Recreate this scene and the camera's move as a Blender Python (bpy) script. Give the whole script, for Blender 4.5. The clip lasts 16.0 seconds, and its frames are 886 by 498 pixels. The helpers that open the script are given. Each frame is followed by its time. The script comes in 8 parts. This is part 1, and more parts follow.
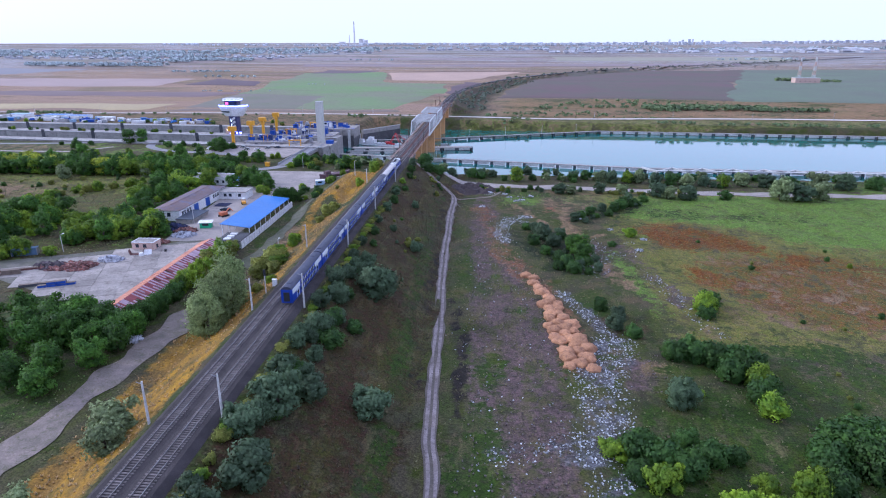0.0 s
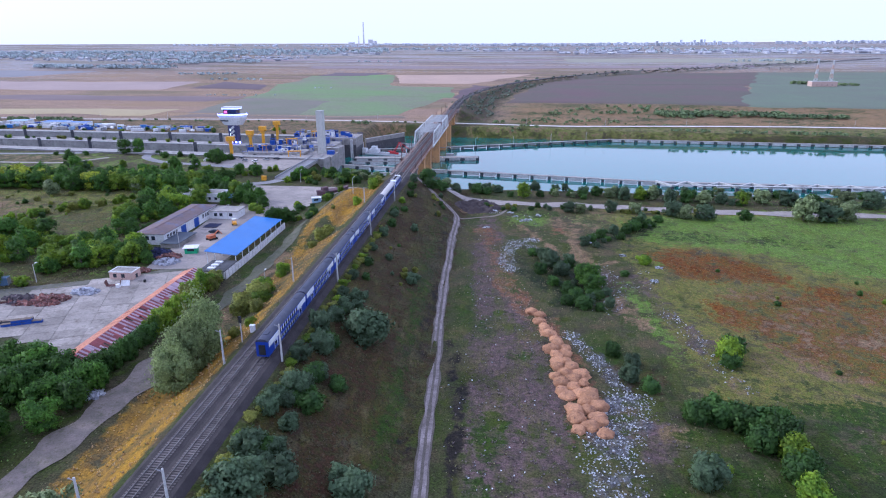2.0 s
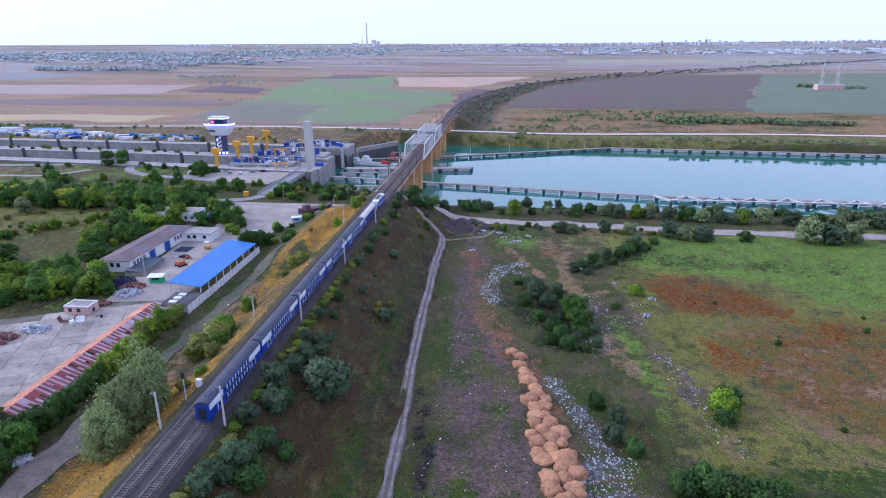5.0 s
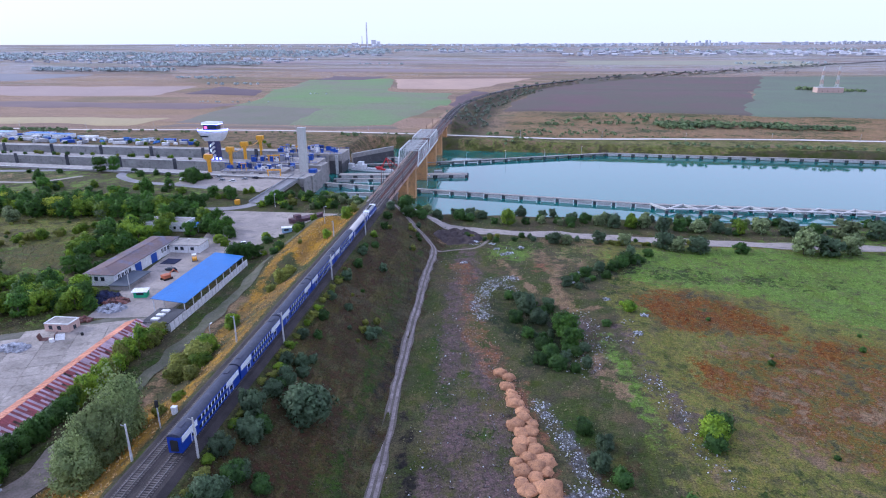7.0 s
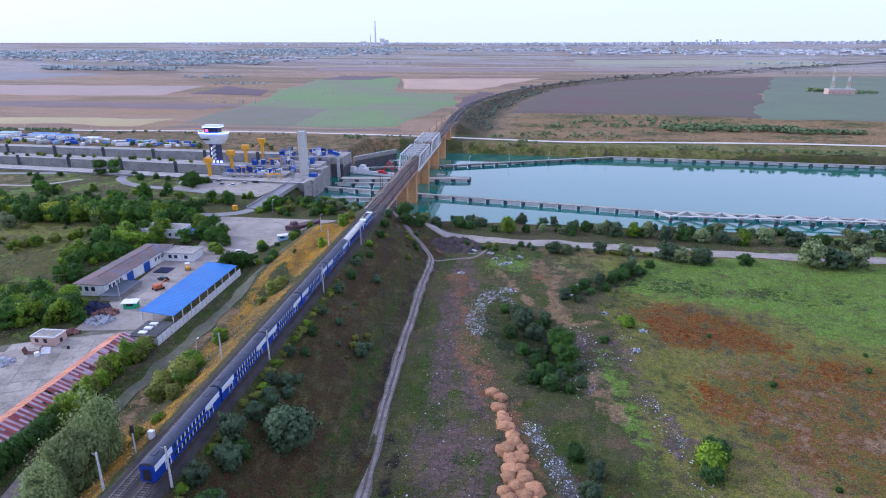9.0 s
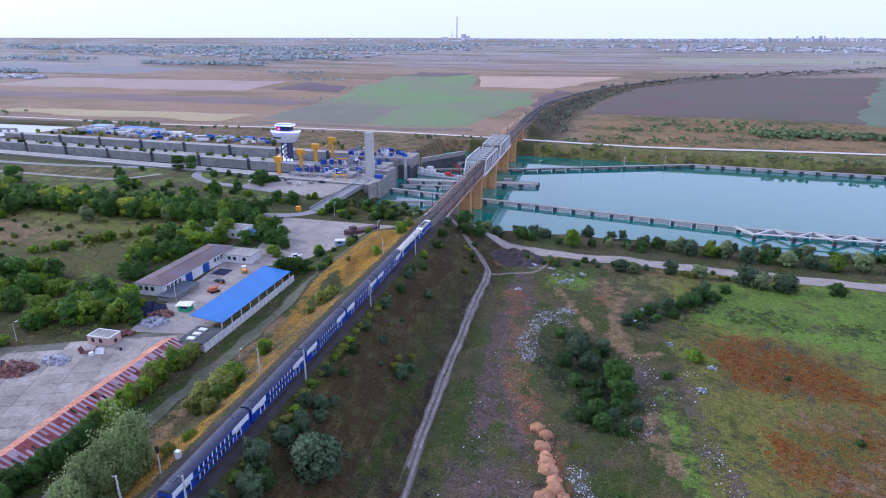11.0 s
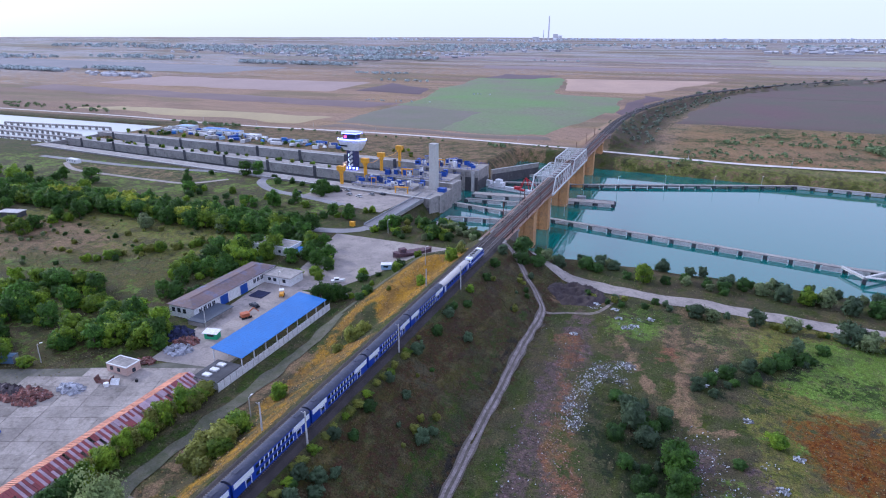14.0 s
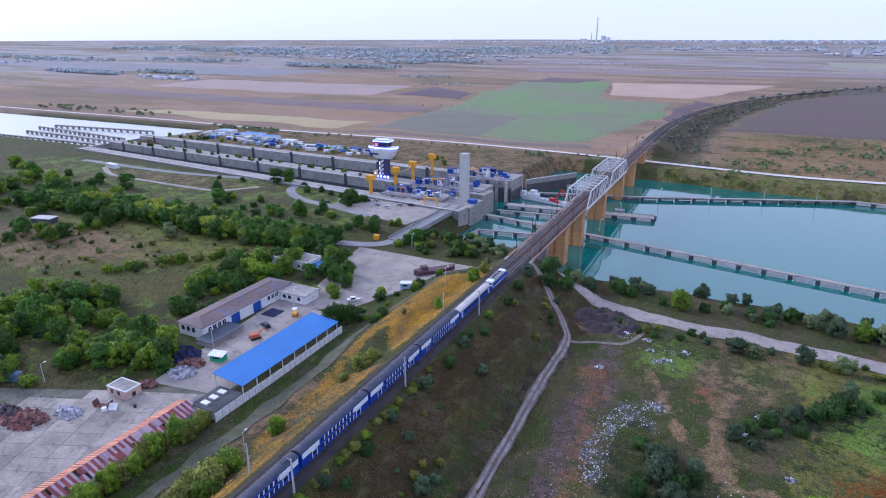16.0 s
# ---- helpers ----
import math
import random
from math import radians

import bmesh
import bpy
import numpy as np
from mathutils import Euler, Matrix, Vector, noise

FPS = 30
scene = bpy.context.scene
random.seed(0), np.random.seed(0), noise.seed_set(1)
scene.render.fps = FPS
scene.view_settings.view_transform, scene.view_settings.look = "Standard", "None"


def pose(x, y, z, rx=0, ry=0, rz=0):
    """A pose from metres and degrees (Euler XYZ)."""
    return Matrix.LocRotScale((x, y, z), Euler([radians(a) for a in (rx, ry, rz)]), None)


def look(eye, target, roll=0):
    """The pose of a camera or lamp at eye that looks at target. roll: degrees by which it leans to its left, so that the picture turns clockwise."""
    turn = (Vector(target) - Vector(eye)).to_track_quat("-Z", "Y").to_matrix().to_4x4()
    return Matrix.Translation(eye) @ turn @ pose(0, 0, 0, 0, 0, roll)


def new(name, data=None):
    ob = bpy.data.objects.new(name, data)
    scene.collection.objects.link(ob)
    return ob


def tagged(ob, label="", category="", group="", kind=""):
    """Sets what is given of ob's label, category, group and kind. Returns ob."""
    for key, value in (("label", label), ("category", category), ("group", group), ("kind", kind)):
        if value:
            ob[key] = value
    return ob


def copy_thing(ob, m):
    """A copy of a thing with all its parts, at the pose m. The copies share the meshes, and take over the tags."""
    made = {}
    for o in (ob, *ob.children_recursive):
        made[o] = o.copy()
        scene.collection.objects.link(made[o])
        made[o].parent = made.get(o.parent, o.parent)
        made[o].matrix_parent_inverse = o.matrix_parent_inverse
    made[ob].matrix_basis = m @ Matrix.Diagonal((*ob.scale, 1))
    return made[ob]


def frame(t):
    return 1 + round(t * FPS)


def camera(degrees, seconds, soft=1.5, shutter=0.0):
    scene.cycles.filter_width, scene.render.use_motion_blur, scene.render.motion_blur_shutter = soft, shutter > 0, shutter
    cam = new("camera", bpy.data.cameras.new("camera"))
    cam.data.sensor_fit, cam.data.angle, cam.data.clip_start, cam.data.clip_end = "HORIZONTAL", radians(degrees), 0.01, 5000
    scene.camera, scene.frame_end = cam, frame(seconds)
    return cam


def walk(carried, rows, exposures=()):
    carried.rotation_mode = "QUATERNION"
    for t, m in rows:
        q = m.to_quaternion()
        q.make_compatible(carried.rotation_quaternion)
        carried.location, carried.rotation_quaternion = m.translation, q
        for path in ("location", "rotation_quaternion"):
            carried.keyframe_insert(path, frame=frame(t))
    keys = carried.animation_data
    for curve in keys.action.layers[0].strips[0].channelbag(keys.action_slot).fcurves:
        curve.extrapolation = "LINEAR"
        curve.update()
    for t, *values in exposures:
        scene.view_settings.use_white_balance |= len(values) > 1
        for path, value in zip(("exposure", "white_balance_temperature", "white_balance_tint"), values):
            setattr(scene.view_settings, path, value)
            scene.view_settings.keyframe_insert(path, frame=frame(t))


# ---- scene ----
cam = camera(71.97, 16.0, 1.1)
PATH = [
    (0, (51.52, -216.21, 75.30), (43.68, -121.80, 43.26), -0.13),
    (0.5, (51.65, -211.53, 76.30), (42.75, -117.17, 44.39), -0.16),
    (1, (51.80, -206.57, 77.72), (42.46, -112.29, 45.73), -0.19),
    (1.5, (52.15, -202.02, 79.06), (42.93, -107.76, 46.98), -0.12),
    (2, (53.28, -197.65, 80.15), (43.96, -103.39, 48.10), -0.19),
    (2.5, (54.68, -193.77, 81.34), (45.18, -99.54, 49.26), -0.18),
    (3, (56.01, -190.22, 82.31), (46.35, -96.01, 50.19), -0.16),
    (3.5, (57.39, -187.33, 83.26), (47.57, -93.15, 51.10), -0.22),
    (4, (58.69, -184.87, 84.15), (48.71, -90.70, 52.01), -0.30),
    (6.5, (62.76, -176.86, 88.65), (52.63, -82.71, 56.49), -0.24),
    (7, (63.79, -175.54, 89.65), (53.71, -81.40, 57.47), -0.20),
    (7.5, (64.77, -174.26, 90.55), (54.70, -80.13, 58.32), -0.21),
    (8, (65.66, -172.80, 91.30), (55.57, -78.68, 59.05), -0.16),
    (10.5, (71.31, -161.07, 95.22), (52.54, -68.56, 62.22), -0.06),
    (11, (72.48, -157.17, 96.17), (49.40, -65.66, 63.09), 0.01),
    (11.5, (73.56, -152.67, 97.01), (45.89, -62.46, 63.90), 0.07),
    (12, (74.41, -147.65, 97.82), (42.92, -58.73, 64.65), 0.09),
    (12.5, (75.79, -143.09, 98.12), (42.04, -54.95, 65.07), -0.10),
    (13, (76.42, -138.68, 99.16), (41.62, -50.98, 66.00), 0.02),
    (13.5, (76.89, -134.01, 99.82), (41.50, -46.56, 66.66), 0.00),
    (14, (77.51, -129.75, 100.78), (41.70, -42.49, 67.56), 0.08),
    (14.5, (77.90, -125.71, 101.69), (41.89, -38.54, 68.47), 0.17),
    (15, (78.48, -121.54, 102.48), (41.78, -34.65, 69.25), 0.16),
    (15.5, (78.98, -117.60, 103.40), (39.15, -32.12, 70.15), 0.17),
    (16, (79.69, -113.58, 103.42), (37.47, -29.13, 70.47), -0.15),
]
walk(cam, [(t, look(e, g, r)) for t, e, g, r in PATH], [(0.0, -0.01, 4700, 14.0), (10.0, -0.08, 4740, 13.5), (16.0, -0.17, 4740, 13.5)])

# ---------- world, sun, exposure ----------
SUN_EL, SUN_AZ = radians(25), radians(-80)
world = bpy.data.worlds.new("world")
scene.world = world
world.use_nodes = True
wn, wl = world.node_tree.nodes, world.node_tree.links
sky = wn.new("ShaderNodeTexSky")
sky.sky_type, sky.sun_disc = "NISHITA", False
sky.sun_elevation, sky.sun_rotation = SUN_EL, SUN_AZ
sky.air_density, sky.dust_density, sky.ozone_density = 1.0, 3.0, 1.5
veil = wn.new("ShaderNodeMix")
veil.data_type = "RGBA"
veil.inputs[0].default_value = 0.72
veil.inputs[7].default_value = (14.7, 13.4, 14.0, 1)
wl.new(sky.outputs[0], veil.inputs[6])
wl.new(veil.outputs[2], wn["Background"].inputs[0])
wn["Background"].inputs[1].default_value = 0.1
sun = new("sun", bpy.data.lights.new("sun", "SUN"))
sun.data.energy, sun.data.angle, sun.data.color = 2.6, radians(9), (1.0, 0.84, 0.62)
sun.matrix_world = look((0, 0, 0), (-math.sin(SUN_AZ) * math.cos(SUN_EL), -math.cos(SUN_AZ) * math.cos(SUN_EL), -math.sin(SUN_EL)))

# ---------- small helpers ----------
rnd = random.Random(7)


def part(name, bm, material, parent=None, label=""):
    """One bmesh as one mesh object, under a thing or a part."""
    me = bpy.data.meshes.new(name)
    bm.to_mesh(me)
    bm.free()
    me.materials.append(material)
    ob = new(name, me)
    if parent is not None:
        ob.parent = parent
    if label:
        ob["label"] = label
    return ob


def thing(name, label, category, at=None, group="", kind=""):
    ob = new(name)
    ob.empty_display_size = 0.5
    if at is not None:
        ob.matrix_basis = at
    return tagged(ob, label, category, group, kind)


def box(bm, x0, x1, y0, y1, z0, z1, m=None):
    v = [bm.verts.new((x, y, z)) for z in (z0, z1) for x, y in ((x0, y0), (x1, y0), (x1, y1), (x0, y1))]
    if m is not None:
        for q in v:
            q.co = m @ q.co
    for f in ((3, 2, 1, 0), (4, 5, 6, 7), (0, 1, 5, 4), (1, 2, 6, 5), (2, 3, 7, 6), (3, 0, 4, 7)):
        bm.faces.new([v[i] for i in f])
    return v


def boxes(*rows, m=None):
    bm = bmesh.new()
    for r in rows:
        box(bm, *r, m=m)
    return bm


def beam(bm, a, b, w, d=None):
    """A square bar from a to b."""
    a, b = Vector(a), Vector(b)
    d = d or w
    m = Matrix.Translation(a) @ (b - a).to_track_quat("Z", "Y").to_matrix().to_4x4()
    return box(bm, -w / 2, w / 2, -d / 2, d / 2, 0, (b - a).length, m)


def tube(bm, a, b, r0, r1=None, n=8):
    a, b = Vector(a), Vector(b)
    r1 = r0 if r1 is None else r1
    m = Matrix.Translation(a) @ (b - a).to_track_quat("Z", "Y").to_matrix().to_4x4()
    ln = (b - a).length
    ring = [[bm.verts.new(m @ Vector((r * math.cos(k * math.tau / n), r * math.sin(k * math.tau / n), z))) for k in range(n)] for r, z in ((r0, 0), (r1, ln))]
    for k in range(n):
        bm.faces.new((ring[0][k], ring[0][(k + 1) % n], ring[1][(k + 1) % n], ring[1][k]))
    bm.faces.new(ring[0][::-1])
    bm.faces.new(ring[1])


def prism(bm, pts, z0, z1, m=None):
    """A closed polygon in plan, raised from z0 to z1."""
    lo = [bm.verts.new((p[0], p[1], z0)) for p in pts]
    hi = [bm.verts.new((p[0], p[1], z1)) for p in pts]
    n = len(pts)
    for k in range(n):
        bm.faces.new((lo[k], lo[(k + 1) % n], hi[(k + 1) % n], hi[k]))
    bm.faces.new(hi)
    bm.faces.new(lo[::-1])
    if m is not None:
        for q in lo + hi:
            q.co = m @ q.co


def extrude_y(bm, prof, y0, y1, m=None):
    """A closed outline in x, z, drawn along y."""
    a = [bm.verts.new((p[0], y0, p[1])) for p in prof]
    b = [bm.verts.new((p[0], y1, p[1])) for p in prof]
    n = len(prof)
    for k in range(n):
        bm.faces.new((a[k], b[k], b[(k + 1) % n], a[(k + 1) % n]))
    bm.faces.new(a)
    bm.faces.new(b[::-1])
    if m is not None:
        for q in a + b:
            q.co = m @ q.co


# ---------- materials ----------
def mat(name, c1, c2=None, scale=1.0, rough=0.8, metal=0.0, bump=0.3, fine=8.0, c3=None, island=0.0, objrand=0.0, spec=0.4, through_light=0.0):
    """Two colours mixed by coarse and fine noise, a third in stains; bump from the fine noise."""
    m = bpy.data.materials.new(name)
    m.use_nodes = True
    n, l = m.node_tree.nodes, m.node_tree.links
    bs = n["Principled BSDF"]
    bs.inputs["Roughness"].default_value, bs.inputs["Metallic"].default_value = rough, metal
    bs.inputs["Specular IOR Level"].default_value = spec
    c2 = c2 or tuple(v * 0.75 for v in c1)
    tc = n.new("ShaderNodeTexCoord")
    geo = n.new("ShaderNodeNewGeometry")
    src = geo.outputs["Position"]

    def noi(sc, det, rg=0.6):
        q = n.new("ShaderNodeTexNoise")
        q.inputs["Scale"].default_value, q.inputs["Detail"].default_value, q.inputs["Roughness"].default_value = sc, det, rg
        l.new(src, q.inputs["Vector"])
        return q.outputs["Fac"]

    def mixc(fac, a, b):
        q = n.new("ShaderNodeMix")
        q.data_type = "RGBA"
        for s, v in ((q.inputs[0], fac), (q.inputs[6], a), (q.inputs[7], b)):
            if hasattr(v, "links"):
                l.new(v, s)
            else:
                s.default_value = v if isinstance(v, float) else (*v[:3], 1)
        return q.outputs[2]

    def ramp(v, lo, hi):
        q = n.new("ShaderNodeMapRange")
        q.inputs[1].default_value, q.inputs[2].default_value = lo, hi
        l.new(v, q.inputs[0])
        return q.outputs[0]

    big, small = noi(scale, 6), noi(scale * fine, 4)
    col = mixc(ramp(big, 0.35, 0.65), c1, c2)
    if c3:
        col = mixc(ramp(noi(scale * 2.7, 5, 0.7), 0.52, 0.7), col, c3)
    q = n.new("ShaderNodeHueSaturation")
    q.inputs["Saturation"].default_value = 1.0
    l.new(col, q.inputs["Color"])
    val = ramp(small, 0.2, 0.8)
    mr = n.new("ShaderNodeMapRange")
    mr.inputs[3].default_value, mr.inputs[4].default_value = 0.72, 1.28
    l.new(val, mr.inputs[0])
    out = mr.outputs[0]
    for amount, sock in ((island, geo.outputs["Random Per Island"]), (objrand, n.new("ShaderNodeObjectInfo").outputs["Random"])):
        if amount:
            r = n.new("ShaderNodeMapRange")
            r.inputs[3].default_value, r.inputs[4].default_value = 1 - amount, 1 + amount
            l.new(sock, r.inputs[0])
            t = n.new("ShaderNodeMath")
            t.operation = "MULTIPLY"
            l.new(out, t.inputs[0])
            l.new(r.outputs[0], t.inputs[1])
            out = t.outputs[0]
    l.new(out, q.inputs["Value"])
    l.new(q.outputs[0], bs.inputs["Base Color"])
    if through_light:
        tr, mx = n.new("ShaderNodeBsdfTranslucent"), n.new("ShaderNodeMixShader")
        mx.inputs[0].default_value = through_light
        l.new(q.outputs[0], tr.inputs["Color"])
        l.new(bs.outputs[0], mx.inputs[1])
        l.new(tr.outputs[0], mx.inputs[2])
        l.new(mx.outputs[0], n["Material Output"].inputs["Surface"])
    if bump:
        b = n.new("ShaderNodeBump")
        b.inputs["Strength"].default_value, b.inputs["Distance"].default_value = bump, 0.3 / max(scale, 0.1)
        l.new(small, b.inputs["Height"])
        l.new(b.outputs[0], bs.inputs["Normal"])
    return m


def glow(name, col, strength):
    m = bpy.data.materials.new(name)
    m.use_nodes = True
    b = m.node_tree.nodes["Principled BSDF"]
    b.inputs["Base Color"].default_value = (*col, 1)
    b.inputs["Emission Color"].default_value = (*col, 1)
    b.inputs["Emission Strength"].default_value = strength
    return m


concrete = mat("concrete", (0.37, 0.345, 0.33), (0.27, 0.25, 0.245), 0.12, 0.9, 0, 0.25, 12, (0.16, 0.15, 0.15))
pale_concrete = mat("pale_concrete", (0.55, 0.54, 0.54), (0.43, 0.42, 0.43), 0.1, 0.9, 0, 0.2, 14, (0.33, 0.31, 0.31))
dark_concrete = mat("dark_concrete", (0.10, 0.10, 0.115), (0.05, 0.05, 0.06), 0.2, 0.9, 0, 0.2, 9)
ochre_concrete = mat("ochre_concrete", (0.58, 0.31, 0.125), (0.46, 0.25, 0.115), 0.08, 0.9, 0, 0.2, 14, (0.27, 0.17, 0.11))
asphalt = mat("asphalt", (0.27, 0.26, 0.28), (0.20, 0.195, 0.215), 0.1, 0.9, 0, 0.2, 20)
dusty = mat("dusty_paving", (0.36, 0.315, 0.295), (0.26, 0.23, 0.22), 0.09, 0.95, 0, 0.2, 16, (0.19, 0.17, 0.165))
dirt = mat("dirt_track", (0.31, 0.265, 0.265), (0.18, 0.15, 0.145), 0.3, 0.95, 0, 0.3, 10, (0.12, 0.1, 0.09))
ballast = mat("ballast", (0.056, 0.047, 0.050), (0.034, 0.029, 0.032), 0.3, 0.95, 0, 0.4, 18)
sleeper_mat = mat("sleeper_concrete", (0.19, 0.165, 0.16), (0.12, 0.105, 0.105), 0.5, 0.9, 0, 0.1, 8, island=0.25)
rail_mat = mat("rail_steel", (0.30, 0.29, 0.30), (0.20, 0.17, 0.16), 0.4, 0.35, 0.8, 0.0)
rusty = mat("rusty_girder", (0.16, 0.075, 0.06), (0.10, 0.05, 0.045), 0.5, 0.7, 0.2, 0.1, 9)
white_steel = mat("white_steel", (0.62, 0.62, 0.63), (0.5, 0.5, 0.52), 0.4, 0.5, 0.1, 0.05)
grey_steel = mat("grey_steel", (0.36, 0.37, 0.40), (0.28, 0.28, 0.31), 0.4, 0.5, 0.4, 0.05)
train_blue = mat("train_blue", (0.022, 0.055, 0.36), (0.016, 0.042, 0.29), 0.6, 0.35, 0.0, 0.0)
train_roof = mat("train_roof", (0.05, 0.055, 0.10), (0.035, 0.04, 0.07), 0.4, 0.6, 0.0, 0.05, 6, (0.08, 0.08, 0.11))
train_white = mat("train_white", (0.80, 0.82, 0.86), (0.72, 0.75, 0.80), 0.6, 0.4, 0, 0.0)
grey_roof = mat("grey_coach_roof", (0.50, 0.47, 0.47), (0.42, 0.40, 0.40), 0.5, 0.6, 0, 0.05)
black_part = mat("black_underframe", (0.03, 0.03, 0.035), (0.02, 0.02, 0.02), 0.8, 0.7, 0.2, 0.0)
dark_glass = mat("dark_glass", (0.03, 0.04, 0.06), (0.02, 0.025, 0.04), 1.0, 0.12, 0, 0.0, spec=0.6)
blue_sheet = mat("blue_sheet_roof", (0.05, 0.18, 0.53), (0.045, 0.155, 0.46), 0.15, 0.45, 0.0, 0.05, 20)
brown_sheet = mat("brown_sheet_roof", (0.17, 0.115, 0.115), (0.12, 0.088, 0.095), 0.07, 0.7, 0, 0.1, 14, (0.12, 0.14, 0.25))
red_sheet = mat("red_oxide_roof", (0.25, 0.055, 0.06), (0.16, 0.045, 0.055), 0.4, 0.7, 0, 0.1, 8, objrand=0.3)
orange_sheet = mat("orange_roof", (0.62, 0.27, 0.16), (0.52, 0.22, 0.15), 0.3, 0.75, 0, 0.1, 8, (0.45, 0.25, 0.2), objrand=0.15)
white_paint = mat("white_paint", (0.78, 0.78, 0.80), (0.68, 0.68, 0.71), 0.3, 0.7, 0, 0.05, 8, (0.52, 0.51, 0.52))
pink_plaster = mat("pink_plaster", (0.58, 0.42, 0.36), (0.5, 0.36, 0.31), 0.5, 0.85, 0, 0.1)
blue_paint = mat("blue_paint", (0.03, 0.09, 0.42), (0.025, 0.07, 0.34), 0.5, 0.45, 0.1, 0.05)
yellow_paint = mat("yellow_paint", (0.78, 0.40, 0.02), (0.65, 0.32, 0.02), 0.5, 0.45, 0.0, 0.05)
red_paint = mat("red_paint", (0.5, 0.03, 0.04), (0.4, 0.03, 0.04), 0.5, 0.5, 0, 0.05)
green_paint = mat("green_paint", (0.06, 0.42, 0.2), (0.05, 0.34, 0.17), 0.5, 0.5, 0, 0.05)
timber = mat("weathered_timber", (0.2, 0.16, 0.13), (0.13, 0.1, 0.085), 0.5, 0.9, 0, 0.2)
hull_mat = mat("old_hull", (0.13, 0.07, 0.09), (0.07, 0.05, 0.07), 0.5, 0.8, 0, 0.1, 6, (0.22, 0.12, 0.1))
bark = mat("bark", (0.13, 0.10, 0.08), (0.08, 0.06, 0.05), 2.0, 0.95)
leaf_dark = mat("dark_leaves", (0.075, 0.150, 0.022), (0.038, 0.085, 0.018), 0.3, 0.7, 0, 0, 6, island=0.3, objrand=0.3, through_light=0.35)
leaf_wood = mat("wood_leaves", (0.10, 0.205, 0.017), (0.04, 0.098, 0.013), 0.3, 0.7, 0, 0, 6, island=0.4, objrand=0.35, through_light=0.35)
leaf_green = mat("green_leaves", (0.255, 0.36, 0.013), (0.085, 0.165, 0.012), 0.3, 0.7, 0, 0, 6, island=0.3, objrand=0.3, through_light=0.35)
leaf_yellow = mat("yellow_leaves", (0.42, 0.46, 0.02), (0.28, 0.35, 0.02), 0.3, 0.7, 0, 0, 6, island=0.3, objrand=0.2, through_light=0.35)
leaf_silver = mat("silver_leaves", (0.30, 0.36, 0.13), (0.175, 0.235, 0.085), 0.3, 0.7, 0, 0, 6, island=0.3, objrand=0.2, through_light=0.35)
leaf_bank = mat("bank_leaves", (0.235, 0.285, 0.125), (0.15, 0.195, 0.085), 0.3, 0.7, 0, 0, 6, island=0.4, objrand=0.3, through_light=0.35)
leaf_sage = mat("sage_leaves", (0.115, 0.17, 0.085), (0.07, 0.11, 0.055), 0.3, 0.7, 0, 0, 6, island=0.3, objrand=0.25, through_light=0.35)
leaf_olive = mat("olive_leaves", (0.28, 0.29, 0.045), (0.17, 0.20, 0.038), 0.3, 0.7, 0, 0, 6, island=0.3, objrand=0.2, through_light=0.35)
clay = mat("red_clay", (0.56, 0.30, 0.16), (0.37, 0.195, 0.11), 0.35, 0.95, 0, 0.7, 9, (0.22, 0.12, 0.085), objrand=0.18)
dark_soil = mat("dark_soil", (0.07, 0.055, 0.055), (0.045, 0.035, 0.04), 0.4, 0.95, 0, 0.4, 6)
lit_blue = glow("blue_tube_light", (0.26, 0.26, 1.0), 6.0)
lit_white = glow("white_lamp", (0.85, 0.9, 1.0), 2.0)
lit_warm = glow("warm_lamp", (1.0, 0.72, 0.3), 2.0)

# water: dark body, mirror-smooth with small ripples
water_mat = bpy.data.materials.new("water")
water_mat.use_nodes = True
n_, l_ = water_mat.node_tree.nodes, water_mat.node_tree.links
b_ = n_["Principled BSDF"]
b_.inputs["Base Color"].default_value = (0.018, 0.125, 0.115, 1)
b_.inputs["Roughness"].default_value = 0.05
b_.inputs["IOR"].default_value = 1.62
b_.inputs["Specular IOR Level"].default_value = 0.85
g_ = n_.new("ShaderNodeNewGeometry")
w_ = n_.new("ShaderNodeTexNoise")
w_.inputs["Scale"].default_value, w_.inputs["Detail"].default_value = 0.35, 5
l_.new(g_.outputs["Position"], w_.inputs["Vector"])
u_ = n_.new("ShaderNodeBump")
u_.inputs["Strength"].default_value, u_.inputs["Distance"].default_value = 0.05, 0.4
l_.new(w_.outputs["Fac"], u_.inputs["Height"])
l_.new(u_.outputs[0], b_.inputs["Normal"])


glare_water = water_mat.copy()
glare_water.name = "ruffled_water"
glare_water.node_tree.nodes["Principled BSDF"].inputs["Roughness"].default_value = 0.4
glare_water.node_tree.nodes["Principled BSDF"].inputs["IOR"].default_value = 2.2
# Whitish base colour paints the sky's glare onto the upper reach.
glare_water.node_tree.nodes["Principled BSDF"].inputs["Base Color"].default_value = (0.45, 0.47, 0.46, 1)


# ---------- the lie of the land ----------
def sstep(a, b, v):
    t = np.clip((v - a) / (b - a), 0, 1)
    return t * t * (3 - 2 * t)


ARC_R, ARC_Y, ARC_A = 1110.0, 500.0, radians(52)
TRACK_X = 0.5


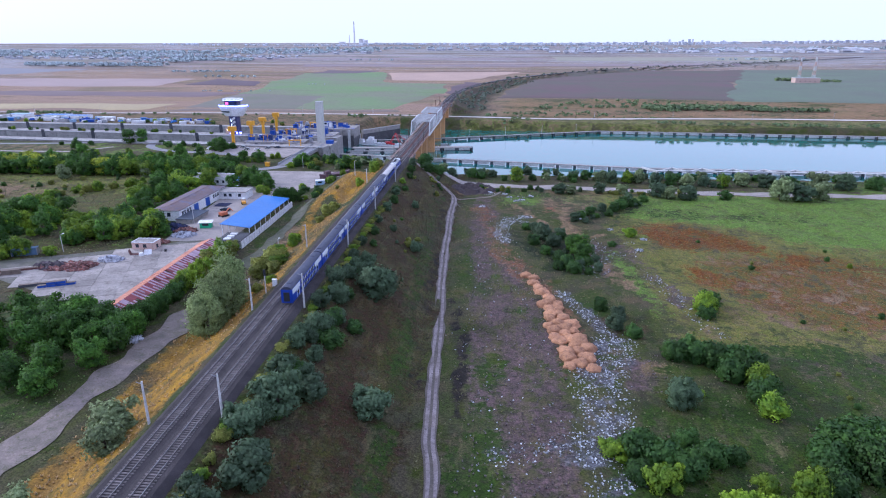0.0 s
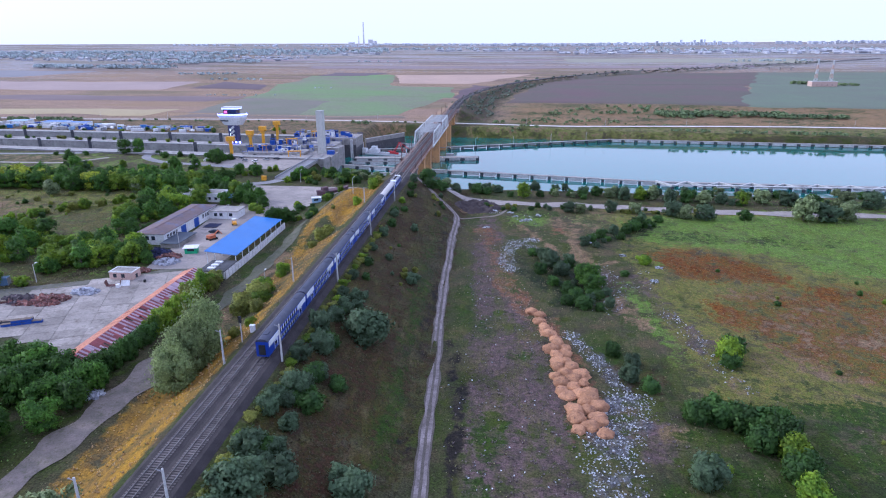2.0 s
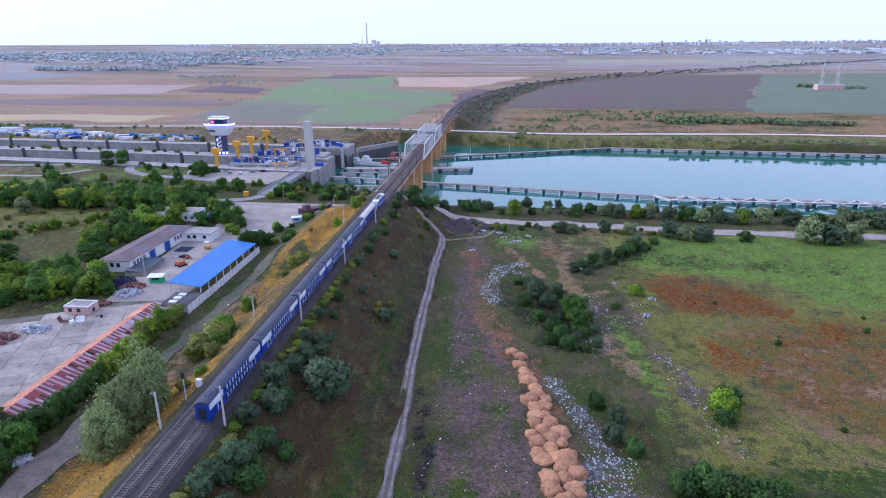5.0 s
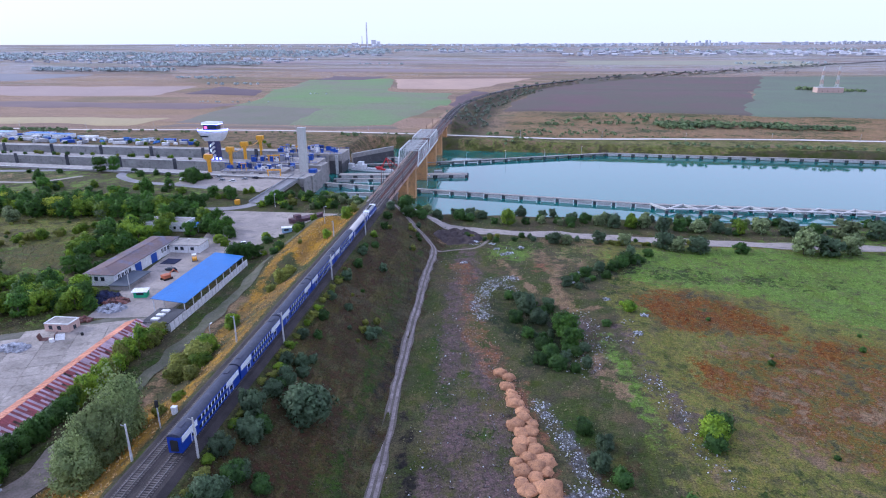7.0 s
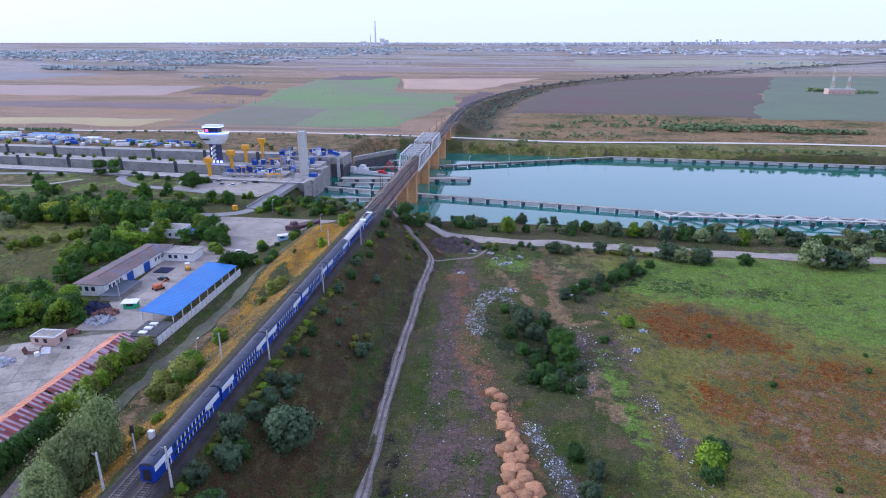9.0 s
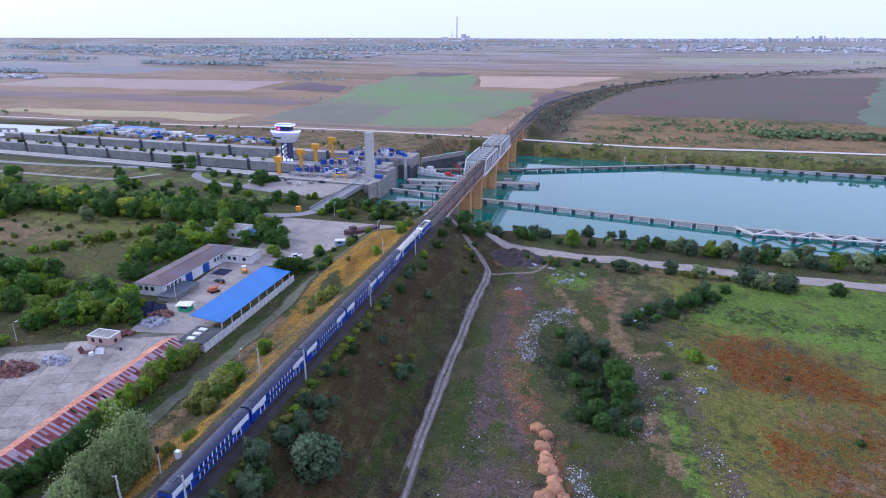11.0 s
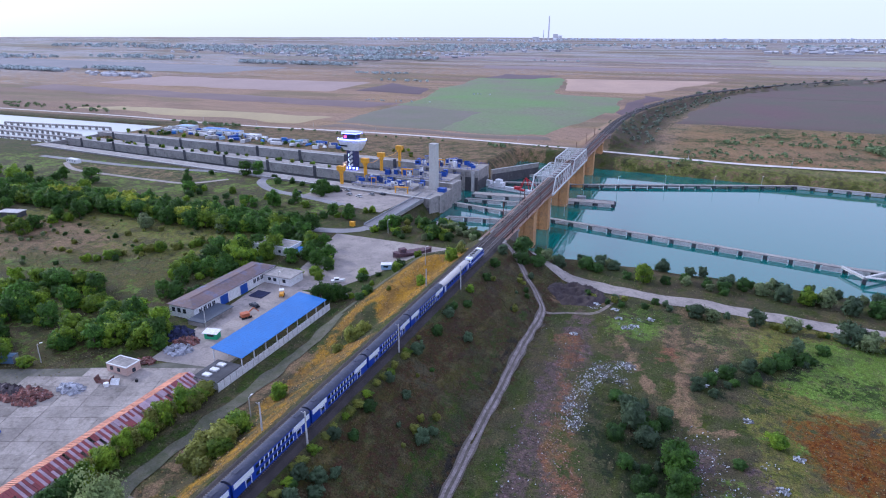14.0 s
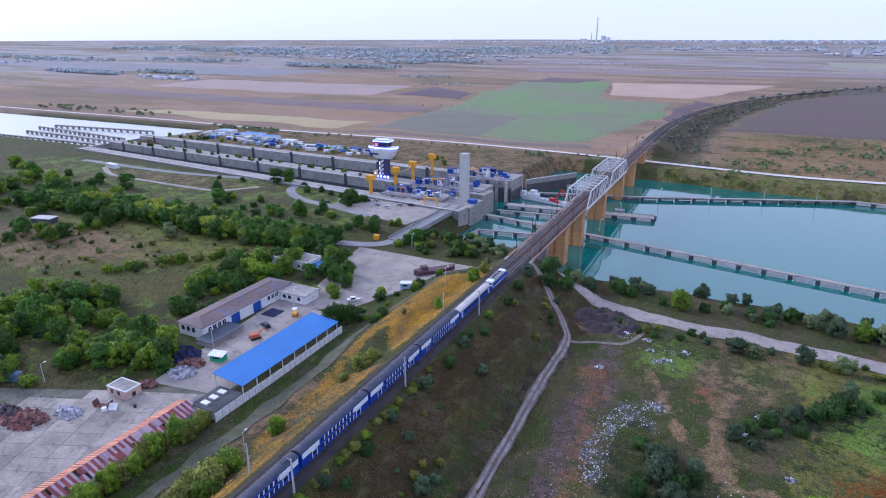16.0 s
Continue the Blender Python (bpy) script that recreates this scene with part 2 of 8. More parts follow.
def track_point(s):
    """The railway's centre at s metres along it: x, y and heading to the right of +y."""
    if s <= ARC_Y:
        return TRACK_X, s, 0.0
    a = (s - ARC_Y) / ARC_R
    if a < ARC_A:
        return TRACK_X + ARC_R * (1 - math.cos(a)), ARC_Y + ARC_R * math.sin(a), a
    d = s - ARC_Y - ARC_R * ARC_A
    return (TRACK_X + ARC_R * (1 - math.cos(ARC_A)) + d * math.sin(ARC_A), ARC_Y + ARC_R * math.sin(ARC_A) + d * math.cos(ARC_A), ARC_A)


def track_offset(x, y):
    """Signed distance from the railway's centre line, to the right of it."""
    cx, cy = TRACK_X + ARC_R, ARC_Y
    ex, ey = TRACK_X + ARC_R * (1 - math.cos(ARC_A)), ARC_Y + ARC_R * math.sin(ARC_A)
    arc = ARC_R - np.hypot(x - cx, y - cy)
    straight = x - TRACK_X
    far = (x - ex) * math.cos(ARC_A) - (y - ey) * math.sin(ARC_A)
    past = (x - ex) * math.sin(ARC_A) + (y - ey) * math.cos(ARC_A)
    return np.where(y < ARC_Y, straight, np.where(past > 0, far, arc))


WATER_Z, UP_WATER_Z = -6.0, 2.0


def shore_far(x):
    return 388 - 0.09 * np.clip(x, -60, 900)


def land(x, y):
    """Height of the ground."""
    x, y = np.asarray(x, float), np.asarray(y, float)
    roll = 0.35 * np.sin(x * 0.11 + 1.3) * np.sin(y * 0.09) + 0.25 * np.sin(x * 0.23 + y * 0.17)
    near = 1.2 + 4.3 * sstep(22, -14, x) - 1.2 * sstep(90, 160, x) + roll * sstep(-20, 20, x)
    # a hollow with shrubs beside the tipped earth
    near = near - 2.4 * np.exp(-(((x - 82) / 10) ** 2 + ((y - 12) / 26) ** 2))
    far = 3.5 + 5.0 * sstep(430, 900, y)
    r = np.hypot(x - 60, y + 200)
    far = far + 60 * np.clip((r - 1300) / 3600, 0, 1.1) ** 1.25
    z = near + (far - near) * sstep(330, 430, y)
    z = np.where((r > 1300) & (y <= 430), near + 60 * np.clip((r - 1300) / 3600, 0, 1.1) ** 1.25, z)
    # grassy knoll beside the line
    z = z + 6.0 * np.exp(-(((x + 20) / 11) ** 2)) * sstep(5, 45, y) * sstep(122, 92, y)
    # embankment
    d = track_offset(x, y)
    crest = 14.4
    side = np.where(d < 0, np.abs(d) - 5.6, np.abs(d) - 6.0)
    fall = np.where(d < 0, 0.60, 0.46)
    bank = crest - np.maximum(side, 0) * fall
    bank = bank - np.maximum(y - 122, 0) * 0.62 * (y < 300) - np.maximum(450 - y, 0) * 0.7 * (y >= 300)
    fade = np.clip((np.hypot(x, y) - 1300) / 900, 0, 1)
    bank = bank - 4 * fade + np.maximum(far - 8.5, 0)
    z = np.maximum(z, bank)
    # canal
    lo, hi = 153.0 + 13 * sstep(4, -20, x), shore_far(x)
    inside = np.minimum(np.minimum(y - lo, hi - y), x + 62)
    cut = np.clip((inside + 12) / 16, 0, 1)
    z = z + (-10.5 - z) * cut * cut * (3 - 2 * cut)
    # upper reach of the canal
    up = np.minimum(np.minimum(y - 262, 392 - y), -478 - x)
    cut = np.clip((up + 6) / 12, 0, 1)
    z = z + (-3.0 - z) * cut * cut * (3 - 2 * cut)
    # the lock chambers lie in a pit that their walls line
    pit = np.minimum(np.minimum(y - (214 - 0.10 * (x + 60)), (292 - 0.03 * (x + 60)) - y), np.minimum(x + 474, -64 - x))
    cut = np.clip((pit + 1) / 4, 0, 1)
    return z + (-12 - z) * cut


def lz(x, y):
    return float(land(x, y))


def spread(lo, hi, a, b, step, grow):
    """Grid lines: even between a and b, widening outwards to lo and hi."""
    mid = list(np.arange(a, b + step / 2, step))
    left, right, s = [], [], step
    while mid[-1] + sum(right) < hi:
        s *= grow
        right.append(s)
    s = step
    while mid[0] - sum(left) > lo:
        s *= grow
        left.append(s)
    out = mid[0] - np.cumsum(left)[::-1] if left else np.array([])
    return np.concatenate([out, mid, mid[-1] + np.cumsum(right)])


def sheet(name, X, Y, Z, material):
    ny, nx = X.shape
    co = np.stack([X, Y, Z], -1).reshape(-1, 3)
    i = np.arange((ny - 1) * (nx - 1))
    a = i // (nx - 1) * nx + i % (nx - 1)
    me = bpy.data.meshes.new(name)
    me.from_pydata(co.tolist(), [], np.stack([a, a + 1, a + nx + 1, a + nx], 1).tolist())
    me.polygons.foreach_set("use_smooth", np.ones(len(me.polygons), bool))
    me.materials.append(material)
    return new(name, me)


def blob(x, y, cx, cy, rx, ry, turn=0.0, soft=0.35):
    c, s = math.cos(radians(turn)), math.sin(radians(turn))
    u, v = ((x - cx) * c + (y - cy) * s) / rx, (-(x - cx) * s + (y - cy) * c) / ry
    return 1 - sstep(1 - soft, 1 + soft, np.hypot(u, v))


def band(x, y, pts, width, soft=0.5):
    """1 within width of a line through pts."""
    d = np.full(np.shape(x), 1e9)
    for (ax, ay), (bx, by) in zip(pts, pts[1:]):
        vx, vy = bx - ax, by - ay
        t = np.clip(((x - ax) * vx + (y - ay) * vy) / (vx * vx + vy * vy), 0, 1)
        d = np.minimum(d, np.hypot(x - ax - t * vx, y - ay - t * vy))
    return 1 - sstep(width * (1 - soft), width * (1 + soft), d)


def area(x, y, pts, soft=3.0):
    """1 inside a polygon in plan, falling to 0 over soft metres either side of its edge."""
    d, inside = np.full(np.shape(x), 1e9), np.zeros(np.shape(x), bool)
    for (ax, ay), (bx, by) in zip(pts, pts[1:] + pts[:1]):
        vx, vy = bx - ax, by - ay
        t = np.clip(((x - ax) * vx + (y - ay) * vy) / (vx * vx + vy * vy), 0, 1)
        d = np.minimum(d, np.hypot(x - ax - t * vx, y - ay - t * vy))
        if vy:
            inside = inside ^ (((ay > y) != (by > y)) & (x < ax + vx * (y - ay) / vy))
    return sstep(-soft, soft, np.where(inside, d, -d))


def most(*layers):
    return np.clip(np.maximum.reduce(layers), 0, 1)


def littered(x, y):
    """Where rubbish lies: the tip beside the clay heaps, the rim of the hollow, and scraps over the field."""
    clump = 0.42 + 0.58 * sstep(-0.15, 0.55, np.sin(x * 0.83 + 1.7 * np.sin(y * 0.41)) * np.sin(y * 0.71 + 1.3 * np.sin(x * 0.53)))
    return clump * most(0.8 * band(x, y, [(74, -38), (79, -52), (83, -66)], 2.4), 1.0 * band(x, y, [(84, -72), (77, -88), (76, -106), (72, -116)], 5.2), 0.45 * band(x, y, [(73, -112), (64, -117), (54, -119)], 3.2),
                0.8 * band(x, y, [(71, -127), (80, -123)], 2.4), 0.9 * band(x, y, [(67, 51), (60, 48), (55, 28), (57, 12)], 3.0), 0.6 * band(x, y, [(60, 48), (67, 40)], 2.6),
                0.22 * band(x, y, [(88, 22), (92, 2), (88, -18)], 4.5), 0.30 * band(x, y, [(92, 1), (105, 3)], 2.2), 0.22 * band(x, y, [(104, -18), (109, -42), (113, -64)], 3.0),
                0.35 * band(x, y, [(62, 80), (69, 76)], 1.8), 0.4 * blob(x, y, 66, 86, 2.5, 2), 0.4 * blob(x, y, 105, 14, 3, 1.5), 0.5 * blob(x, y, 35, 66, 2.2, 1.6), 0.4 * blob(x, y, 50, 91, 3, 2),
                0.025 * area(x, y, [(42, 70), (57, 40), (64, -25), (70, -85), (60, -150), (46, -150), (42, -60)], 4))


def covers(x, y):
    """Ground cover by plan, in five sets of three."""
    d = track_offset(x, y)
    # --- dry gold grass, green grass, bare tan earth
    gold = most(0.62 * sstep(-27, -24, x) * sstep(-5, -6.5, x) * sstep(-46, -60, y), 0.62 * sstep(-22, -17, x) * sstep(-5, -6.5, x) * (y < 18) * (0.8 + 0.25 * np.sin(y * 0.13)) * (1 - 0.7 * blob(x, y, -19, -38, 7, 14)), 0.9 * area(x, y, [(-23, 48), (-8, 28), (-6, 104), (-13, 112), (-22, 96)], 3), 0.6 * band(x, y, [(-24, 92), (-25, 60), (-23, 25), (-21, -18)], 2.5))
    green = most(0.8 * area(x, y, [(104, 58), (113, 70), (118, 92), (150, 100), (420, 98), (420, 22), (190, 20), (170, 24), (158, 42), (130, 50)], 6), 0.5 * band(x, y, [(95, 4), (98, -13), (99, -31), (102, -52)], 3.2), 0.5 * blob(x, y, 68, 84, 10, 16, -12), 0.4 * blob(x, y, 96, 84, 14, 12),
                 0.4 * blob(x, y, 108, 24, 6, 6), 0.4 * sstep(150, 220, x) * (y < 140), 0.2 * blob(x, y, -160, 40, 110, 90), 0.3 * sstep(-36, -40, x) * sstep(-80, -60, x) * (y < -76), 0.28 * sstep(-480, -440, x) * sstep(-90, -120, x) * (y > 125) * (y < 215), 0.42 * (y > 372) * (y < 405) * sstep(10, 30, x), 0.25 * area(x, y, [(-420, 168), (-200, 168), (-190, 205), (-420, 205)], 6))
    bare = most(0.8 * band(x, y, [(62, 70), (68, 56), (76, 39), (82, 33), (89, 25), (98, 25)], 1.7), 0.8 * band(x, y, [(83, 62), (84, 42), (86, 28)], 2.6), 0.34 * area(x, y, [(72, 104), (110, 100), (104, 70), (92, 62), (84, 46), (76, 60)], 4), 0.5 * band(x, y, [(87, 3), (92, -17), (96, -31)], 3.0), 0.6 * blob(x, y, 95, -84, 6, 4),
                0.5 * blob(x, y, 112, -62, 3, 5), 0.5 * band(x, y, [(-27, 10), (-26, -30), (-24, -60)], 3.5), 0.65 * area(x, y, [(34, 92), (54, 92), (60, 104), (46, 112)], 4), 0.3 * (y > 372) * (y < 412) * sstep(10, 30, x), 0.4 * area(x, y, [(-360, 180), (-245, 178), (-230, 202), (-300, 203), (-366, 196)], 4), 0.5 * (x < -40) * (x > -480) * (y > 300) * (y < 425), 0.62 * blob(x, y, -232, 60, 44, 30) + 0.3 * blob(x, y, -175, 66, 30, 16), 0.5 * blob(x, y, 108, -118, 7, 5), 0.26 * blob(x, y, 160, -40, 40, 34), 0.34 * blob(x, y, 140, 0, 14, 8))
    # --- rust weeds, lilac litter ground, dark scrub
    rust = most(0.7 * area(x, y, [(107, 40), (133, 46), (152, 31), (157, 12), (133, 8), (116, 10)], 5), 0.56 * area(x, y, [(133, 6), (165, 12), (215, 0), (215, -50), (150, -60), (128, -44), (116, -20)], 9), 0.6 * blob(x, y, 15, 25, 7, 50), 0.55 * blob(x, y, 22, -76, 7, 60), 0.35 * blob(x, y, -11, -66, 5, 14), 0.4 * blob(x, y, 62, -42, 3, 6), 0.45 * blob(x, y, 108, -116, 7, 4))
    lilac = most(0.5 * sstep(4, 10, d) * sstep(60, 25, d) * (y > 440), 0.62 * area(x, y, [(43, 88), (50, 84), (56, 52), (52, 20), (57, 0), (63, -25), (69, -55), (70, -88), (66, -160), (47, -160), (46, -60), (42, 30)], 2.5), 0.5 * area(x, y, [(84, 22), (92, 22), (98, -6), (92, -24), (86, -14)], 3), 0.5 * blob(x, y, 84, -84, 12, 10), 0.45 * band(x, y, [(102, 10), (105, -18), (110, -44)], 3.5))
    scrub = most(0.66 * sstep(6, 10, x) * sstep(39, 34, x) * (y < 150), sstep(4, 10, d) * sstep(70, 25, d) * (y > 420) * 0.22, 0.5 * sstep(-78, -88, x) * (y < 62) + 0.45 * sstep(-36, -42, x) * (y < -74), 0.4 * sstep(-120, -200, x) * (y > 300) * (y < 420), 0.5 * blob(x, y, 88, -62, 9, 10))
    # --- far plain, far reddish earth, olive stubble
    plain = np.clip(sstep(400, 440, y) + (np.hypot(x, y) > 900), 0, 1) * (1 - sstep(2, 10, d) * sstep(70, 25, d) * sstep(410, 430, y) * 0.85)
    earth = 0.9 * sstep(392, 420, y) * sstep(720, 520, y) * sstep(30, 90, x) + 0.42 * sstep(-478, -470, x) * sstep(-58, -64, x) * (y > 300) * (y < 420)
    plain = plain * (1 - 0.8 * np.clip(earth, 0, 1))
    olive = most(0.7 * sstep(96, 106, x) * (y < 112) * (y > -74), 0.66 * area(x, y, [(-270, 110), (-270, 24), (-185, 22), (-150, 34), (-118, 24), (-112, 44), (-126, 62), (-112, 106)], 5), 0.3 * sstep(-500, -440, x) * sstep(-90, -120, x) * (y > 135) * (y < 212), 0.6 * (y > 372) * (y < 412) * sstep(10, 30, x), 0.4 * band(x, y, [(27, -60), (26, -20), (22, 40), (18, 80)], 2.6))
    # --- distance paled by colour in place of haze, rubbish-strewn ground, dark hollow
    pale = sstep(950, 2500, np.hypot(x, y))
    strewn = np.clip(0.8 * littered(x, y), 0, 0.6)
    hollow = most(0.8 * area(x, y, [(60, 40), (67, 38), (81, 24), (87, 5), (84, -16), (76, -24), (67, -8), (60, 10)], 3), 0.75 * area(x, y, [(86, 42), (93, 60), (106, 70), (120, 84), (126, 76), (110, 58), (98, 46), (92, 38)], 4), 0.7 * blob(x, y, 43, 104, 12, 9))
    # --- red clay earth, dull dark grass, black ditch soil
    red = most(0.46 * band(x, y, [(46, 62), (52, 34), (54, 8), (57, -6), (63, -20), (67, -32)], 4.2), 0.5 * band(x, y, [(68, -36), (74, -70), (74, -86)], 4.5), 0.4 * blob(x, y, 78, 60, 5, 9))
    waste = (y > 412) * (y < 640) * sstep(40, 80, x) * (0.5 + 0.5 * np.sin(x * 0.045 + 1.5 * np.sin(y * 0.05)) * np.sin(y * 0.07 + 0.8))
    dull = most(0.55 * waste, 0.5 * blob(x, y, 135, 62, 16, 9), 0.45 * blob(x, y, 108, 46, 9, 10), 0.45 * blob(x, y, 74, 92, 9, 8), 0.4 * blob(x, y, 175, 60, 25, 8), 0.25 * blob(x, y, 28, 20, 6, 60), 0.6 * blob(x, y, 43, -22, 3, 18), 0.6 * blob(x, y, 50, -36, 4, 8), 0.6 * blob(x, y, 52, -88, 4, 9), 0.7 * blob(x, y, 50, -124, 6, 22), 0.5 * blob(x, y, 60, -52, 3, 5), 0.5 * blob(x, y, 54, -28, 3, 5), 0.7 * area(x, y, [(70, -140), (75, -112), (90, -97), (96, -74), (122, -66), (230, -70), (230, -180), (70, -180)], 5),
                0.5 * band(x, y, [(32, -140), (30, -70), (29, -20), (27, 30)], 2.5), 0.55 * blob(x, y, 84, -44, 6, 9), 0.5 * sstep(-37, -41, x) * sstep(-120, -100, x) * (y < -60), 0.5 * band(x, y, [(-36, 40), (-34, 0), (-34, -60)], 2.5))
    ditch = most(0.8 * band(x, y, [(40.5, -45), (44, -70), (46, -108)], 1.3), 0.5 * blob(x, y, 66, -42, 4, 4), 0.45 * band(x, y, [(36.5, -110), (33.5, -60), (31.5, 0), (30, 50)], 1.2))
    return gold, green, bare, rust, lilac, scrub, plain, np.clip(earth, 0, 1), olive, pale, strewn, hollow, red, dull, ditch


def ground_material():
    m = bpy.data.materials.new("ground")
    m.use_nodes = True
    n, l = m.node_tree.nodes, m.node_tree.links
    bs = n["Principled BSDF"]
    bs.inputs["Roughness"].default_value = 0.95
    bs.inputs["Specular IOR Level"].default_value = 0.2
    geo = n.new("ShaderNodeNewGeometry")

    def noi(sc, det=6, rg=0.65):
        q = n.new("ShaderNodeTexNoise")
        q.inputs["Scale"].default_value, q.inputs["Detail"].default_value, q.inputs["Roughness"].default_value = sc, det, rg
        l.new(geo.outputs["Position"], q.inputs["Vector"])
        return q.outputs["Fac"]

    def math_(op, a, b):
        q = n.new("ShaderNodeMath")
        q.operation = op
        for s, v in ((q.inputs[0], a), (q.inputs[1], b)):
            if hasattr(v, "links"):
                l.new(v, s)
            else:
                s.default_value = v
        return q.outputs[0]

    def rampc(v, lo, hi):
        q = n.new("ShaderNodeMapRange")
        q.inputs[1].default_value, q.inputs[2].default_value = lo, hi
        l.new(v, q.inputs[0])
        return q.outputs[0]

    def mixc(fac, a, b):
        q = n.new("ShaderNodeMix")
        q.data_type = "RGBA"
        for s, v in ((q.inputs[0], fac), (q.inputs[6], a), (q.inputs[7], b)):
            if hasattr(v, "links"):
                l.new(v, s)
            else:
                s.default_value = (*v, 1)
        return q.outputs[2]

    coarse, mid, fine, tiny = noi(0.03), noi(0.16), noi(0.7), noi(2.6, 4)
    rag = math_("SUBTRACT", math_("ADD", math_("ADD", math_("MULTIPLY", noi(0.07), 0.6), math_("MULTIPLY", mid, 0.6)), math_("MULTIPLY", fine, 0.4)), 0.8)
    rag = math_("ADD", rag, math_("MULTIPLY", math_("SUBTRACT", noi(0.36, 5, 0.7), 0.5), 0.55))
    col = mixc(rampc(coarse, 0.42, 0.58), (0.13, 0.115, 0.08), (0.09, 0.11, 0.045))
    col = mixc(rampc(noi(0.09), 0.52, 0.64), col, (0.17, 0.14, 0.095))
    col = mixc(rampc(mid, 0.5, 0.62), col, (0.075, 0.095, 0.032))
    along = n.new("ShaderNodeMapping")
    along.inputs["Scale"].default_value = (1.0, 0.3, 1.0)
    l.new(geo.outputs["Position"], along.inputs["Vector"])
    sn = n.new("ShaderNodeTexNoise")
    sn.inputs["Scale"].default_value, sn.inputs["Detail"].default_value = 0.28, 6
    l.new(along.outputs[0], sn.inputs["Vector"])
    streak = sn.outputs["Fac"]
    # The first cover_d pair paints haze into the distant land's colour.
    tones = (("cover_c", (((0.63, 0.47, 0.365), (0.48, 0.375, 0.315)), ((0.62, 0.40, 0.29), (0.36, 0.30, 0.18)), ((0.35, 0.31, 0.14), (0.215, 0.235, 0.085)))),
             ("cover_b", (((0.165, 0.068, 0.038), (0.33, 0.185, 0.095)), ((0.27, 0.20, 0.205), (0.125, 0.105, 0.095)), ((0.094, 0.055, 0.042), (0.072, 0.068, 0.032)))),
             ("cover_a", (((0.62, 0.41, 0.17), (0.38, 0.26, 0.13)), ((0.32, 0.435, 0.16), (0.21, 0.30, 0.095)), ((0.47, 0.345, 0.25), (0.29, 0.225, 0.16)))),
             ("cover_e", (((0.42, 0.25, 0.175), (0.23, 0.145, 0.11)), ((0.085, 0.13, 0.040), (0.055, 0.082, 0.028)), ((0.045, 0.038, 0.036), (0.03, 0.028, 0.025)))),
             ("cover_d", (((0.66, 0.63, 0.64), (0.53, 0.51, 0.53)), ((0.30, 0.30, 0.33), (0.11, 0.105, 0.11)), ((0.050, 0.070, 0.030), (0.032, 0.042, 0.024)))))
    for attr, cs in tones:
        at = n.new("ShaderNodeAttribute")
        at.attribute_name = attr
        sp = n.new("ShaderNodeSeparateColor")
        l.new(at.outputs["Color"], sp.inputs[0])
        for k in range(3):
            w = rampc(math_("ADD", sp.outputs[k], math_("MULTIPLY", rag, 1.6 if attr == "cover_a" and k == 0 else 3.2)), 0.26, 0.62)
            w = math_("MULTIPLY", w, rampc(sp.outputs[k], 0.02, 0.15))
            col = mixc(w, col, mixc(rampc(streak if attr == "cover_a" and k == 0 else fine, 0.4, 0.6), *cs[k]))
    near = n.new("ShaderNodeAttribute")
    near.attribute_name = "cover_c"
    sp = n.new("ShaderNodeSeparateColor")
    l.new(near.outputs["Color"], sp.inputs[0])
    near = math_("SUBTRACT", 1.0, sp.outputs[0])
    dry = n.new("ShaderNodeAttribute")
    dry.attribute_name = "cover_a"
    dsp = n.new("ShaderNodeSeparateColor")
    l.new(dry.outputs["Color"], dsp.inputs[0])
    near = math_("MULTIPLY", near, rampc(dsp.outputs[0], 0.75, 0.1))
    def patches(sc, lo, hi, amount, vec):
        q = n.new("ShaderNodeTexNoise")
        q.inputs["Scale"].default_value, q.inputs["Detail"].default_value, q.inputs["Roughness"].default_value = sc, 7, 0.72
        l.new(vec, q.inputs["Vector"])
        return math_("MULTIPLY", math_("MULTIPLY", rampc(q.outputs["Fac"], lo, hi), amount), near)

    col = mixc(patches(0.16, 0.50, 0.60, 0.34, along.outputs[0]), col, (0.15, 0.16, 0.05))
    col = mixc(patches(0.11, 0.52, 0.62, 0.42, geo.outputs["Position"]), col, (0.072, 0.060, 0.055))
    col = mixc(patches(0.21, 0.55, 0.63, 0.5, geo.outputs["Position"]), col, (0.21, 0.19, 0.115))
    col = mixc(patches(0.42, 0.53, 0.62, 0.26, geo.outputs["Position"]), col, (0.055, 0.052, 0.036))
    col = mixc(patches(0.33, 0.56, 0.64, 0.34, along.outputs[0]), col, (0.30, 0.25, 0.16))
    wide = n.new("ShaderNodeMapping")
    wide.inputs["Scale"].default_value = (0.25, 1.0, 1.0)
    l.new(geo.outputs["Position"], wide.inputs["Vector"])
    for sc, lo, hi, tone, amount in ((0.006, 0.50, 0.58, (0.30, 0.235, 0.21), 0.6), (0.011, 0.53, 0.60, (0.27, 0.255, 0.165), 0.55), (0.017, 0.55, 0.60, (0.52, 0.40, 0.27), 0.5), (0.05, 0.5, 0.62, (0.26, 0.21, 0.17), 0.3)):
        q = n.new("ShaderNodeTexNoise")
        q.inputs["Scale"].default_value, q.inputs["Detail"].default_value = sc, 5
        l.new(wide.outputs[0], q.inputs["Vector"])
        col = mixc(math_("MULTIPLY", math_("MULTIPLY", rampc(q.outputs["Fac"], lo, hi), amount), sp.outputs[0]), col, tone)
    hs = n.new("ShaderNodeHueSaturation")
    hs.inputs["Saturation"].default_value = 1.32
    l.new(col, hs.inputs["Color"])
    mr = n.new("ShaderNodeMapRange")
    mr.inputs[1].default_value, mr.inputs[2].default_value, mr.inputs[3].default_value, mr.inputs[4].default_value = 0.3, 0.7, 0.16, 0.84
    l.new(tiny, mr.inputs[0])
    l.new(mr.outputs[0], hs.inputs["Value"])
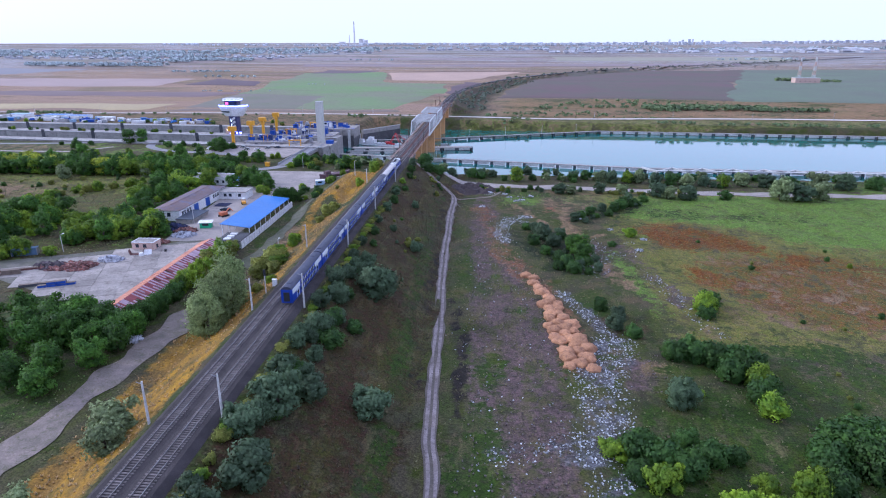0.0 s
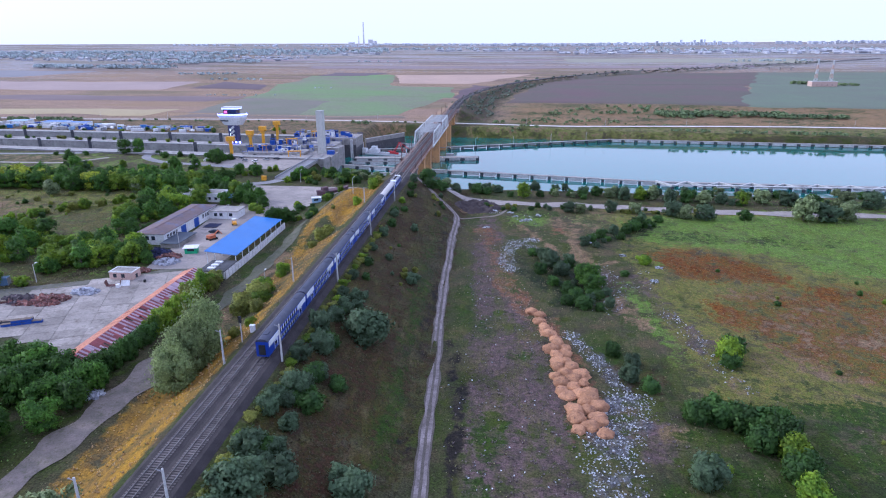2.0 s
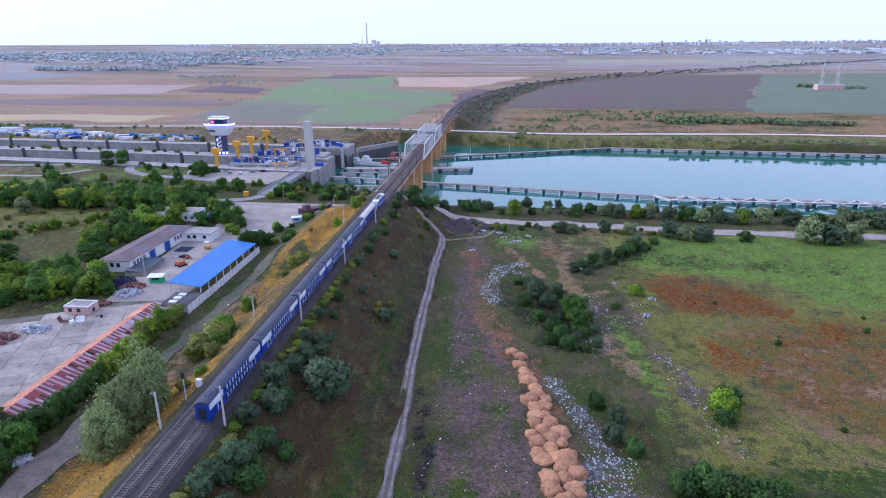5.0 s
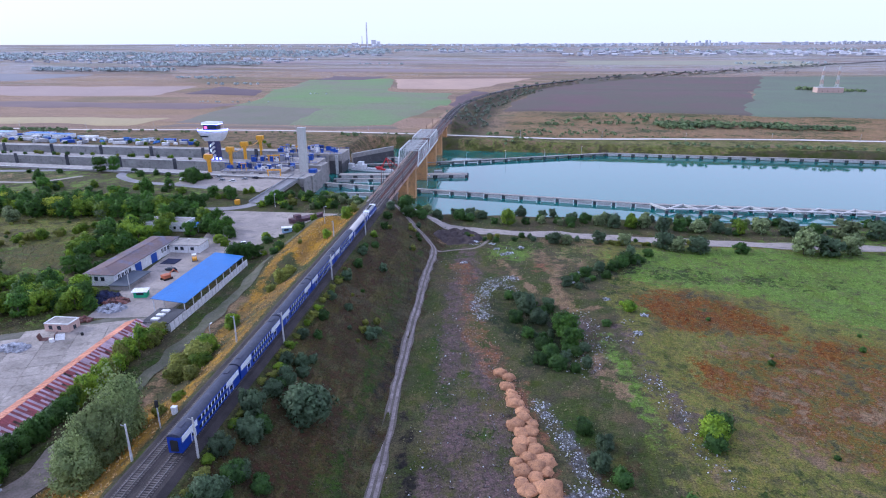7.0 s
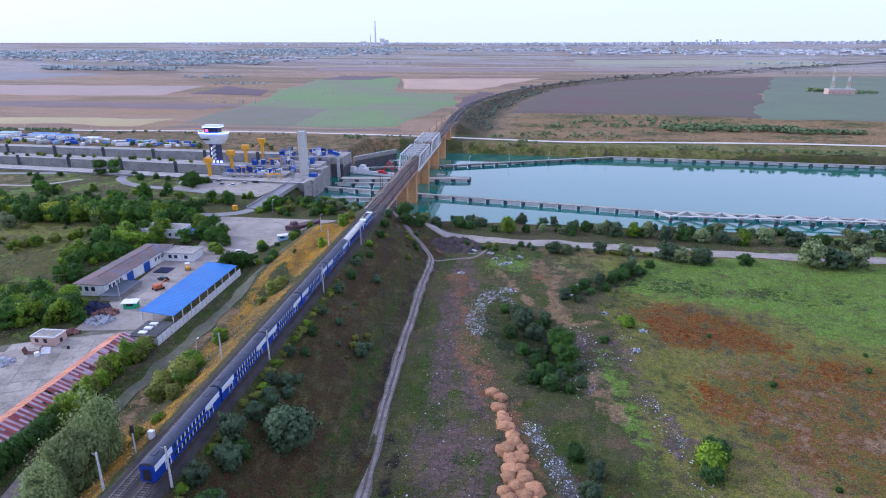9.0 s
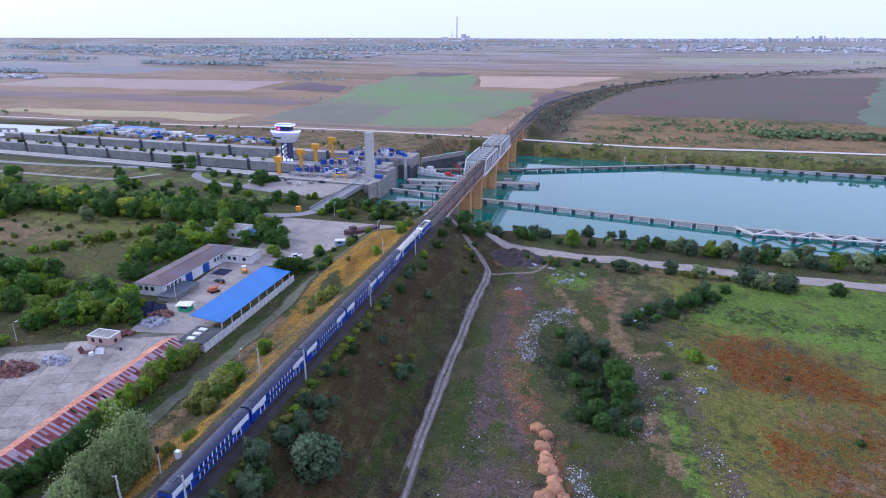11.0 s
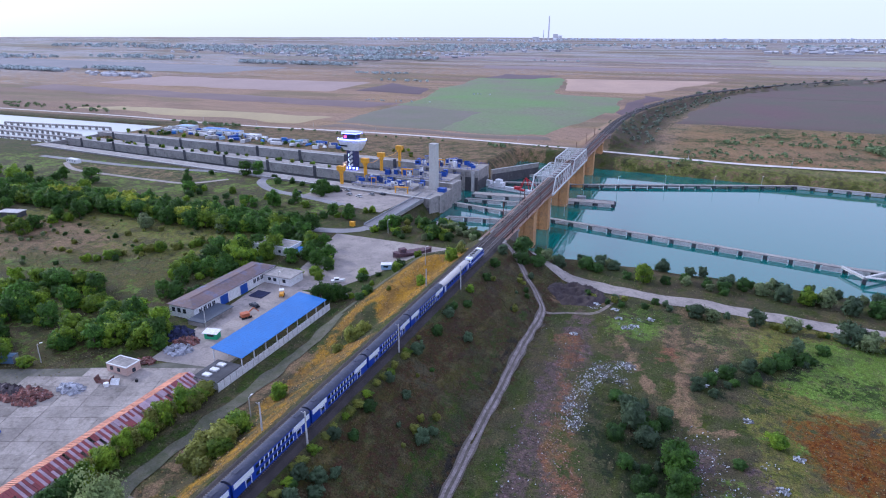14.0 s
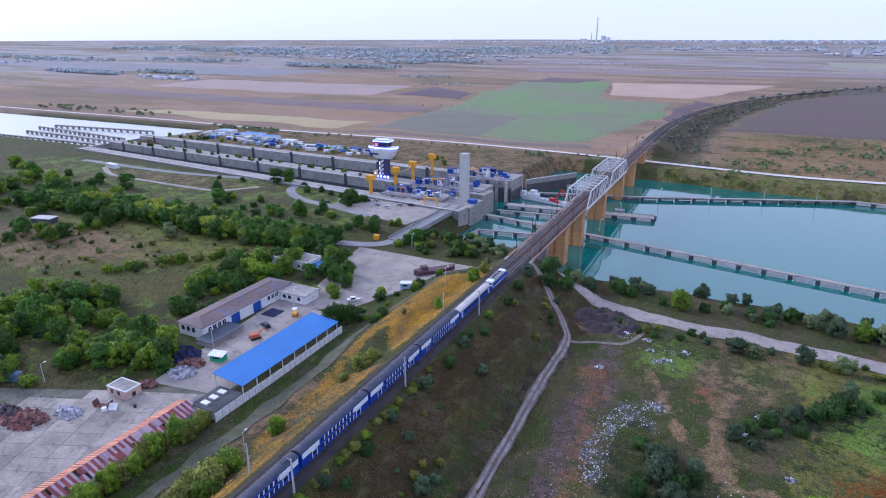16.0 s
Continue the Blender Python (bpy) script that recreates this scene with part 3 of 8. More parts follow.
    l.new(hs.outputs[0], bs.inputs["Base Color"])
    bp = n.new("ShaderNodeBump")
    bp.inputs["Strength"].default_value, bp.inputs["Distance"].default_value = 0.6, 0.5
    l.new(math_("ADD", fine, math_("MULTIPLY", tiny, 0.5)), bp.inputs["Height"])
    l.new(bp.outputs[0], bs.inputs["Normal"])
    return m


gx = spread(-4700, 4700, -260, 250, 2.5, 1.07)
gy = spread(-900, 4720, -210, 440, 2.5, 1.05)
GX, GY = np.meshgrid(gx, gy)
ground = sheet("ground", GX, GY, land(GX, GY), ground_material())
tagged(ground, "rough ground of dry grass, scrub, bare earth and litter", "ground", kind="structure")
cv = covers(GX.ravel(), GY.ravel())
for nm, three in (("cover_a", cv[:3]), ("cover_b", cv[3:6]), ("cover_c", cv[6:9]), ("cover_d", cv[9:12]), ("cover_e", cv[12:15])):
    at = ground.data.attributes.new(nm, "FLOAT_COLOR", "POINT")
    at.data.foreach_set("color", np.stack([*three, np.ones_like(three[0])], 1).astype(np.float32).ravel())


def strip(name, pts, width, material, label, category, lift=0.06, step=3.0, ragged=0.0, kind="structure", across=4, fn=None):
    """A ribbon along pts, laid over the ground."""
    P = [Vector((*p, 0)) for p in pts]
    line = []
    for k in range(len(P) - 1):
        p0, p1, p2, p3 = P[max(k - 1, 0)], P[k], P[k + 1], P[min(k + 2, len(P) - 1)]
        cnt = max(2, int((p2 - p1).length / step))
        for j in range(cnt):
            t = j / cnt
            line.append(0.5 * (2 * p1 + (p2 - p0) * t + (2 * p0 - 5 * p1 + 4 * p2 - p3) * t * t + (3 * p1 - p0 - 3 * p2 + p3) * t ** 3))
    line.append(P[-1])
    X, Y = [], []
    for k, p in enumerate(line):
        d = (line[min(k + 1, len(line) - 1)] - line[max(k - 1, 0)]).normalized()
        w0 = width / 2 * (1 + ragged * noise.noise((p.x * 0.13, p.y * 0.13, 1)))
        w1 = width / 2 * (1 + ragged * noise.noise((p.x * 0.13, p.y * 0.13, 9)))
        us = np.linspace(-w0, w1, across + 1)
        X.append([p.x + d.y * u for u in us])
        Y.append([p.y - d.x * u for u in us])
    X, Y = np.array(X), np.array(Y)
    Z = land(X, Y) if fn is None else fn(X, Y)
    ob = sheet(name, X, Y, Z + lift, material)
    return tagged(ob, label, category, kind=kind)


def patch(name, corners, material, label, category, lift=0.1, step=6.0, kind="structure"):
    """A four-cornered piece of land, laid over the ground."""
    a, b, c, d = (np.array(p, float) for p in corners)
    nu = int(max(np.linalg.norm(b - a), np.linalg.norm(c - d)) / step) + 2
    nv = int(max(np.linalg.norm(d - a), np.linalg.norm(c - b)) / step) + 2
    u, v = np.meshgrid(np.linspace(0, 1, nu), np.linspace(0, 1, nv))
    u, v = u[..., None], v[..., None]
    q = (1 - u) * (1 - v) * a + u * (1 - v) * b + u * v * c + (1 - u) * v * d
    z = land(q[..., 0], q[..., 1]) + lift
    if step > 10:
        z[0] -= 2.5
        z[-1] -= 2.5
        z[:, 0] -= 2.5
        z[:, -1] -= 2.5
    ob = sheet(name, q[..., 0], q[..., 1], z, material)
    return tagged(ob, label, category, kind=kind)

# ---------- water ----------
def water(name, x0, x1, y0, y1, z, label, material=water_mat):
    X, Y = np.meshgrid(np.linspace(x0, x1, 40), np.linspace(y0, y1, 20))
    return tagged(sheet(name, X, Y, X * 0 + z, material), label, "water", kind="structure")


water("water", -474, 1400, 150, 400, WATER_Z, "calm green-blue canal water below the bridge")
water("upper_water", -1500, -472, 240, 420, UP_WATER_Z, "upper canal water above the lock, sky glare painted into its colour", glare_water)

# ---------- railway ----------
RAIL_Z = 15.2
GAUGE = 1.435


def track_line(s0, s1, step, off):
    out = []
    s = s0
    while s <= s1:
        x, y, a = track_point(s)
        out.append((x + off * math.cos(a), y - off * math.sin(a), a))
        s += step
    return out


def railway_track(off, s0, s1):
    th = thing("railway_track", "double-rail railway track on grey ballast with concrete sleepers", "railway track", group="railway tracks", kind="structure")
    for side in (-1, 1):
        bm = bmesh.new()
        pts = track_line(s0, s1, 5.0, off + side * GAUGE / 2)
        prev = None
        for x, y, a in pts:
            z = RAIL_Z + max(0, lz(x, y) - 14.6) * (s1 > 900)
            ring = [bm.verts.new((x + dx * math.cos(a), y - dx * math.sin(a), z + dz)) for dx, dz in ((-0.07, -0.17), (0.07, -0.17), (0.05, 0), (-0.05, 0))]
            if prev:
                for k in range(4):
                    bm.faces.new((prev[k], prev[(k + 1) % 4], ring[(k + 1) % 4], ring[k]))
            prev = ring
        part("rail", bm, rail_mat, th)
    bm = bmesh.new()
    for x, y, a in track_line(s0, min(s1, 450), 0.62, off):
        box(bm, -1.25, 1.25, -0.13, 0.13, RAIL_Z - 0.36, RAIL_Z - 0.16, Matrix.Translation((x, y, 0)))
    ob = part("sleepers", bm, sleeper_mat, th)
    tagged(ob, kind="stuff")
    return th


def ballast_bed(s0, s1, step=6.0):
    bm = bmesh.new()
    prev = None
    for x, y, a in track_line(s0, s1, step, 0):
        z0 = max(lz(x, y), 14.4) - 14.4
        ring = [bm.verts.new((x + dx * math.cos(a), y - dx * math.sin(a), z0 + z)) for dx, z in ((-5.6, 14.2), (-4.3, 14.93), (-0.9, 14.93), (0, 14.8), (0.9, 14.93), (4.3, 14.93), (5.7, 14.2))]
        if prev:
            for k in range(len(ring) - 1):
                bm.faces.new((prev[k], prev[k + 1], ring[k + 1], ring[k]))
        prev = ring
    return tagged(part("ballast_bed", bm, ballast), "dark grey stone ballast under the double track", "ballast", kind="structure")


ballast_bed(-420, 121)
ballast_bed(446, 2600, 12)
OFF = 2.15
for off in (-OFF, OFF):
    railway_track(off, -420, 450)
    railway_track(off, 450, 2600)


# ---------- train ----------
def side_plate(bm, sx, y0, y1, z0, z1, out=0.02, lean=0.0):
    """A plate just proud of a coach's side, sx = -1 or 1."""
    x = 1.40
    v = [bm.verts.new(p) for p in ((sx * (x - 0.05), y0, z0), (sx * (x + out), y0, z0), (sx * (x + out), y1, z0), (sx * (x - 0.05), y1, z0),
                                   (sx * (x - 0.05), y0 + lean, z1), (sx * (x + out), y0 + lean, z1), (sx * (x + out), y1 + lean, z1), (sx * (x - 0.05), y1 + lean, z1))]
    for f in ((3, 2, 1, 0), (4, 5, 6, 7), (0, 1, 5, 4), (1, 2, 6, 5), (2, 3, 7, 6), (3, 0, 4, 7)):
        bm.faces.new([v[i] for i in f])


def bogie(parent, y):
    b = part("bogie", boxes((-1.1, 1.1, y - 1.7, y + 1.7, 0.45, 0.8)), black_part, parent)
    for dy in (-1.25, 1.25):
        for sx in (-1, 1):
            bm = bmesh.new()
            tube(bm, (sx * 0.68, y + dy, 0.46), (sx * 0.82, y + dy, 0.46), 0.46, n=12)
            part("wheel", bm, black_part, b)


def double_deck_coach():
    th = thing("double_deck_coach", "dark blue double-deck railway coach with white end panels", "railway coach", group="coaches of the train")
    L = 26.4
    bm = bmesh.new()
    extrude_y(bm, [(-1.38, 0.4), (1.38, 0.4), (1.40, 3.8), (1.36, 3.88), (-1.36, 3.88), (-1.40, 3.8)], 0.12, L - 0.12)
    part("body", bm, train_blue, th)
    bm = bmesh.new()
    extrude_y(bm, [(-1.36, 3.87), (1.36, 3.87), (1.16, 4.2), (0.75, 4.45), (0.3, 4.56), (-0.3, 4.56), (-0.75, 4.45), (-1.16, 4.2)], 0.1, L - 0.1)
    for y in (3.2, L - 3.2):
        box(bm, -0.5, 0.5, y - 0.8, y + 0.8, 4.5, 4.68)
    part("roof", bm, train_roof, th, "dark grey-blue curved roof")
    for y in (0.0, L - 0.12):
        part("gangway", boxes((-0.7, 0.7, y - 0.14, y + 0.26, 0.9, 3.2)), black_part, th)
    for sx in (-1, 1):
        for y0, y1 in ((0.5, 6.4), (L - 6.4, L - 0.5)):
            bm = bmesh.new()
            side_plate(bm, sx, y0, y1, 2.5, 3.8, 0.025)
            part("white_panel", bm, train_white, th, "white end panel")
            ym = (y0 + y1) / 2 + (1.2 if y0 < 5 else -1.2)
            bm = bmesh.new()
            side_plate(bm, sx, ym - 0.95, ym - 0.75, 0.5, 2.3, 0.03)
            side_plate(bm, sx, ym + 0.75, ym + 0.95, 0.5, 2.3, 0.03)
            side_plate(bm, sx, ym - 0.95, ym + 0.95, 2.2, 2.36, 0.03)
            d = part("door", bm, train_white, th, "white-framed entrance door")
            bm = bmesh.new()
            side_plate(bm, sx, ym - 0.6, ym + 0.6, 1.3, 2.0, 0.03)
            part("door_window", bm, dark_glass, d)
        for k in range(9):
            y = 7.0 + k * 1.42
            for z0, z1 in ((2.75, 3.5), (1.0, 1.8)):
                bm = bmesh.new()
                side_plate(bm, sx, y, y + 1.02, z0, z1, 0.03)
                w = part("window", bm, dark_glass, th)
                bm = bmesh.new()
                side_plate(bm, sx, y + 1.03, y + (1.40 if z0 > 2 else 1.28), z0 - 0.1, z1 + 0.14, 0.035, 0.2)
                part("pillar_stripe", bm, train_white, w)
    bogie(th, 3.2)
    bogie(th, L - 3.2)
    return th


def flat_coach():
    th = thing("single_deck_coach", "blue single-deck coach with pale grey roof behind the locomotive", "railway coach", group="coaches of the train")
    L = 26.0
    bm = bmesh.new()
    extrude_y(bm, [(-1.4, 0.9), (1.4, 0.9), (1.42, 2.2), (1.38, 3.3), (-1.38, 3.3), (-1.42, 2.2)], 0.12, L - 0.12)
    part("body", bm, train_blue, th)
    bm = bmesh.new()
    extrude_y(bm, [(-1.4, 3.28), (1.4, 3.28), (1.2, 3.72), (0.8, 3.95), (0.3, 4.05), (-0.3, 4.05), (-0.8, 3.95), (-1.2, 3.72)], 0.1, L - 0.1)
    part("roof", bm, grey_roof, th, "pale grey curved roof")
    for y in (0.0, L - 0.12):
        part("gangway", boxes((-0.7, 0.7, y - 0.14, y + 0.26, 1.1, 3.2)), black_part, th)
    for sx in (-1, 1):
        for k in range(10):
            bm = bmesh.new()
            side_plate(bm, sx, 3.4 + k * 1.95, 4.7 + k * 1.95, 2.0, 2.9, 0.04)
            part("window", bm, dark_glass, th)
        for y in (1.2, L - 2.1):
            bm = bmesh.new()
            side_plate(bm, sx, y, y + 0.9, 1.0, 3.0, 0.04)
            part("door", bm, train_white, th)
    bogie(th, 3.2)
    bogie(th, L - 3.2)
    return th


def locomotive():
    th = thing("diesel_locomotive", "blue and white diesel locomotive at the head of the train", "locomotive")
    L = 17.0
    bm = bmesh.new()
    for y0, y1 in ((0.3, 1.5), (L - 1.5, L - 0.3)):
        box(bm, -1.45, 1.45, y0, y1, 0.9, 2.4)
    box(bm, -1.48, 1.48, 1.4, L - 1.4, 0.9, 3.3)
    part("body", bm, train_blue, th)
    bm = bmesh.new()
    extrude_y(bm, [(-1.45, 3.3), (1.45, 3.3), (1.2, 3.8), (0.6, 4.1), (-0.6, 4.1), (-1.2, 3.8)], 3.8, L - 3.8)
    part("roof", bm, grey_steel, th, "grey engine-room roof")
    for y0, y1 in ((0.9, 3.8), (L - 3.8, L - 0.9)):
        bm = bmesh.new()
        slant = 0.7 if y0 < 5 else -0.7
        a, b = (y0 + slant, y1) if slant > 0 else (y0, y1 + slant)
        v = [bm.verts.new(p) for p in ((-1.46, y0, 2.3), (1.46, y0, 2.3), (1.46, y1, 2.3), (-1.46, y1, 2.3), (-1.2, a, 3.95), (1.2, a, 3.95), (1.2, b, 3.95), (-1.2, b, 3.95))]
        for f in ((3, 2, 1, 0), (4, 5, 6, 7), (0, 1, 5, 4), (1, 2, 6, 5), (2, 3, 7, 6), (3, 0, 4, 7)):
            bm.faces.new([v[i] for i in f])
        c = part("cab", bm, train_white, th, "white driver's cab")
        ym = (a + b) / 2
        part("cab_window", boxes((-1.49, -1.40, ym - 0.5, ym + 0.5, 2.7, 3.3)), dark_glass, c)
        part("cab_window", boxes((1.40, 1.49, ym - 0.5, ym + 0.5, 2.7, 3.3)), dark_glass, c)
        ye = y0 + 0.28 if slant > 0 else y1 - 0.28
        part("windscreen", boxes((-1.1, 1.1, ye - 0.12, ye + 0.12, 2.75, 3.4)), dark_glass, c)
    for k in range(4):
        bm = bmesh.new()
        tube(bm, (0, 5.4 + k * 2.0, 4.0), (0, 5.4 + k * 2.0, 4.3), 0.6, 0.6, 12)
        part("roof_fan", bm, black_part, th)
    for y in (0.15, L - 0.15):
        for sx in (-0.85, 0.85):
            bm = bmesh.new()
            tube(bm, (sx, y - 0.2, 1.05), (sx, y + 0.2, 1.05), 0.22, n=10)
            part("buffer", bm, black_part, th)
    for sx in (-1, 1):
        part("white_stripe", boxes((sx * 1.5 - 0.02, sx * 1.5 + 0.02, 1.5, L - 1.5, 1.5, 1.8)), train_white, th)
    bogie(th, 3.6)
    bogie(th, L - 3.6)
    return th


TRAIN_X, TRAIN_TAIL = TRACK_X + OFF, -84.0
c0 = double_deck_coach()
c0.matrix_basis = pose(TRAIN_X, TRAIN_TAIL, RAIL_Z)
for k in range(1, 5):
    copy_thing(c0, pose(TRAIN_X, TRAIN_TAIL + 26.8 * k, RAIL_Z))
flat_coach().matrix_basis = pose(TRAIN_X, TRAIN_TAIL + 26.8 * 5, RAIL_Z)
locomotive().matrix_basis = pose(TRAIN_X, TRAIN_TAIL + 26.8 * 5 + 26.5, RAIL_Z)


# ---------- railway bridge ----------
deck_board = mat("deck_board", (0.27, 0.185, 0.15), (0.19, 0.13, 0.11), 0.6, 0.85, 0, 0.1, 6)
BX0, BX1 = TRACK_X - 5.9, TRACK_X + 6.1
bridge = thing("railway_bridge", "long railway bridge with rust-brown deck girders on ochre concrete piers", "bridge", kind="structure")
for off in (-OFF, OFF):
    x = TRACK_X + off
    for sx in (-1.1, 1.1):
        part("deck_girder", boxes((x + sx - 0.2, x + sx + 0.2, 118, 448, RAIL_Z - 2.2, RAIL_Z - 0.4)), rusty, bridge)
    part("deck_plate", boxes((x - 1.9, x + 1.9, 118, 448, RAIL_Z - 0.55, RAIL_Z - 0.38)), rusty, bridge)
for x in (BX0, BX1 - 1.2):
    part("walkway", boxes((x, x + 1.2, 118, 448, RAIL_Z - 0.5, RAIL_Z - 0.34)), deck_board, bridge, "brown plank walkway")
for x in (BX0 + 0.05, BX1 - 0.1):
    bm = bmesh.new()
    for z in (0.25, 0.75):
        box(bm, x - 0.03, x + 0.03, 118, 448, RAIL_Z + z - 0.03, RAIL_Z + z + 0.03)
    for k in range(133):
        y = 118 + 2.5 * k
        box(bm, x - 0.04, x + 0.04, y - 0.04, y + 0.04, RAIL_Z - 0.4, RAIL_Z + 0.78)
    part("handrail", bm, rusty, bridge, "rust-brown steel handrail")


def pier(y, z0, depth=6.6, w0=-4.4, w1=5.4, material=ochre_concrete):
    """Two stout columns under one cap."""
    p = part("pier", boxes((w0, -0.35, y - depth / 2, y + depth / 2, z0, RAIL_Z - 3.2), (0.9, w1, y - depth / 2, y + depth / 2, z0, RAIL_Z - 3.2), (-0.5, 1.05, y - depth / 2 + 0.7, y + depth / 2 - 0.7, z0, RAIL_Z - 3.2)), material, bridge, "ochre concrete bridge pier")
    part("pier_cap", boxes((w0 - 0.5, w1 + 0.5, y - depth / 2 - 0.4, y + depth / 2 + 0.4, RAIL_Z - 3.2, RAIL_Z - 2.2)), material, p)


for y, z0 in ((174, -11), (207, -11), (262, -11), (319, -11), (364, -11), (408, 0)):
    pier(y, z0)
pier(140, -2, 2.2, material=concrete)
part("abutment", boxes((-5.5, 6.5, 114, 120.5, 6, RAIL_Z - 0.6)), concrete, bridge)
part("abutment", boxes((-5.5, 6.5, 445, 452, 6, RAIL_Z - 0.6)), concrete, bridge)


def truss_span(y0, y1, top):
    sp = thing("truss_span", "pale grey steel through-truss span over both tracks", "bridge truss", group="truss spans")
    xs = (BX0 - 0.35, BX1 + 0.35)
    n = 8
    dy = (y1 - y0) / n
    zb, zt = RAIL_Z - 0.8, RAIL_Z + top
    for x in xs:
        part("bottom_chord", boxes((x - 0.3, x + 0.3, y0, y1, zb - 0.45, zb + 0.45)), white_steel, sp)
        part("top_chord", boxes((x - 0.3, x + 0.3, y0 + dy, y1 - dy, zt - 0.35, zt + 0.35)), white_steel, sp)
        for a, b in ((y0, y0 + dy), (y1, y1 - dy)):
            bm = bmesh.new()
            beam(bm, (x, a, zb), (x, b, zt), 0.55)
            part("end_post", bm, white_steel, sp)
        for k in range(1, n):
            bm = bmesh.new()
            beam(bm, (x, y0 + k * dy, zb), (x, y0 + k * dy, zt), 0.26)
            part("vertical", bm, white_steel, sp)
        for k in range(1, n - 1):
            bm = bmesh.new()
            a, b = (zt, zb) if k < n / 2 else (zb, zt)
            beam(bm, (x, y0 + k * dy, a), (x, y0 + (k + 1) * dy, b), 0.32)
            part("diagonal", bm, white_steel, sp)
    for k in range(1, n):
        part("cross_beam", boxes((xs[0], xs[1], y0 + k * dy - 0.16, y0 + k * dy + 0.16, zt - 0.25, zt + 0.25)), white_steel, sp)
        if k < n - 1:
            for a, b in ((xs[0], xs[1]), (xs[1], xs[0])):
                bm = bmesh.new()
                beam(bm, (a, y0 + k * dy, zt), (b, y0 + (k + 1) * dy, zt), 0.2)
                part("wind_brace", bm, white_steel, sp)
    return sp


for y in range(128, 206, 26):
    for x in (BX0 + 0.5, BX1 - 0.5):
        po = thing("bridge_pole", "slim dark steel pole at the bridge edge", "pole", pose(x, y, RAIL_Z - 0.4), group="bridge poles")
        bm = bmesh.new()
        tube(bm, (0, 0, 0), (0, 0, 7.2), 0.16, 0.11, 6)
        part("pole", bm, black_part, po)
        bm = bmesh.new()
        beam(bm, (0, 0, 6.6), (2.4 if x < 0 else -2.4, 0, 7.0), 0.1)
        part("arm", bm, black_part, po)
truss_span(205.5, 261.5, 8.2)
truss_span(262.5, 319.0, 8.2)


# ---------- trackside posts ----------
def line_post(x, y, hgt, lamp=True):
    z = lz(x, y) - 0.3
    p = thing("trackside_post", "slim grey concrete trackside post", "post", pose(x, y, z), group="trackside posts")
    bm = bmesh.new()
    tube(bm, (0, 0, 0), (0, 0, hgt), 0.26, 0.16, 8)
    part("pole", bm, pale_concrete, p)
    bm = bmesh.new()
    beam(bm, (0, 0, hgt - 0.5), (-1.0, 0, hgt - 0.2), 0.12)
    part("arm", bm, grey_steel, p)
    return p


for y in (-178, -130, -83, -36, 10, 60):
    line_post(TRACK_X + 6.0, y, 9.0)
for x, y, hgt in ((-5.6, -132, 8.5), (-5.8, -85, 8.5), (-7.6, -34, 8.0), (-7, 60, 7)):
    line_post(x, y, hgt)
for y in (150, 190, 340, 384, 425):
    p = thing("bridge_mast", "dark steel mast standing on the bridge deck edge", "mast", pose(BX0 + 0.3, y, RAIL_Z - 0.5), group="bridge masts")
    bm = bmesh.new()
    beam(bm, (0, 0, 0), (0, 0, 8.5), 0.35)
    part("pole", bm, rusty, p)
sig = thing("signal_post", "grey railway signal post with a dark lamp head", "railway signal", pose(-6.4, -74, lz(-6.4, -74) - 0.2))
bm = bmesh.new()
tube(bm, (0, 0, 0), (0, 0, 6.5), 0.16, 0.13, 8)
part("pole", bm, pale_concrete, sig)
part("lamp_head", boxes((-0.3, 0.3, -0.2, 0.2, 5.2, 6.8)), black_part, sig)
cab = thing("relay_cabinet", "small white metal relay cabinet beside the track", "cabinet", pose(-5.6, -69.5, lz(-5.6, -69.5) - 0.1))
part("body", boxes((-0.55, 0.55, -0.4, 0.4, 0, 1.8)), white_paint, cab)
part("lid", boxes((-0.62, 0.62, -0.47, 0.47, 1.8, 1.9)), white_paint, cab)

# ---------- roads and paving ----------
TRK = [(46, -330), (43, -150), (40, -111), (37.5, -60), (36, -37), (34.5, 0), (33, 54), (33, 76), (29, 86), (22, 96), (12, 110), (2, 118.5)]
strip("dirt_track", TRK, 3.0, mat("track_verge", (0.10, 0.088, 0.075), (0.15, 0.125, 0.11), 0.4, 0.95, 0, 0.3), "rutted dirt track through dry scrub", "dirt track", 0.13, 1.5, 0.5)
for off in (-0.72, 0.72):
    strip("wheel_rut", [(x + off, y) for x, y in TRK], 0.78, dirt, "pale wheel rut worn into the track", "wheel rut", 0.17, 1.2, 0.7, across=2)
lane_dirt = mat("lane_dirt", (0.24, 0.20, 0.185), (0.14, 0.125, 0.10), 0.35, 0.95, 0, 0.3, 10, (0.085, 0.09, 0.05))
strip("bank_road", [(-12, 140), (8, 132), (31, 118), (60, 111), (94, 109), (124, 108), (155, 107), (230, 105), (420, 103)], 9.0, dusty, "pale gravel road along the canal bank", "road", 0.16, 2.0, 0.25)
strip("bank_spur", [(33.5, 78), (41, 83), (51, 85), (55, 95), (57, 111)], 1.6, lane_dirt, "pale trodden spur road", "road", 0.13, 1.5, 0.5)
strip("yard_lane", [(-33, -330), (-33, -150), (-32.5, -112), (-30.5, -90), (-29, -70), (-28.5, -56)], 7.5, mat("lane_gravel", (0.25, 0.205, 0.185), (0.15, 0.13, 0.11), 0.3, 0.95, 0, 0.3, 9, (0.11, 0.105, 0.065)), "broad pale dirt lane below the embankment", "dirt track", 0.13, 1.5, 0.9, across=8)
old_lane = mat("old_lane", (0.125, 0.115, 0.09), (0.08, 0.085, 0.05), 0.3, 0.95, 0, 0.3, 9, (0.06, 0.075, 0.035))
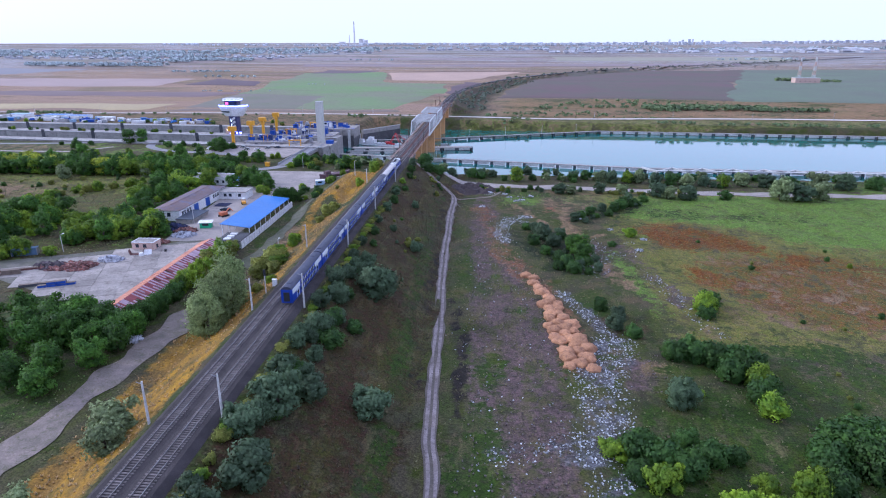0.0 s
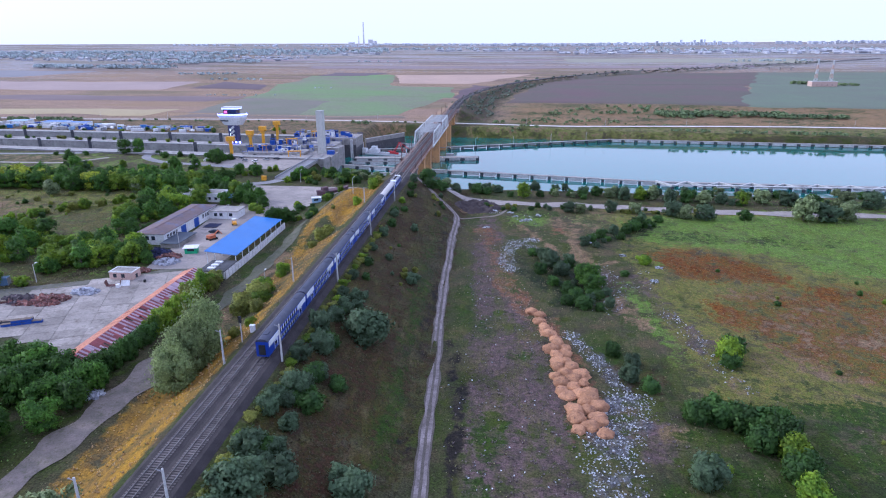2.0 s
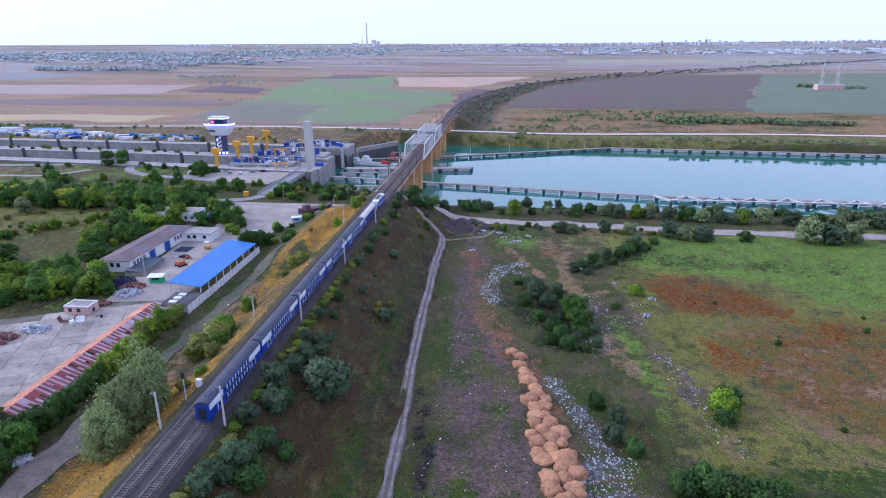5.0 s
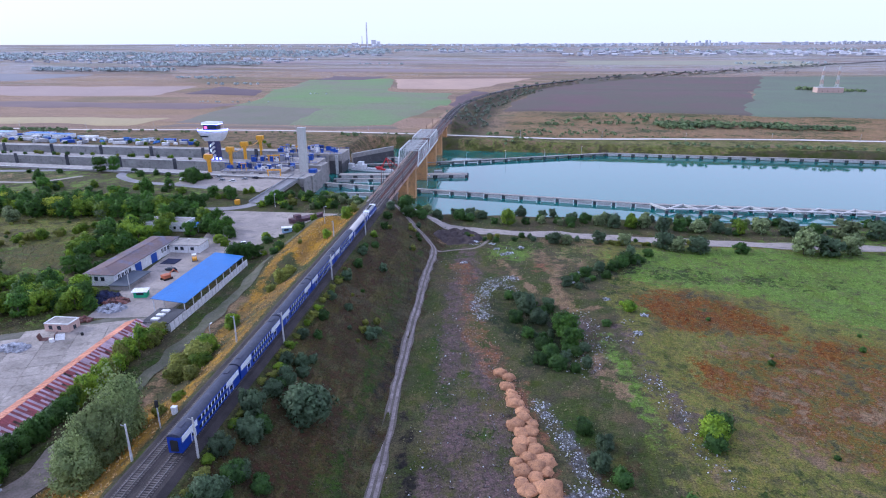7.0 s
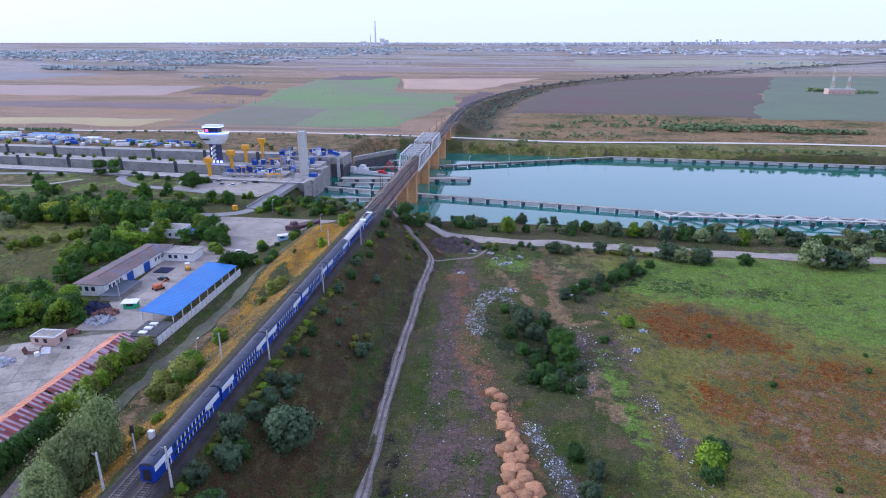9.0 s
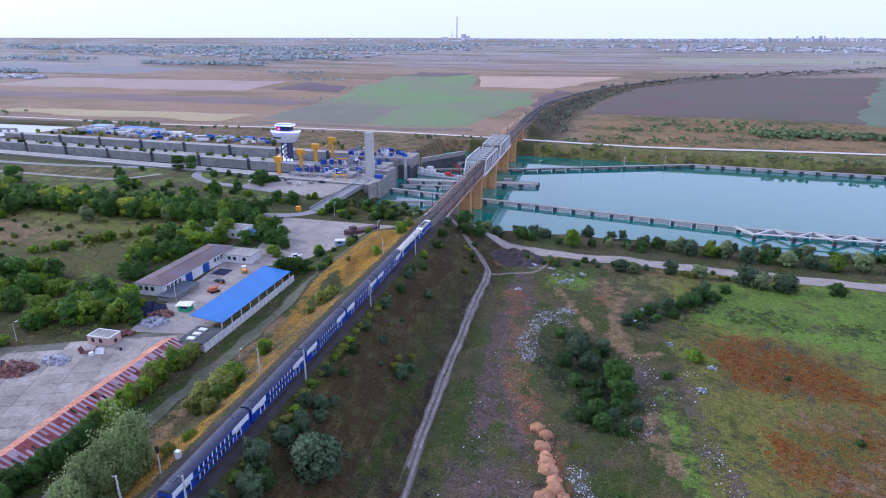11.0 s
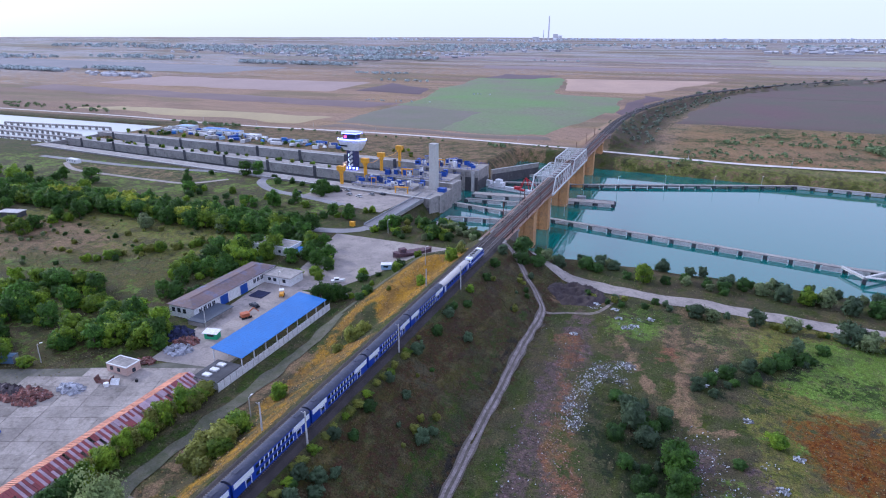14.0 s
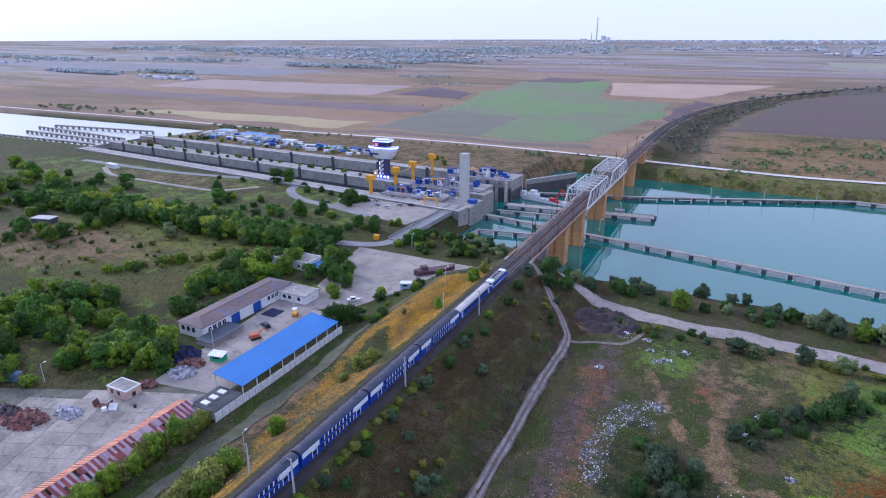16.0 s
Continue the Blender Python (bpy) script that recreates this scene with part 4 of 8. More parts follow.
strip("yard_lane", [(-29, -60), (-30, -40), (-29.5, -20), (-29, 36)], 4.2, old_lane, "overgrown grey-brown dirt lane below the embankment", "dirt track", 0.17, 1.5, 0.8)
strip("yard_track", [(-30, 34), (-27, 80), (-24, 104), (-20, 122)], 2.0, old_lane, "narrow dirt lane to the forecourt", "dirt track", 0.17, 1.5, 0.6)
strip("far_road", [(-1400, 440), (-854, 432), (-582, 434), (-404, 424), (-227, 434), (-107, 430), (0, 418), (48, 412), (115, 405), (217, 411), (321, 414), (400, 411), (900, 395)], 6.0, mat("pale_gravel", (0.66, 0.61, 0.58), (0.55, 0.51, 0.49), 0.05, 0.95, 0, 0.1, 20), "pale road along the far canal bank", "road", 0.5, 10)
plaza = patch("plaza", [(-66, 48), (-46, 62), (-22, 121.5), (-84, 122)], dusty, "wide pale dusty concrete forecourt", "paving", 0.08, 4.0)
strip("lock_road", [(-150, 118), (-110, 122), (-88, 125), (-77, 131), (-73.5, 139)], 7.0, asphalt, "grey asphalt road to the lock", "road", 0.12, 4.0)
yard = patch("yard_paving", [(-45, -76), (-45, 6), (-72, -16), (-126, -40)], mat("yard_bed", (0.15, 0.14, 0.125), (0.09, 0.09, 0.065), 0.3, 0.95, 0, 0.2), "cracked pale concrete storage yard of large slabs", "paving", 0.05, 4.0)
slab_mat = mat("yard_slab", (0.33, 0.295, 0.275), (0.225, 0.2, 0.188), 0.12, 0.95, 0, 0.15, 14, (0.16, 0.14, 0.125), objrand=0.2)


def in_yard(x, y):
    c = [(-45, -76), (-45, 6), (-72, -16), (-126, -40)]
    return all((b[0] - a[0]) * (y - a[1]) - (b[1] - a[1]) * (x - a[0]) > -2 for a, b in zip(c, c[1:] + c[:1]))


SLABS = []
for w, d in ((7.95, 4.95), (7.92, 4.93), (7.88, 4.9)):
    bm = bmesh.new()
    v = box(bm, -w / 2, w / 2, -d / 2, d / 2, -0.05, 0.13)
    for q in v:
        q.co.x += rnd.uniform(-0.08, 0.08)
        q.co.y += rnd.uniform(-0.08, 0.08)
    me = bpy.data.meshes.new("slab")
    bm.to_mesh(me)
    bm.free()
    me.materials.append(slab_mat)
    SLABS.append(me)
for i in range(-9, 10):
    for k in range(-13, 14):
        m = pose(-70, -40, 0, 0, 0, 22) @ Matrix.Translation((i * 8.05, k * 5.05, 0))
        x, y = m.translation.x, m.translation.y
        if in_yard(x, y):
            ob = new("slab", rnd.choice(SLABS))
            ob.parent = yard
            ob.matrix_basis = pose(x, y, lz(x, y) + 0.03, rnd.uniform(-0.4, 0.4), rnd.uniform(-0.4, 0.4), 22)
patch("workshop_yard", [(-46, -6), (-46, 52), (-77, 56), (-70, -10)], dusty, "pale concrete workshop yard", "paving", 0.11, 4.0)
patch("car_park", [(-146, 178), (-82, 164), (-78, 200), (-142, 207)], dusty, "dusty grey-tan car park beside the lock", "paving", 0.1, 5.0)
strip("lock_lane", [(-420, 208), (-320, 206), (-250, 214), (-205, 224), (-192, 200), (-170, 184), (-140, 178), (-110, 170)], 6.0, asphalt, "grey access lane beside the lock", "road", 0.13, 5.0)
strip("loop_lane", [(-376, 196), (-345, 180), (-300, 177), (-264, 176), (-235, 178), (-218, 198)], 4.0, dusty, "pale loop lane round a lawn", "road", 0.13, 5.0)

# ---------- far fields ----------
FIELDS = []


def field(name, corners, c1, c2, label, sc=0.01):
    c1, c2 = tuple(v * 1.22 for v in c1), tuple(v * 1.22 for v in c2)
    m = mat(name + "_soil", c1, c2, sc, 0.95, 0, 0.0, 60)
    FIELDS.append(name)
    ob = patch(name, corners, m, label, "field", 0.30 + 0.03 * len(FIELDS), 18.0)
    for v in ob.data.vertices:
        p = v.co * 0.012
        v.co.x += 14 * noise.noise((p.x, p.y, 3.0)) + 5 * noise.noise((p.x * 4, p.y * 4, 8.0))
        v.co.y += 16 * noise.noise((p.x, p.y, 6.0)) + 5 * noise.noise((p.x * 4, p.y * 4, 1.0))
    return ob


GREEN = (0.12, 0.19, 0.07), (0.15, 0.135, 0.105)
field("fallow_field", [(-330, 470), (-130, 466), (-130, 670), (-325, 710)], (0.15, 0.125, 0.115), (0.12, 0.125, 0.085), "grey-brown fallow end of the green field", 0.012)
field("green_field", [(-190, 464), (-50, 470), (-10, 720), (-200, 760)], *GREEN, "grey-green sown field", 0.006)
field("green_field", [(-335, 640), (-140, 610), (-120, 760), (-330, 800)], *GREEN, "pale green sown field", 0.006)
field("green_field", [(-310, 700), (-8, 670), (-20, 870), (-385, 950)], *GREEN, "pale green sown field", 0.006)
field("green_field", [(-365, 850), (-120, 830), (-190, 1270), (-385, 1200)], *GREEN, "pale green sown field", 0.006)
field("plough_strip", [(-330, 441), (-30, 440), (-44, 484), (-316, 483)], (0.15, 0.11, 0.10), (0.12, 0.10, 0.075), "brown fallow strip beside the road", 0.03)
field("plough_field", [(-24, 700), (4, 600), (24, 900), (-8, 930)], (0.105, 0.07, 0.08), (0.085, 0.06, 0.07), "dark ploughed field beside the line")
field("stubble_field", [(-142, 949), (-8, 930), (130, 1290), (-208, 1241)], (0.36, 0.255, 0.20), (0.30, 0.215, 0.175), "pinkish stubble field")
field("straw_field", [(-760, 470), (-335, 452), (-325, 545), (-680, 520)], (0.32, 0.26, 0.145), (0.28, 0.225, 0.135), "straw-coloured field strip")
field("plough_strip", [(-1100, 640), (-344, 600), (-300, 690), (-1100, 720)], (0.16, 0.115, 0.12), (0.13, 0.095, 0.10), "brown ploughed strip")
field("plough_field", [(-486, 809), (-336, 798), (-370, 900), (-505, 1016)], (0.10, 0.07, 0.085), (0.085, 0.06, 0.072), "dark violet ploughed field")
field("stubble_field", [(-1050, 760), (-500, 770), (-520, 1000), (-1050, 960)], (0.285, 0.215, 0.20), (0.25, 0.19, 0.18), "pinkish stubble field")
field("plough_field", [(-365, 1174), (-250, 1180), (-210, 1330), (-380, 1330)], (0.11, 0.08, 0.095), (0.095, 0.07, 0.082), "dark violet ploughed field")
field("grey_field", [(-2600, 1000), (-1000, 1060), (-950, 1330), (-2600, 1280)], (0.19, 0.18, 0.20), (0.16, 0.155, 0.175), "grey-green fallow land")
for q in ([(34, 612), (370, 590), (500, 1010), (128, 1030)], [(106, 940), (480, 915), (670, 1345), (275, 1325)]):
    field("violet_field", q, (0.098, 0.062, 0.064), (0.078, 0.074, 0.055), "dark violet-brown ploughed field")
field("meadow_field", [(332, 590), (590, 555), (1030, 1330), (622, 1345)], (0.105, 0.135, 0.088), (0.10, 0.11, 0.085), "dull green meadow")
field("meadow_field", [(530, 560), (1500, 490), (1900, 1320), (970, 1320)], (0.125, 0.145, 0.115), (0.115, 0.125, 0.105), "dull green meadow")
field("tan_strip", [(-500, 1500), (700, 1560), (760, 1680), (-520, 1640)], (0.20, 0.155, 0.165), (0.175, 0.14, 0.15), "brown field strip")
field("green_strip", [(250, 1900), (1000, 1800), (1050, 2150), (250, 2200)], (0.24, 0.23, 0.17), (0.21, 0.20, 0.16), "pale green field strip")
field("tan_strip", [(-900, 1960), (200, 2000), (250, 2120), (-920, 2080)], (0.22, 0.17, 0.18), (0.19, 0.15, 0.16), "brown field strip")


sr = random.Random(23)
STRIPS = [((0.24, 0.185, 0.185), (0.20, 0.155, 0.155)), ((0.34, 0.26, 0.24), (0.29, 0.22, 0.21)), ((0.20, 0.19, 0.16), (0.17, 0.165, 0.145)), ((0.15, 0.115, 0.13), (0.125, 0.095, 0.11)), ((0.30, 0.27, 0.22), (0.25, 0.225, 0.19)), ((0.19, 0.20, 0.22), (0.165, 0.175, 0.195))]
SOILS = [mat("strip_soil", tuple(v * 1.12 for v in a), tuple(v * 1.12 for v in b), 0.006, 0.95, 0, 0, 16) for a, b in STRIPS]
for k in range(34):
    y = 960 + 2300 * (k / 34) ** 1.25
    x = sr.uniform(-2600, 700) if k % 3 else sr.uniform(900, 2400)
    if y < 1500 and -420 < x < 500:
        x -= 1200
    w, d, t = sr.uniform(350, 1100), sr.uniform(18, 70) * (y / 1500), sr.uniform(-0.06, 0.05)
    patch("field_strip", [(x, y), (x + w, y + t * w), (x + w * 0.97, y + d + t * w), (x - w * 0.03, y + d)], sr.choice(SOILS), "narrow distant field strip", "field", 0.45 + 0.02 * k, 40.0)


# ---------- buildings ----------
def blue_shed():
    th = thing("blue_roofed_shed", "long open shed with a bright blue sheet roof", "shed")
    x0, x1, y0, y1 = -50.0, -38.3, -4.6, 41.5
    zl, zr, g = 11.1, 9.9, 5.6
    n = 46
    for k in range(n):
        a, b = y0 + (y1 - y0) * k / n, y0 + (y1 - y0) * (k + 1) / n - 0.03
        bm = bmesh.new()
        v = [bm.verts.new(p) for p in ((x0, a, zl), (x1, a, zr), (x1, b, zr), (x0, b, zl), (x0, a, zl + 0.12), (x1, a, zr + 0.12), (x1, b, zr + 0.12), (x0, b, zl + 0.12))]
        for f in ((3, 2, 1, 0), (4, 5, 6, 7), (0, 1, 5, 4), (1, 2, 6, 5), (2, 3, 7, 6), (3, 0, 4, 7)):
            bm.faces.new([v[i] for i in f])
        part("roof_sheet", bm, blue_sheet, th)
    for k in range(9):
        y = y0 + 0.5 + k * (y1 - y0 - 1) / 8
        for x, zt in ((x0 + 0.6, zl - 0.1), (x1 - 0.6, zr - 0.02)):
            part("post", boxes((x - 0.12, x + 0.12, y - 0.12, y + 0.12, g - 0.3, zt - 0.05)), white_paint, th)
        bm = bmesh.new()
        beam(bm, (x0 + 0.2, y, zl - 0.14), (x1 - 0.2, y, zr - 0.14), 0.22)
        part("rafter", bm, grey_steel, th)
    return th


blue_shed()
fence = thing("concrete_fence", "whitewashed concrete panel fence with posts", "fence")
fx, fy0, fy1 = -37.4, -16.2, 41.8
for k in range(23):
    a = fy0 + k * (fy1 - fy0) / 23
    b = a + (fy1 - fy0) / 23
    z = lz(fx, (a + b) / 2) - 0.4
    part("panel", boxes((fx - 0.06, fx + 0.06, a + 0.12, b, z, z + 3.0)), white_paint, fence)
    part("post", boxes((fx - 0.13, fx + 0.13, a - 0.02, a + 0.14, z, z + 3.2)), pale_concrete, fence)
lean = thing("flat_roofed_annex", "low annex with a dark flat roof and white skylight boxes", "outbuilding")
part("wall", boxes((-46.5, -38.2, -15.5, -5.4, 5.2, 8.0)), white_paint, lean)
part("roof", boxes((-46.9, -37.9, -15.8, -5.2, 8.0, 8.25)), dark_concrete, lean)
for y in (-13.6, -10.6, -7.6):
    part("skylight", boxes((-44.6, -42.2, y - 0.8, y + 0.8, 8.25, 8.7)), white_paint, lean)


def hip_building():
    """The workshop: long white hall under a low hipped roof, with a lower wing."""
    th = thing("workshop_building", "long white workshop under a low brown hipped sheet roof", "building")
    x0, x1, y0, y1 = -89.0, -76.5, 16.5, 63.0
    g, e, r = 4.8, 9.9, 11.3
    part("wall", boxes((x0 + 0.5, x1 - 0.5, y0 + 0.5, y1 - 0.5, g, e)), white_paint, th)
    xm = (x0 + x1) / 2
    bm = bmesh.new()
    v = [bm.verts.new(p) for p in ((x0, y0, e), (x1, y0, e), (x1, y1, e), (x0, y1, e), (x0, y0, e + 0.15), (x1, y0, e + 0.15), (x1, y1, e + 0.15), (x0, y1, e + 0.15), (xm, y0 + 5, r), (xm, y1 - 5, r))]
    for f in ((3, 2, 1, 0), (0, 1, 5, 4), (1, 2, 6, 5), (2, 3, 7, 6), (3, 0, 4, 7), (4, 5, 8), (5, 6, 9, 8), (6, 7, 9), (7, 4, 8, 9)):
        bm.faces.new([v[i] for i in f])
    part("roof", bm, brown_sheet, th, "weathered brown sheet roof")
    part("ridge_cap", boxes((xm - 0.2, xm + 0.2, y0 + 5, y1 - 5, r - 0.05, r + 0.08)), brown_sheet, th)
    for y in (32, 43):
        d = part("garage_door", boxes((x1 - 0.5, x1 - 0.42, y - 2.1, y + 2.1, g + 0.4, g + 4.4)), blue_paint, th, "tall blue garage door")
        part("door_frame", boxes((x1 - 0.5, x1 - 0.38, y - 2.3, y - 2.1, g + 0.4, g + 4.6), (x1 - 0.5, x1 - 0.38, y + 2.1, y + 2.3, g + 0.4, g + 4.6)), white_paint, d)
    for y in (20, 22.2, 24.4, 26.6, 49.5, 51.7, 53.9):
        w = part("window", boxes((x1 - 0.5, x1 - 0.44, y - 0.7, y + 0.7, g + 2.6, g + 4.2)), dark_glass, th)
        part("window_frame", boxes((x1 - 0.5, x1 - 0.40, y - 0.85, y + 0.85, g + 2.42, g + 2.6), (x1 - 0.5, x1 - 0.40, y - 0.05, y + 0.05, g + 2.6, g + 4.2)), white_paint, w)
    for x in (-86.5, -84, -81.5):
        part("window", boxes((x - 0.7, x + 0.7, y0 + 0.42, y0 + 0.5, g + 2.6, g + 4.2)), dark_glass, th)
    wing = part("wing", boxes((-76.9, -64, 55, 63.5, g, 9.0)), white_paint, th)
    part("wing_roof", boxes((-77, -63.5, 54.4, 64, 9.0, 9.25)), concrete, wing)
    for x in (-74, -71.5, -67):
        part("window", boxes((x - 0.7, x + 0.7, 54.9, 55.0, 6.8, 8.2)), dark_glass, wing)
    low = part("lean_to", boxes((-76.8, -70, 13.5, 28, g, 7.3)), concrete, th)
    part("lean_to_roof", boxes((-76.9, -69.5, 13.2, 28.4, 7.3, 7.5)), mat("slate_felt", (0.085, 0.10, 0.14), (0.065, 0.075, 0.10), 0.2, 0.8), low)
    return th


hip_building()


def box_building(name, label, x0, x1, y0, y1, h, roof, walls=white_paint, windows=(), parapet=0.35):
    g = lz((x0 + x1) / 2, (y0 + y1) / 2) - 0.3
    th = thing(name, label, "building")
    w = part("wall", boxes((x0, x1, y0, y1, g, g + h)), walls, th)
    part("roof", boxes((x0 + 0.25, x1 - 0.25, y0 + 0.25, y1 - 0.25, g + h, g + h + 0.1)), roof, th)
    part("parapet", boxes((x0 - 0.1, x1 + 0.1, y0 - 0.1, y0 + 0.25, g + h, g + h + parapet), (x0 - 0.1, x1 + 0.1, y1 - 0.25, y1 + 0.1, g + h, g + h + parapet),
                          (x0 - 0.1, x0 + 0.25, y0 + 0.25, y1 - 0.25, g + h, g + h + parapet), (x1 - 0.25, x1 + 0.1, y0 + 0.25, y1 - 0.25, g + h, g + h + parapet)), white_paint, th)
    for fx_, fz in windows:
        if fx_ >= 0:
            x = x0 + fx_ * (x1 - x0)
            part("window", boxes((x - 0.6, x + 0.6, y0 - 0.04, y0 + 0.02, g + fz, g + fz + 1.3)), dark_glass, th)
        else:
            y = y0 - fx_ * (y1 - y0)
            part("window", boxes((x1 - 0.02, x1 + 0.04, y - 0.6, y + 0.6, g + fz, g + fz + 1.3)), dark_glass, th)
    return th


box_building("gate_hut", "small pink plastered hut with a flat grey roof", -76, -68, -19.8, -14.8, 3.0, concrete, pink_plaster, ((0.25, 1.2), (0.6, 1.2), (-0.5, 0.6)), 0.25)
box_building("office_building", "low white office with a flat grey roof", -106, -85.5, 84, 94, 4.2, concrete, white_paint, ((0.15, 1.5), (0.35, 1.5), (0.55, 1.5), (0.75, 1.5), (0.9, 1.5), (-0.3, 1.5), (-0.7, 1.5)))
aw = thing("blue_awning", "blue tarpaulin awning beside the office", "awning")
part("sheet", boxes((-85.3, -79, 84, 92, 7.9, 8.05)), blue_sheet, aw)
for x, y in ((-84.8, 84.4), (-79.4, 84.4), (-84.8, 91.6), (-79.4, 91.6)):
    part("post", boxes((x - 0.08, x + 0.08, y - 0.08, y + 0.08, lz(x, y) - 0.2, 7.9)), grey_steel, aw)


def red_shed():
    th = thing("red_roofed_shed", "long ruined shed with patched red and orange sheet roof", "shed")
    y0, y1, xr = -76.0, -15.0, -48.4

    def sheet_(a, b, xa, za, xb, zb, mt, nm="roof_sheet"):
        t = rnd.uniform(-0.06, 0.06)
        bm = bmesh.new()
        v = [bm.verts.new(p) for p in ((xa, a, za + t), (xb, a, zb + t), (xb, b, zb), (xa, b, za), (xa, a, za + t + 0.1), (xb, a, zb + t + 0.1), (xb, b, zb + 0.1), (xa, b, za + 0.1))]
        for f in ((3, 2, 1, 0), (4, 5, 6, 7), (0, 1, 5, 4), (1, 2, 6, 5), (2, 3, 7, 6), (3, 0, 4, 7)):
            bm.faces.new([v[i] for i in f])
        part(nm, bm, mt, th)

    n = 84
    for k in range(n):
        a, b = y0 + (y1 - y0) * k / n, y0 + (y1 - y0) * (k + 1) / n
        sheet_(a, b - 0.18, xr - 4.2, 7.5, xr - 0.03, 9.0, orange_sheet)
        for j in range(2):
            xa, xb = xr + 0.03 + 2.1 * j, xr + 2.1 + 2.1 * j
            q = rnd.random()
            if q < 0.05:
                continue
            sheet_(a, b - 0.06, xa, 9.0 - 0.42 * 2.1 * j, xb, 9.0 - 0.42 * 2.1 * (j + 1), lilac_sheet if (k % 2) != (q < 0.15) else red_sheet)
    for k in range(15):
        y = y0 + (y1 - y0) * k / 14
        bm = bmesh.new()
        beam(bm, (xr - 4.0, y, 7.4), (xr, y, 8.85), 0.2)
        beam(bm, (xr, y, 8.85), (xr + 4.0, y, 7.2), 0.2)
        part("rafter", bm, timber, th)
    part("wall", boxes((-52.4, -52.2, y0, y1, 4.8, 7.5)), pale_concrete, th)
    part("wall", boxes((-44.4, -44.2, y0, y1, 4.0, 7.1)), pale_concrete, th)
    for y in (y0, y1 - 0.25):
        part("end_wall", boxes((-52.2, -44.4, y, y + 0.2, 4.4, 7.3)), pale_concrete, th)
    return th


lilac_sheet = mat("faded_lilac_roof", (0.42, 0.31, 0.37), (0.34, 0.24, 0.30), 0.4, 0.7, 0, 0.1, 8, objrand=0.25)
red_shed()


# ---------- lock ----------
# Dark tone holds both wet stains and the chamber's painted shade.
shaded_wet_concrete = mat("shaded_wet_concrete", (0.085, 0.08, 0.095), (0.055, 0.055, 0.06), 0.1, 0.6, 0, 0.2, 12, (0.13, 0.12, 0.13))
LT = math.atan2(-0.085, 1.0)


def lock_wall(name, label, x0, y0, x1, y1, width, top, bottom=-12.0, slots=0):
    a, b = Vector((x0, y0, 0)), Vector((x1, y1, 0))
    ln = (b - a).length
    m = Matrix.Translation(a) @ Matrix.Rotation(math.atan2(y1 - y0, x1 - x0), 4, "Z")
    th = thing(name, label, "lock wall", kind="structure")
    part("wall", boxes((0, ln, 0, width, bottom, top), m=m), concrete, th)
    part("wet_band", boxes((0.05, ln - 0.05, -0.04, 0.02, bottom, 1.2), m=m), shaded_wet_concrete, th, "dark concrete, wet stains and chamber shade in one colour")
    part("coping", boxes((-0.1, ln + 0.1, -0.25, 0.8, top, top + 0.35), m=m), pale_concrete, th)
    for k in range(slots):
        x = ln * (k + 0.5) / slots
        # Dark bars stand proud of the wall face and above its coping.
        part("ladder_recess", boxes((x - 1.4, x + 1.4, -0.35, -0.05, -5, top + 1.6), m=m), dark_concrete, th)
    return th


lock_wall("lock_wall_near", "long concrete near wall of the lock", -474, 238, -66, 198, 12, 6.6)
lock_wall("lock_wall_middle", "concrete island wall between the lock chambers", -474, 272, -66, 236, 14, 7.6, slots=9)
lock_wall("lock_wall_far", "concrete far wall of the lock", -474, 306, -66, 284, 10, 8.4, slots=9)
lock_wall("lock_wall_wing", "sloping concrete wing wall at the canal bank", -60, 303, -34, 342, 2.0, 4.5)
lock_wall("lock_end", "concrete upper gate sill of the lock", -474, 238, -473, 312, 2, 6.0)


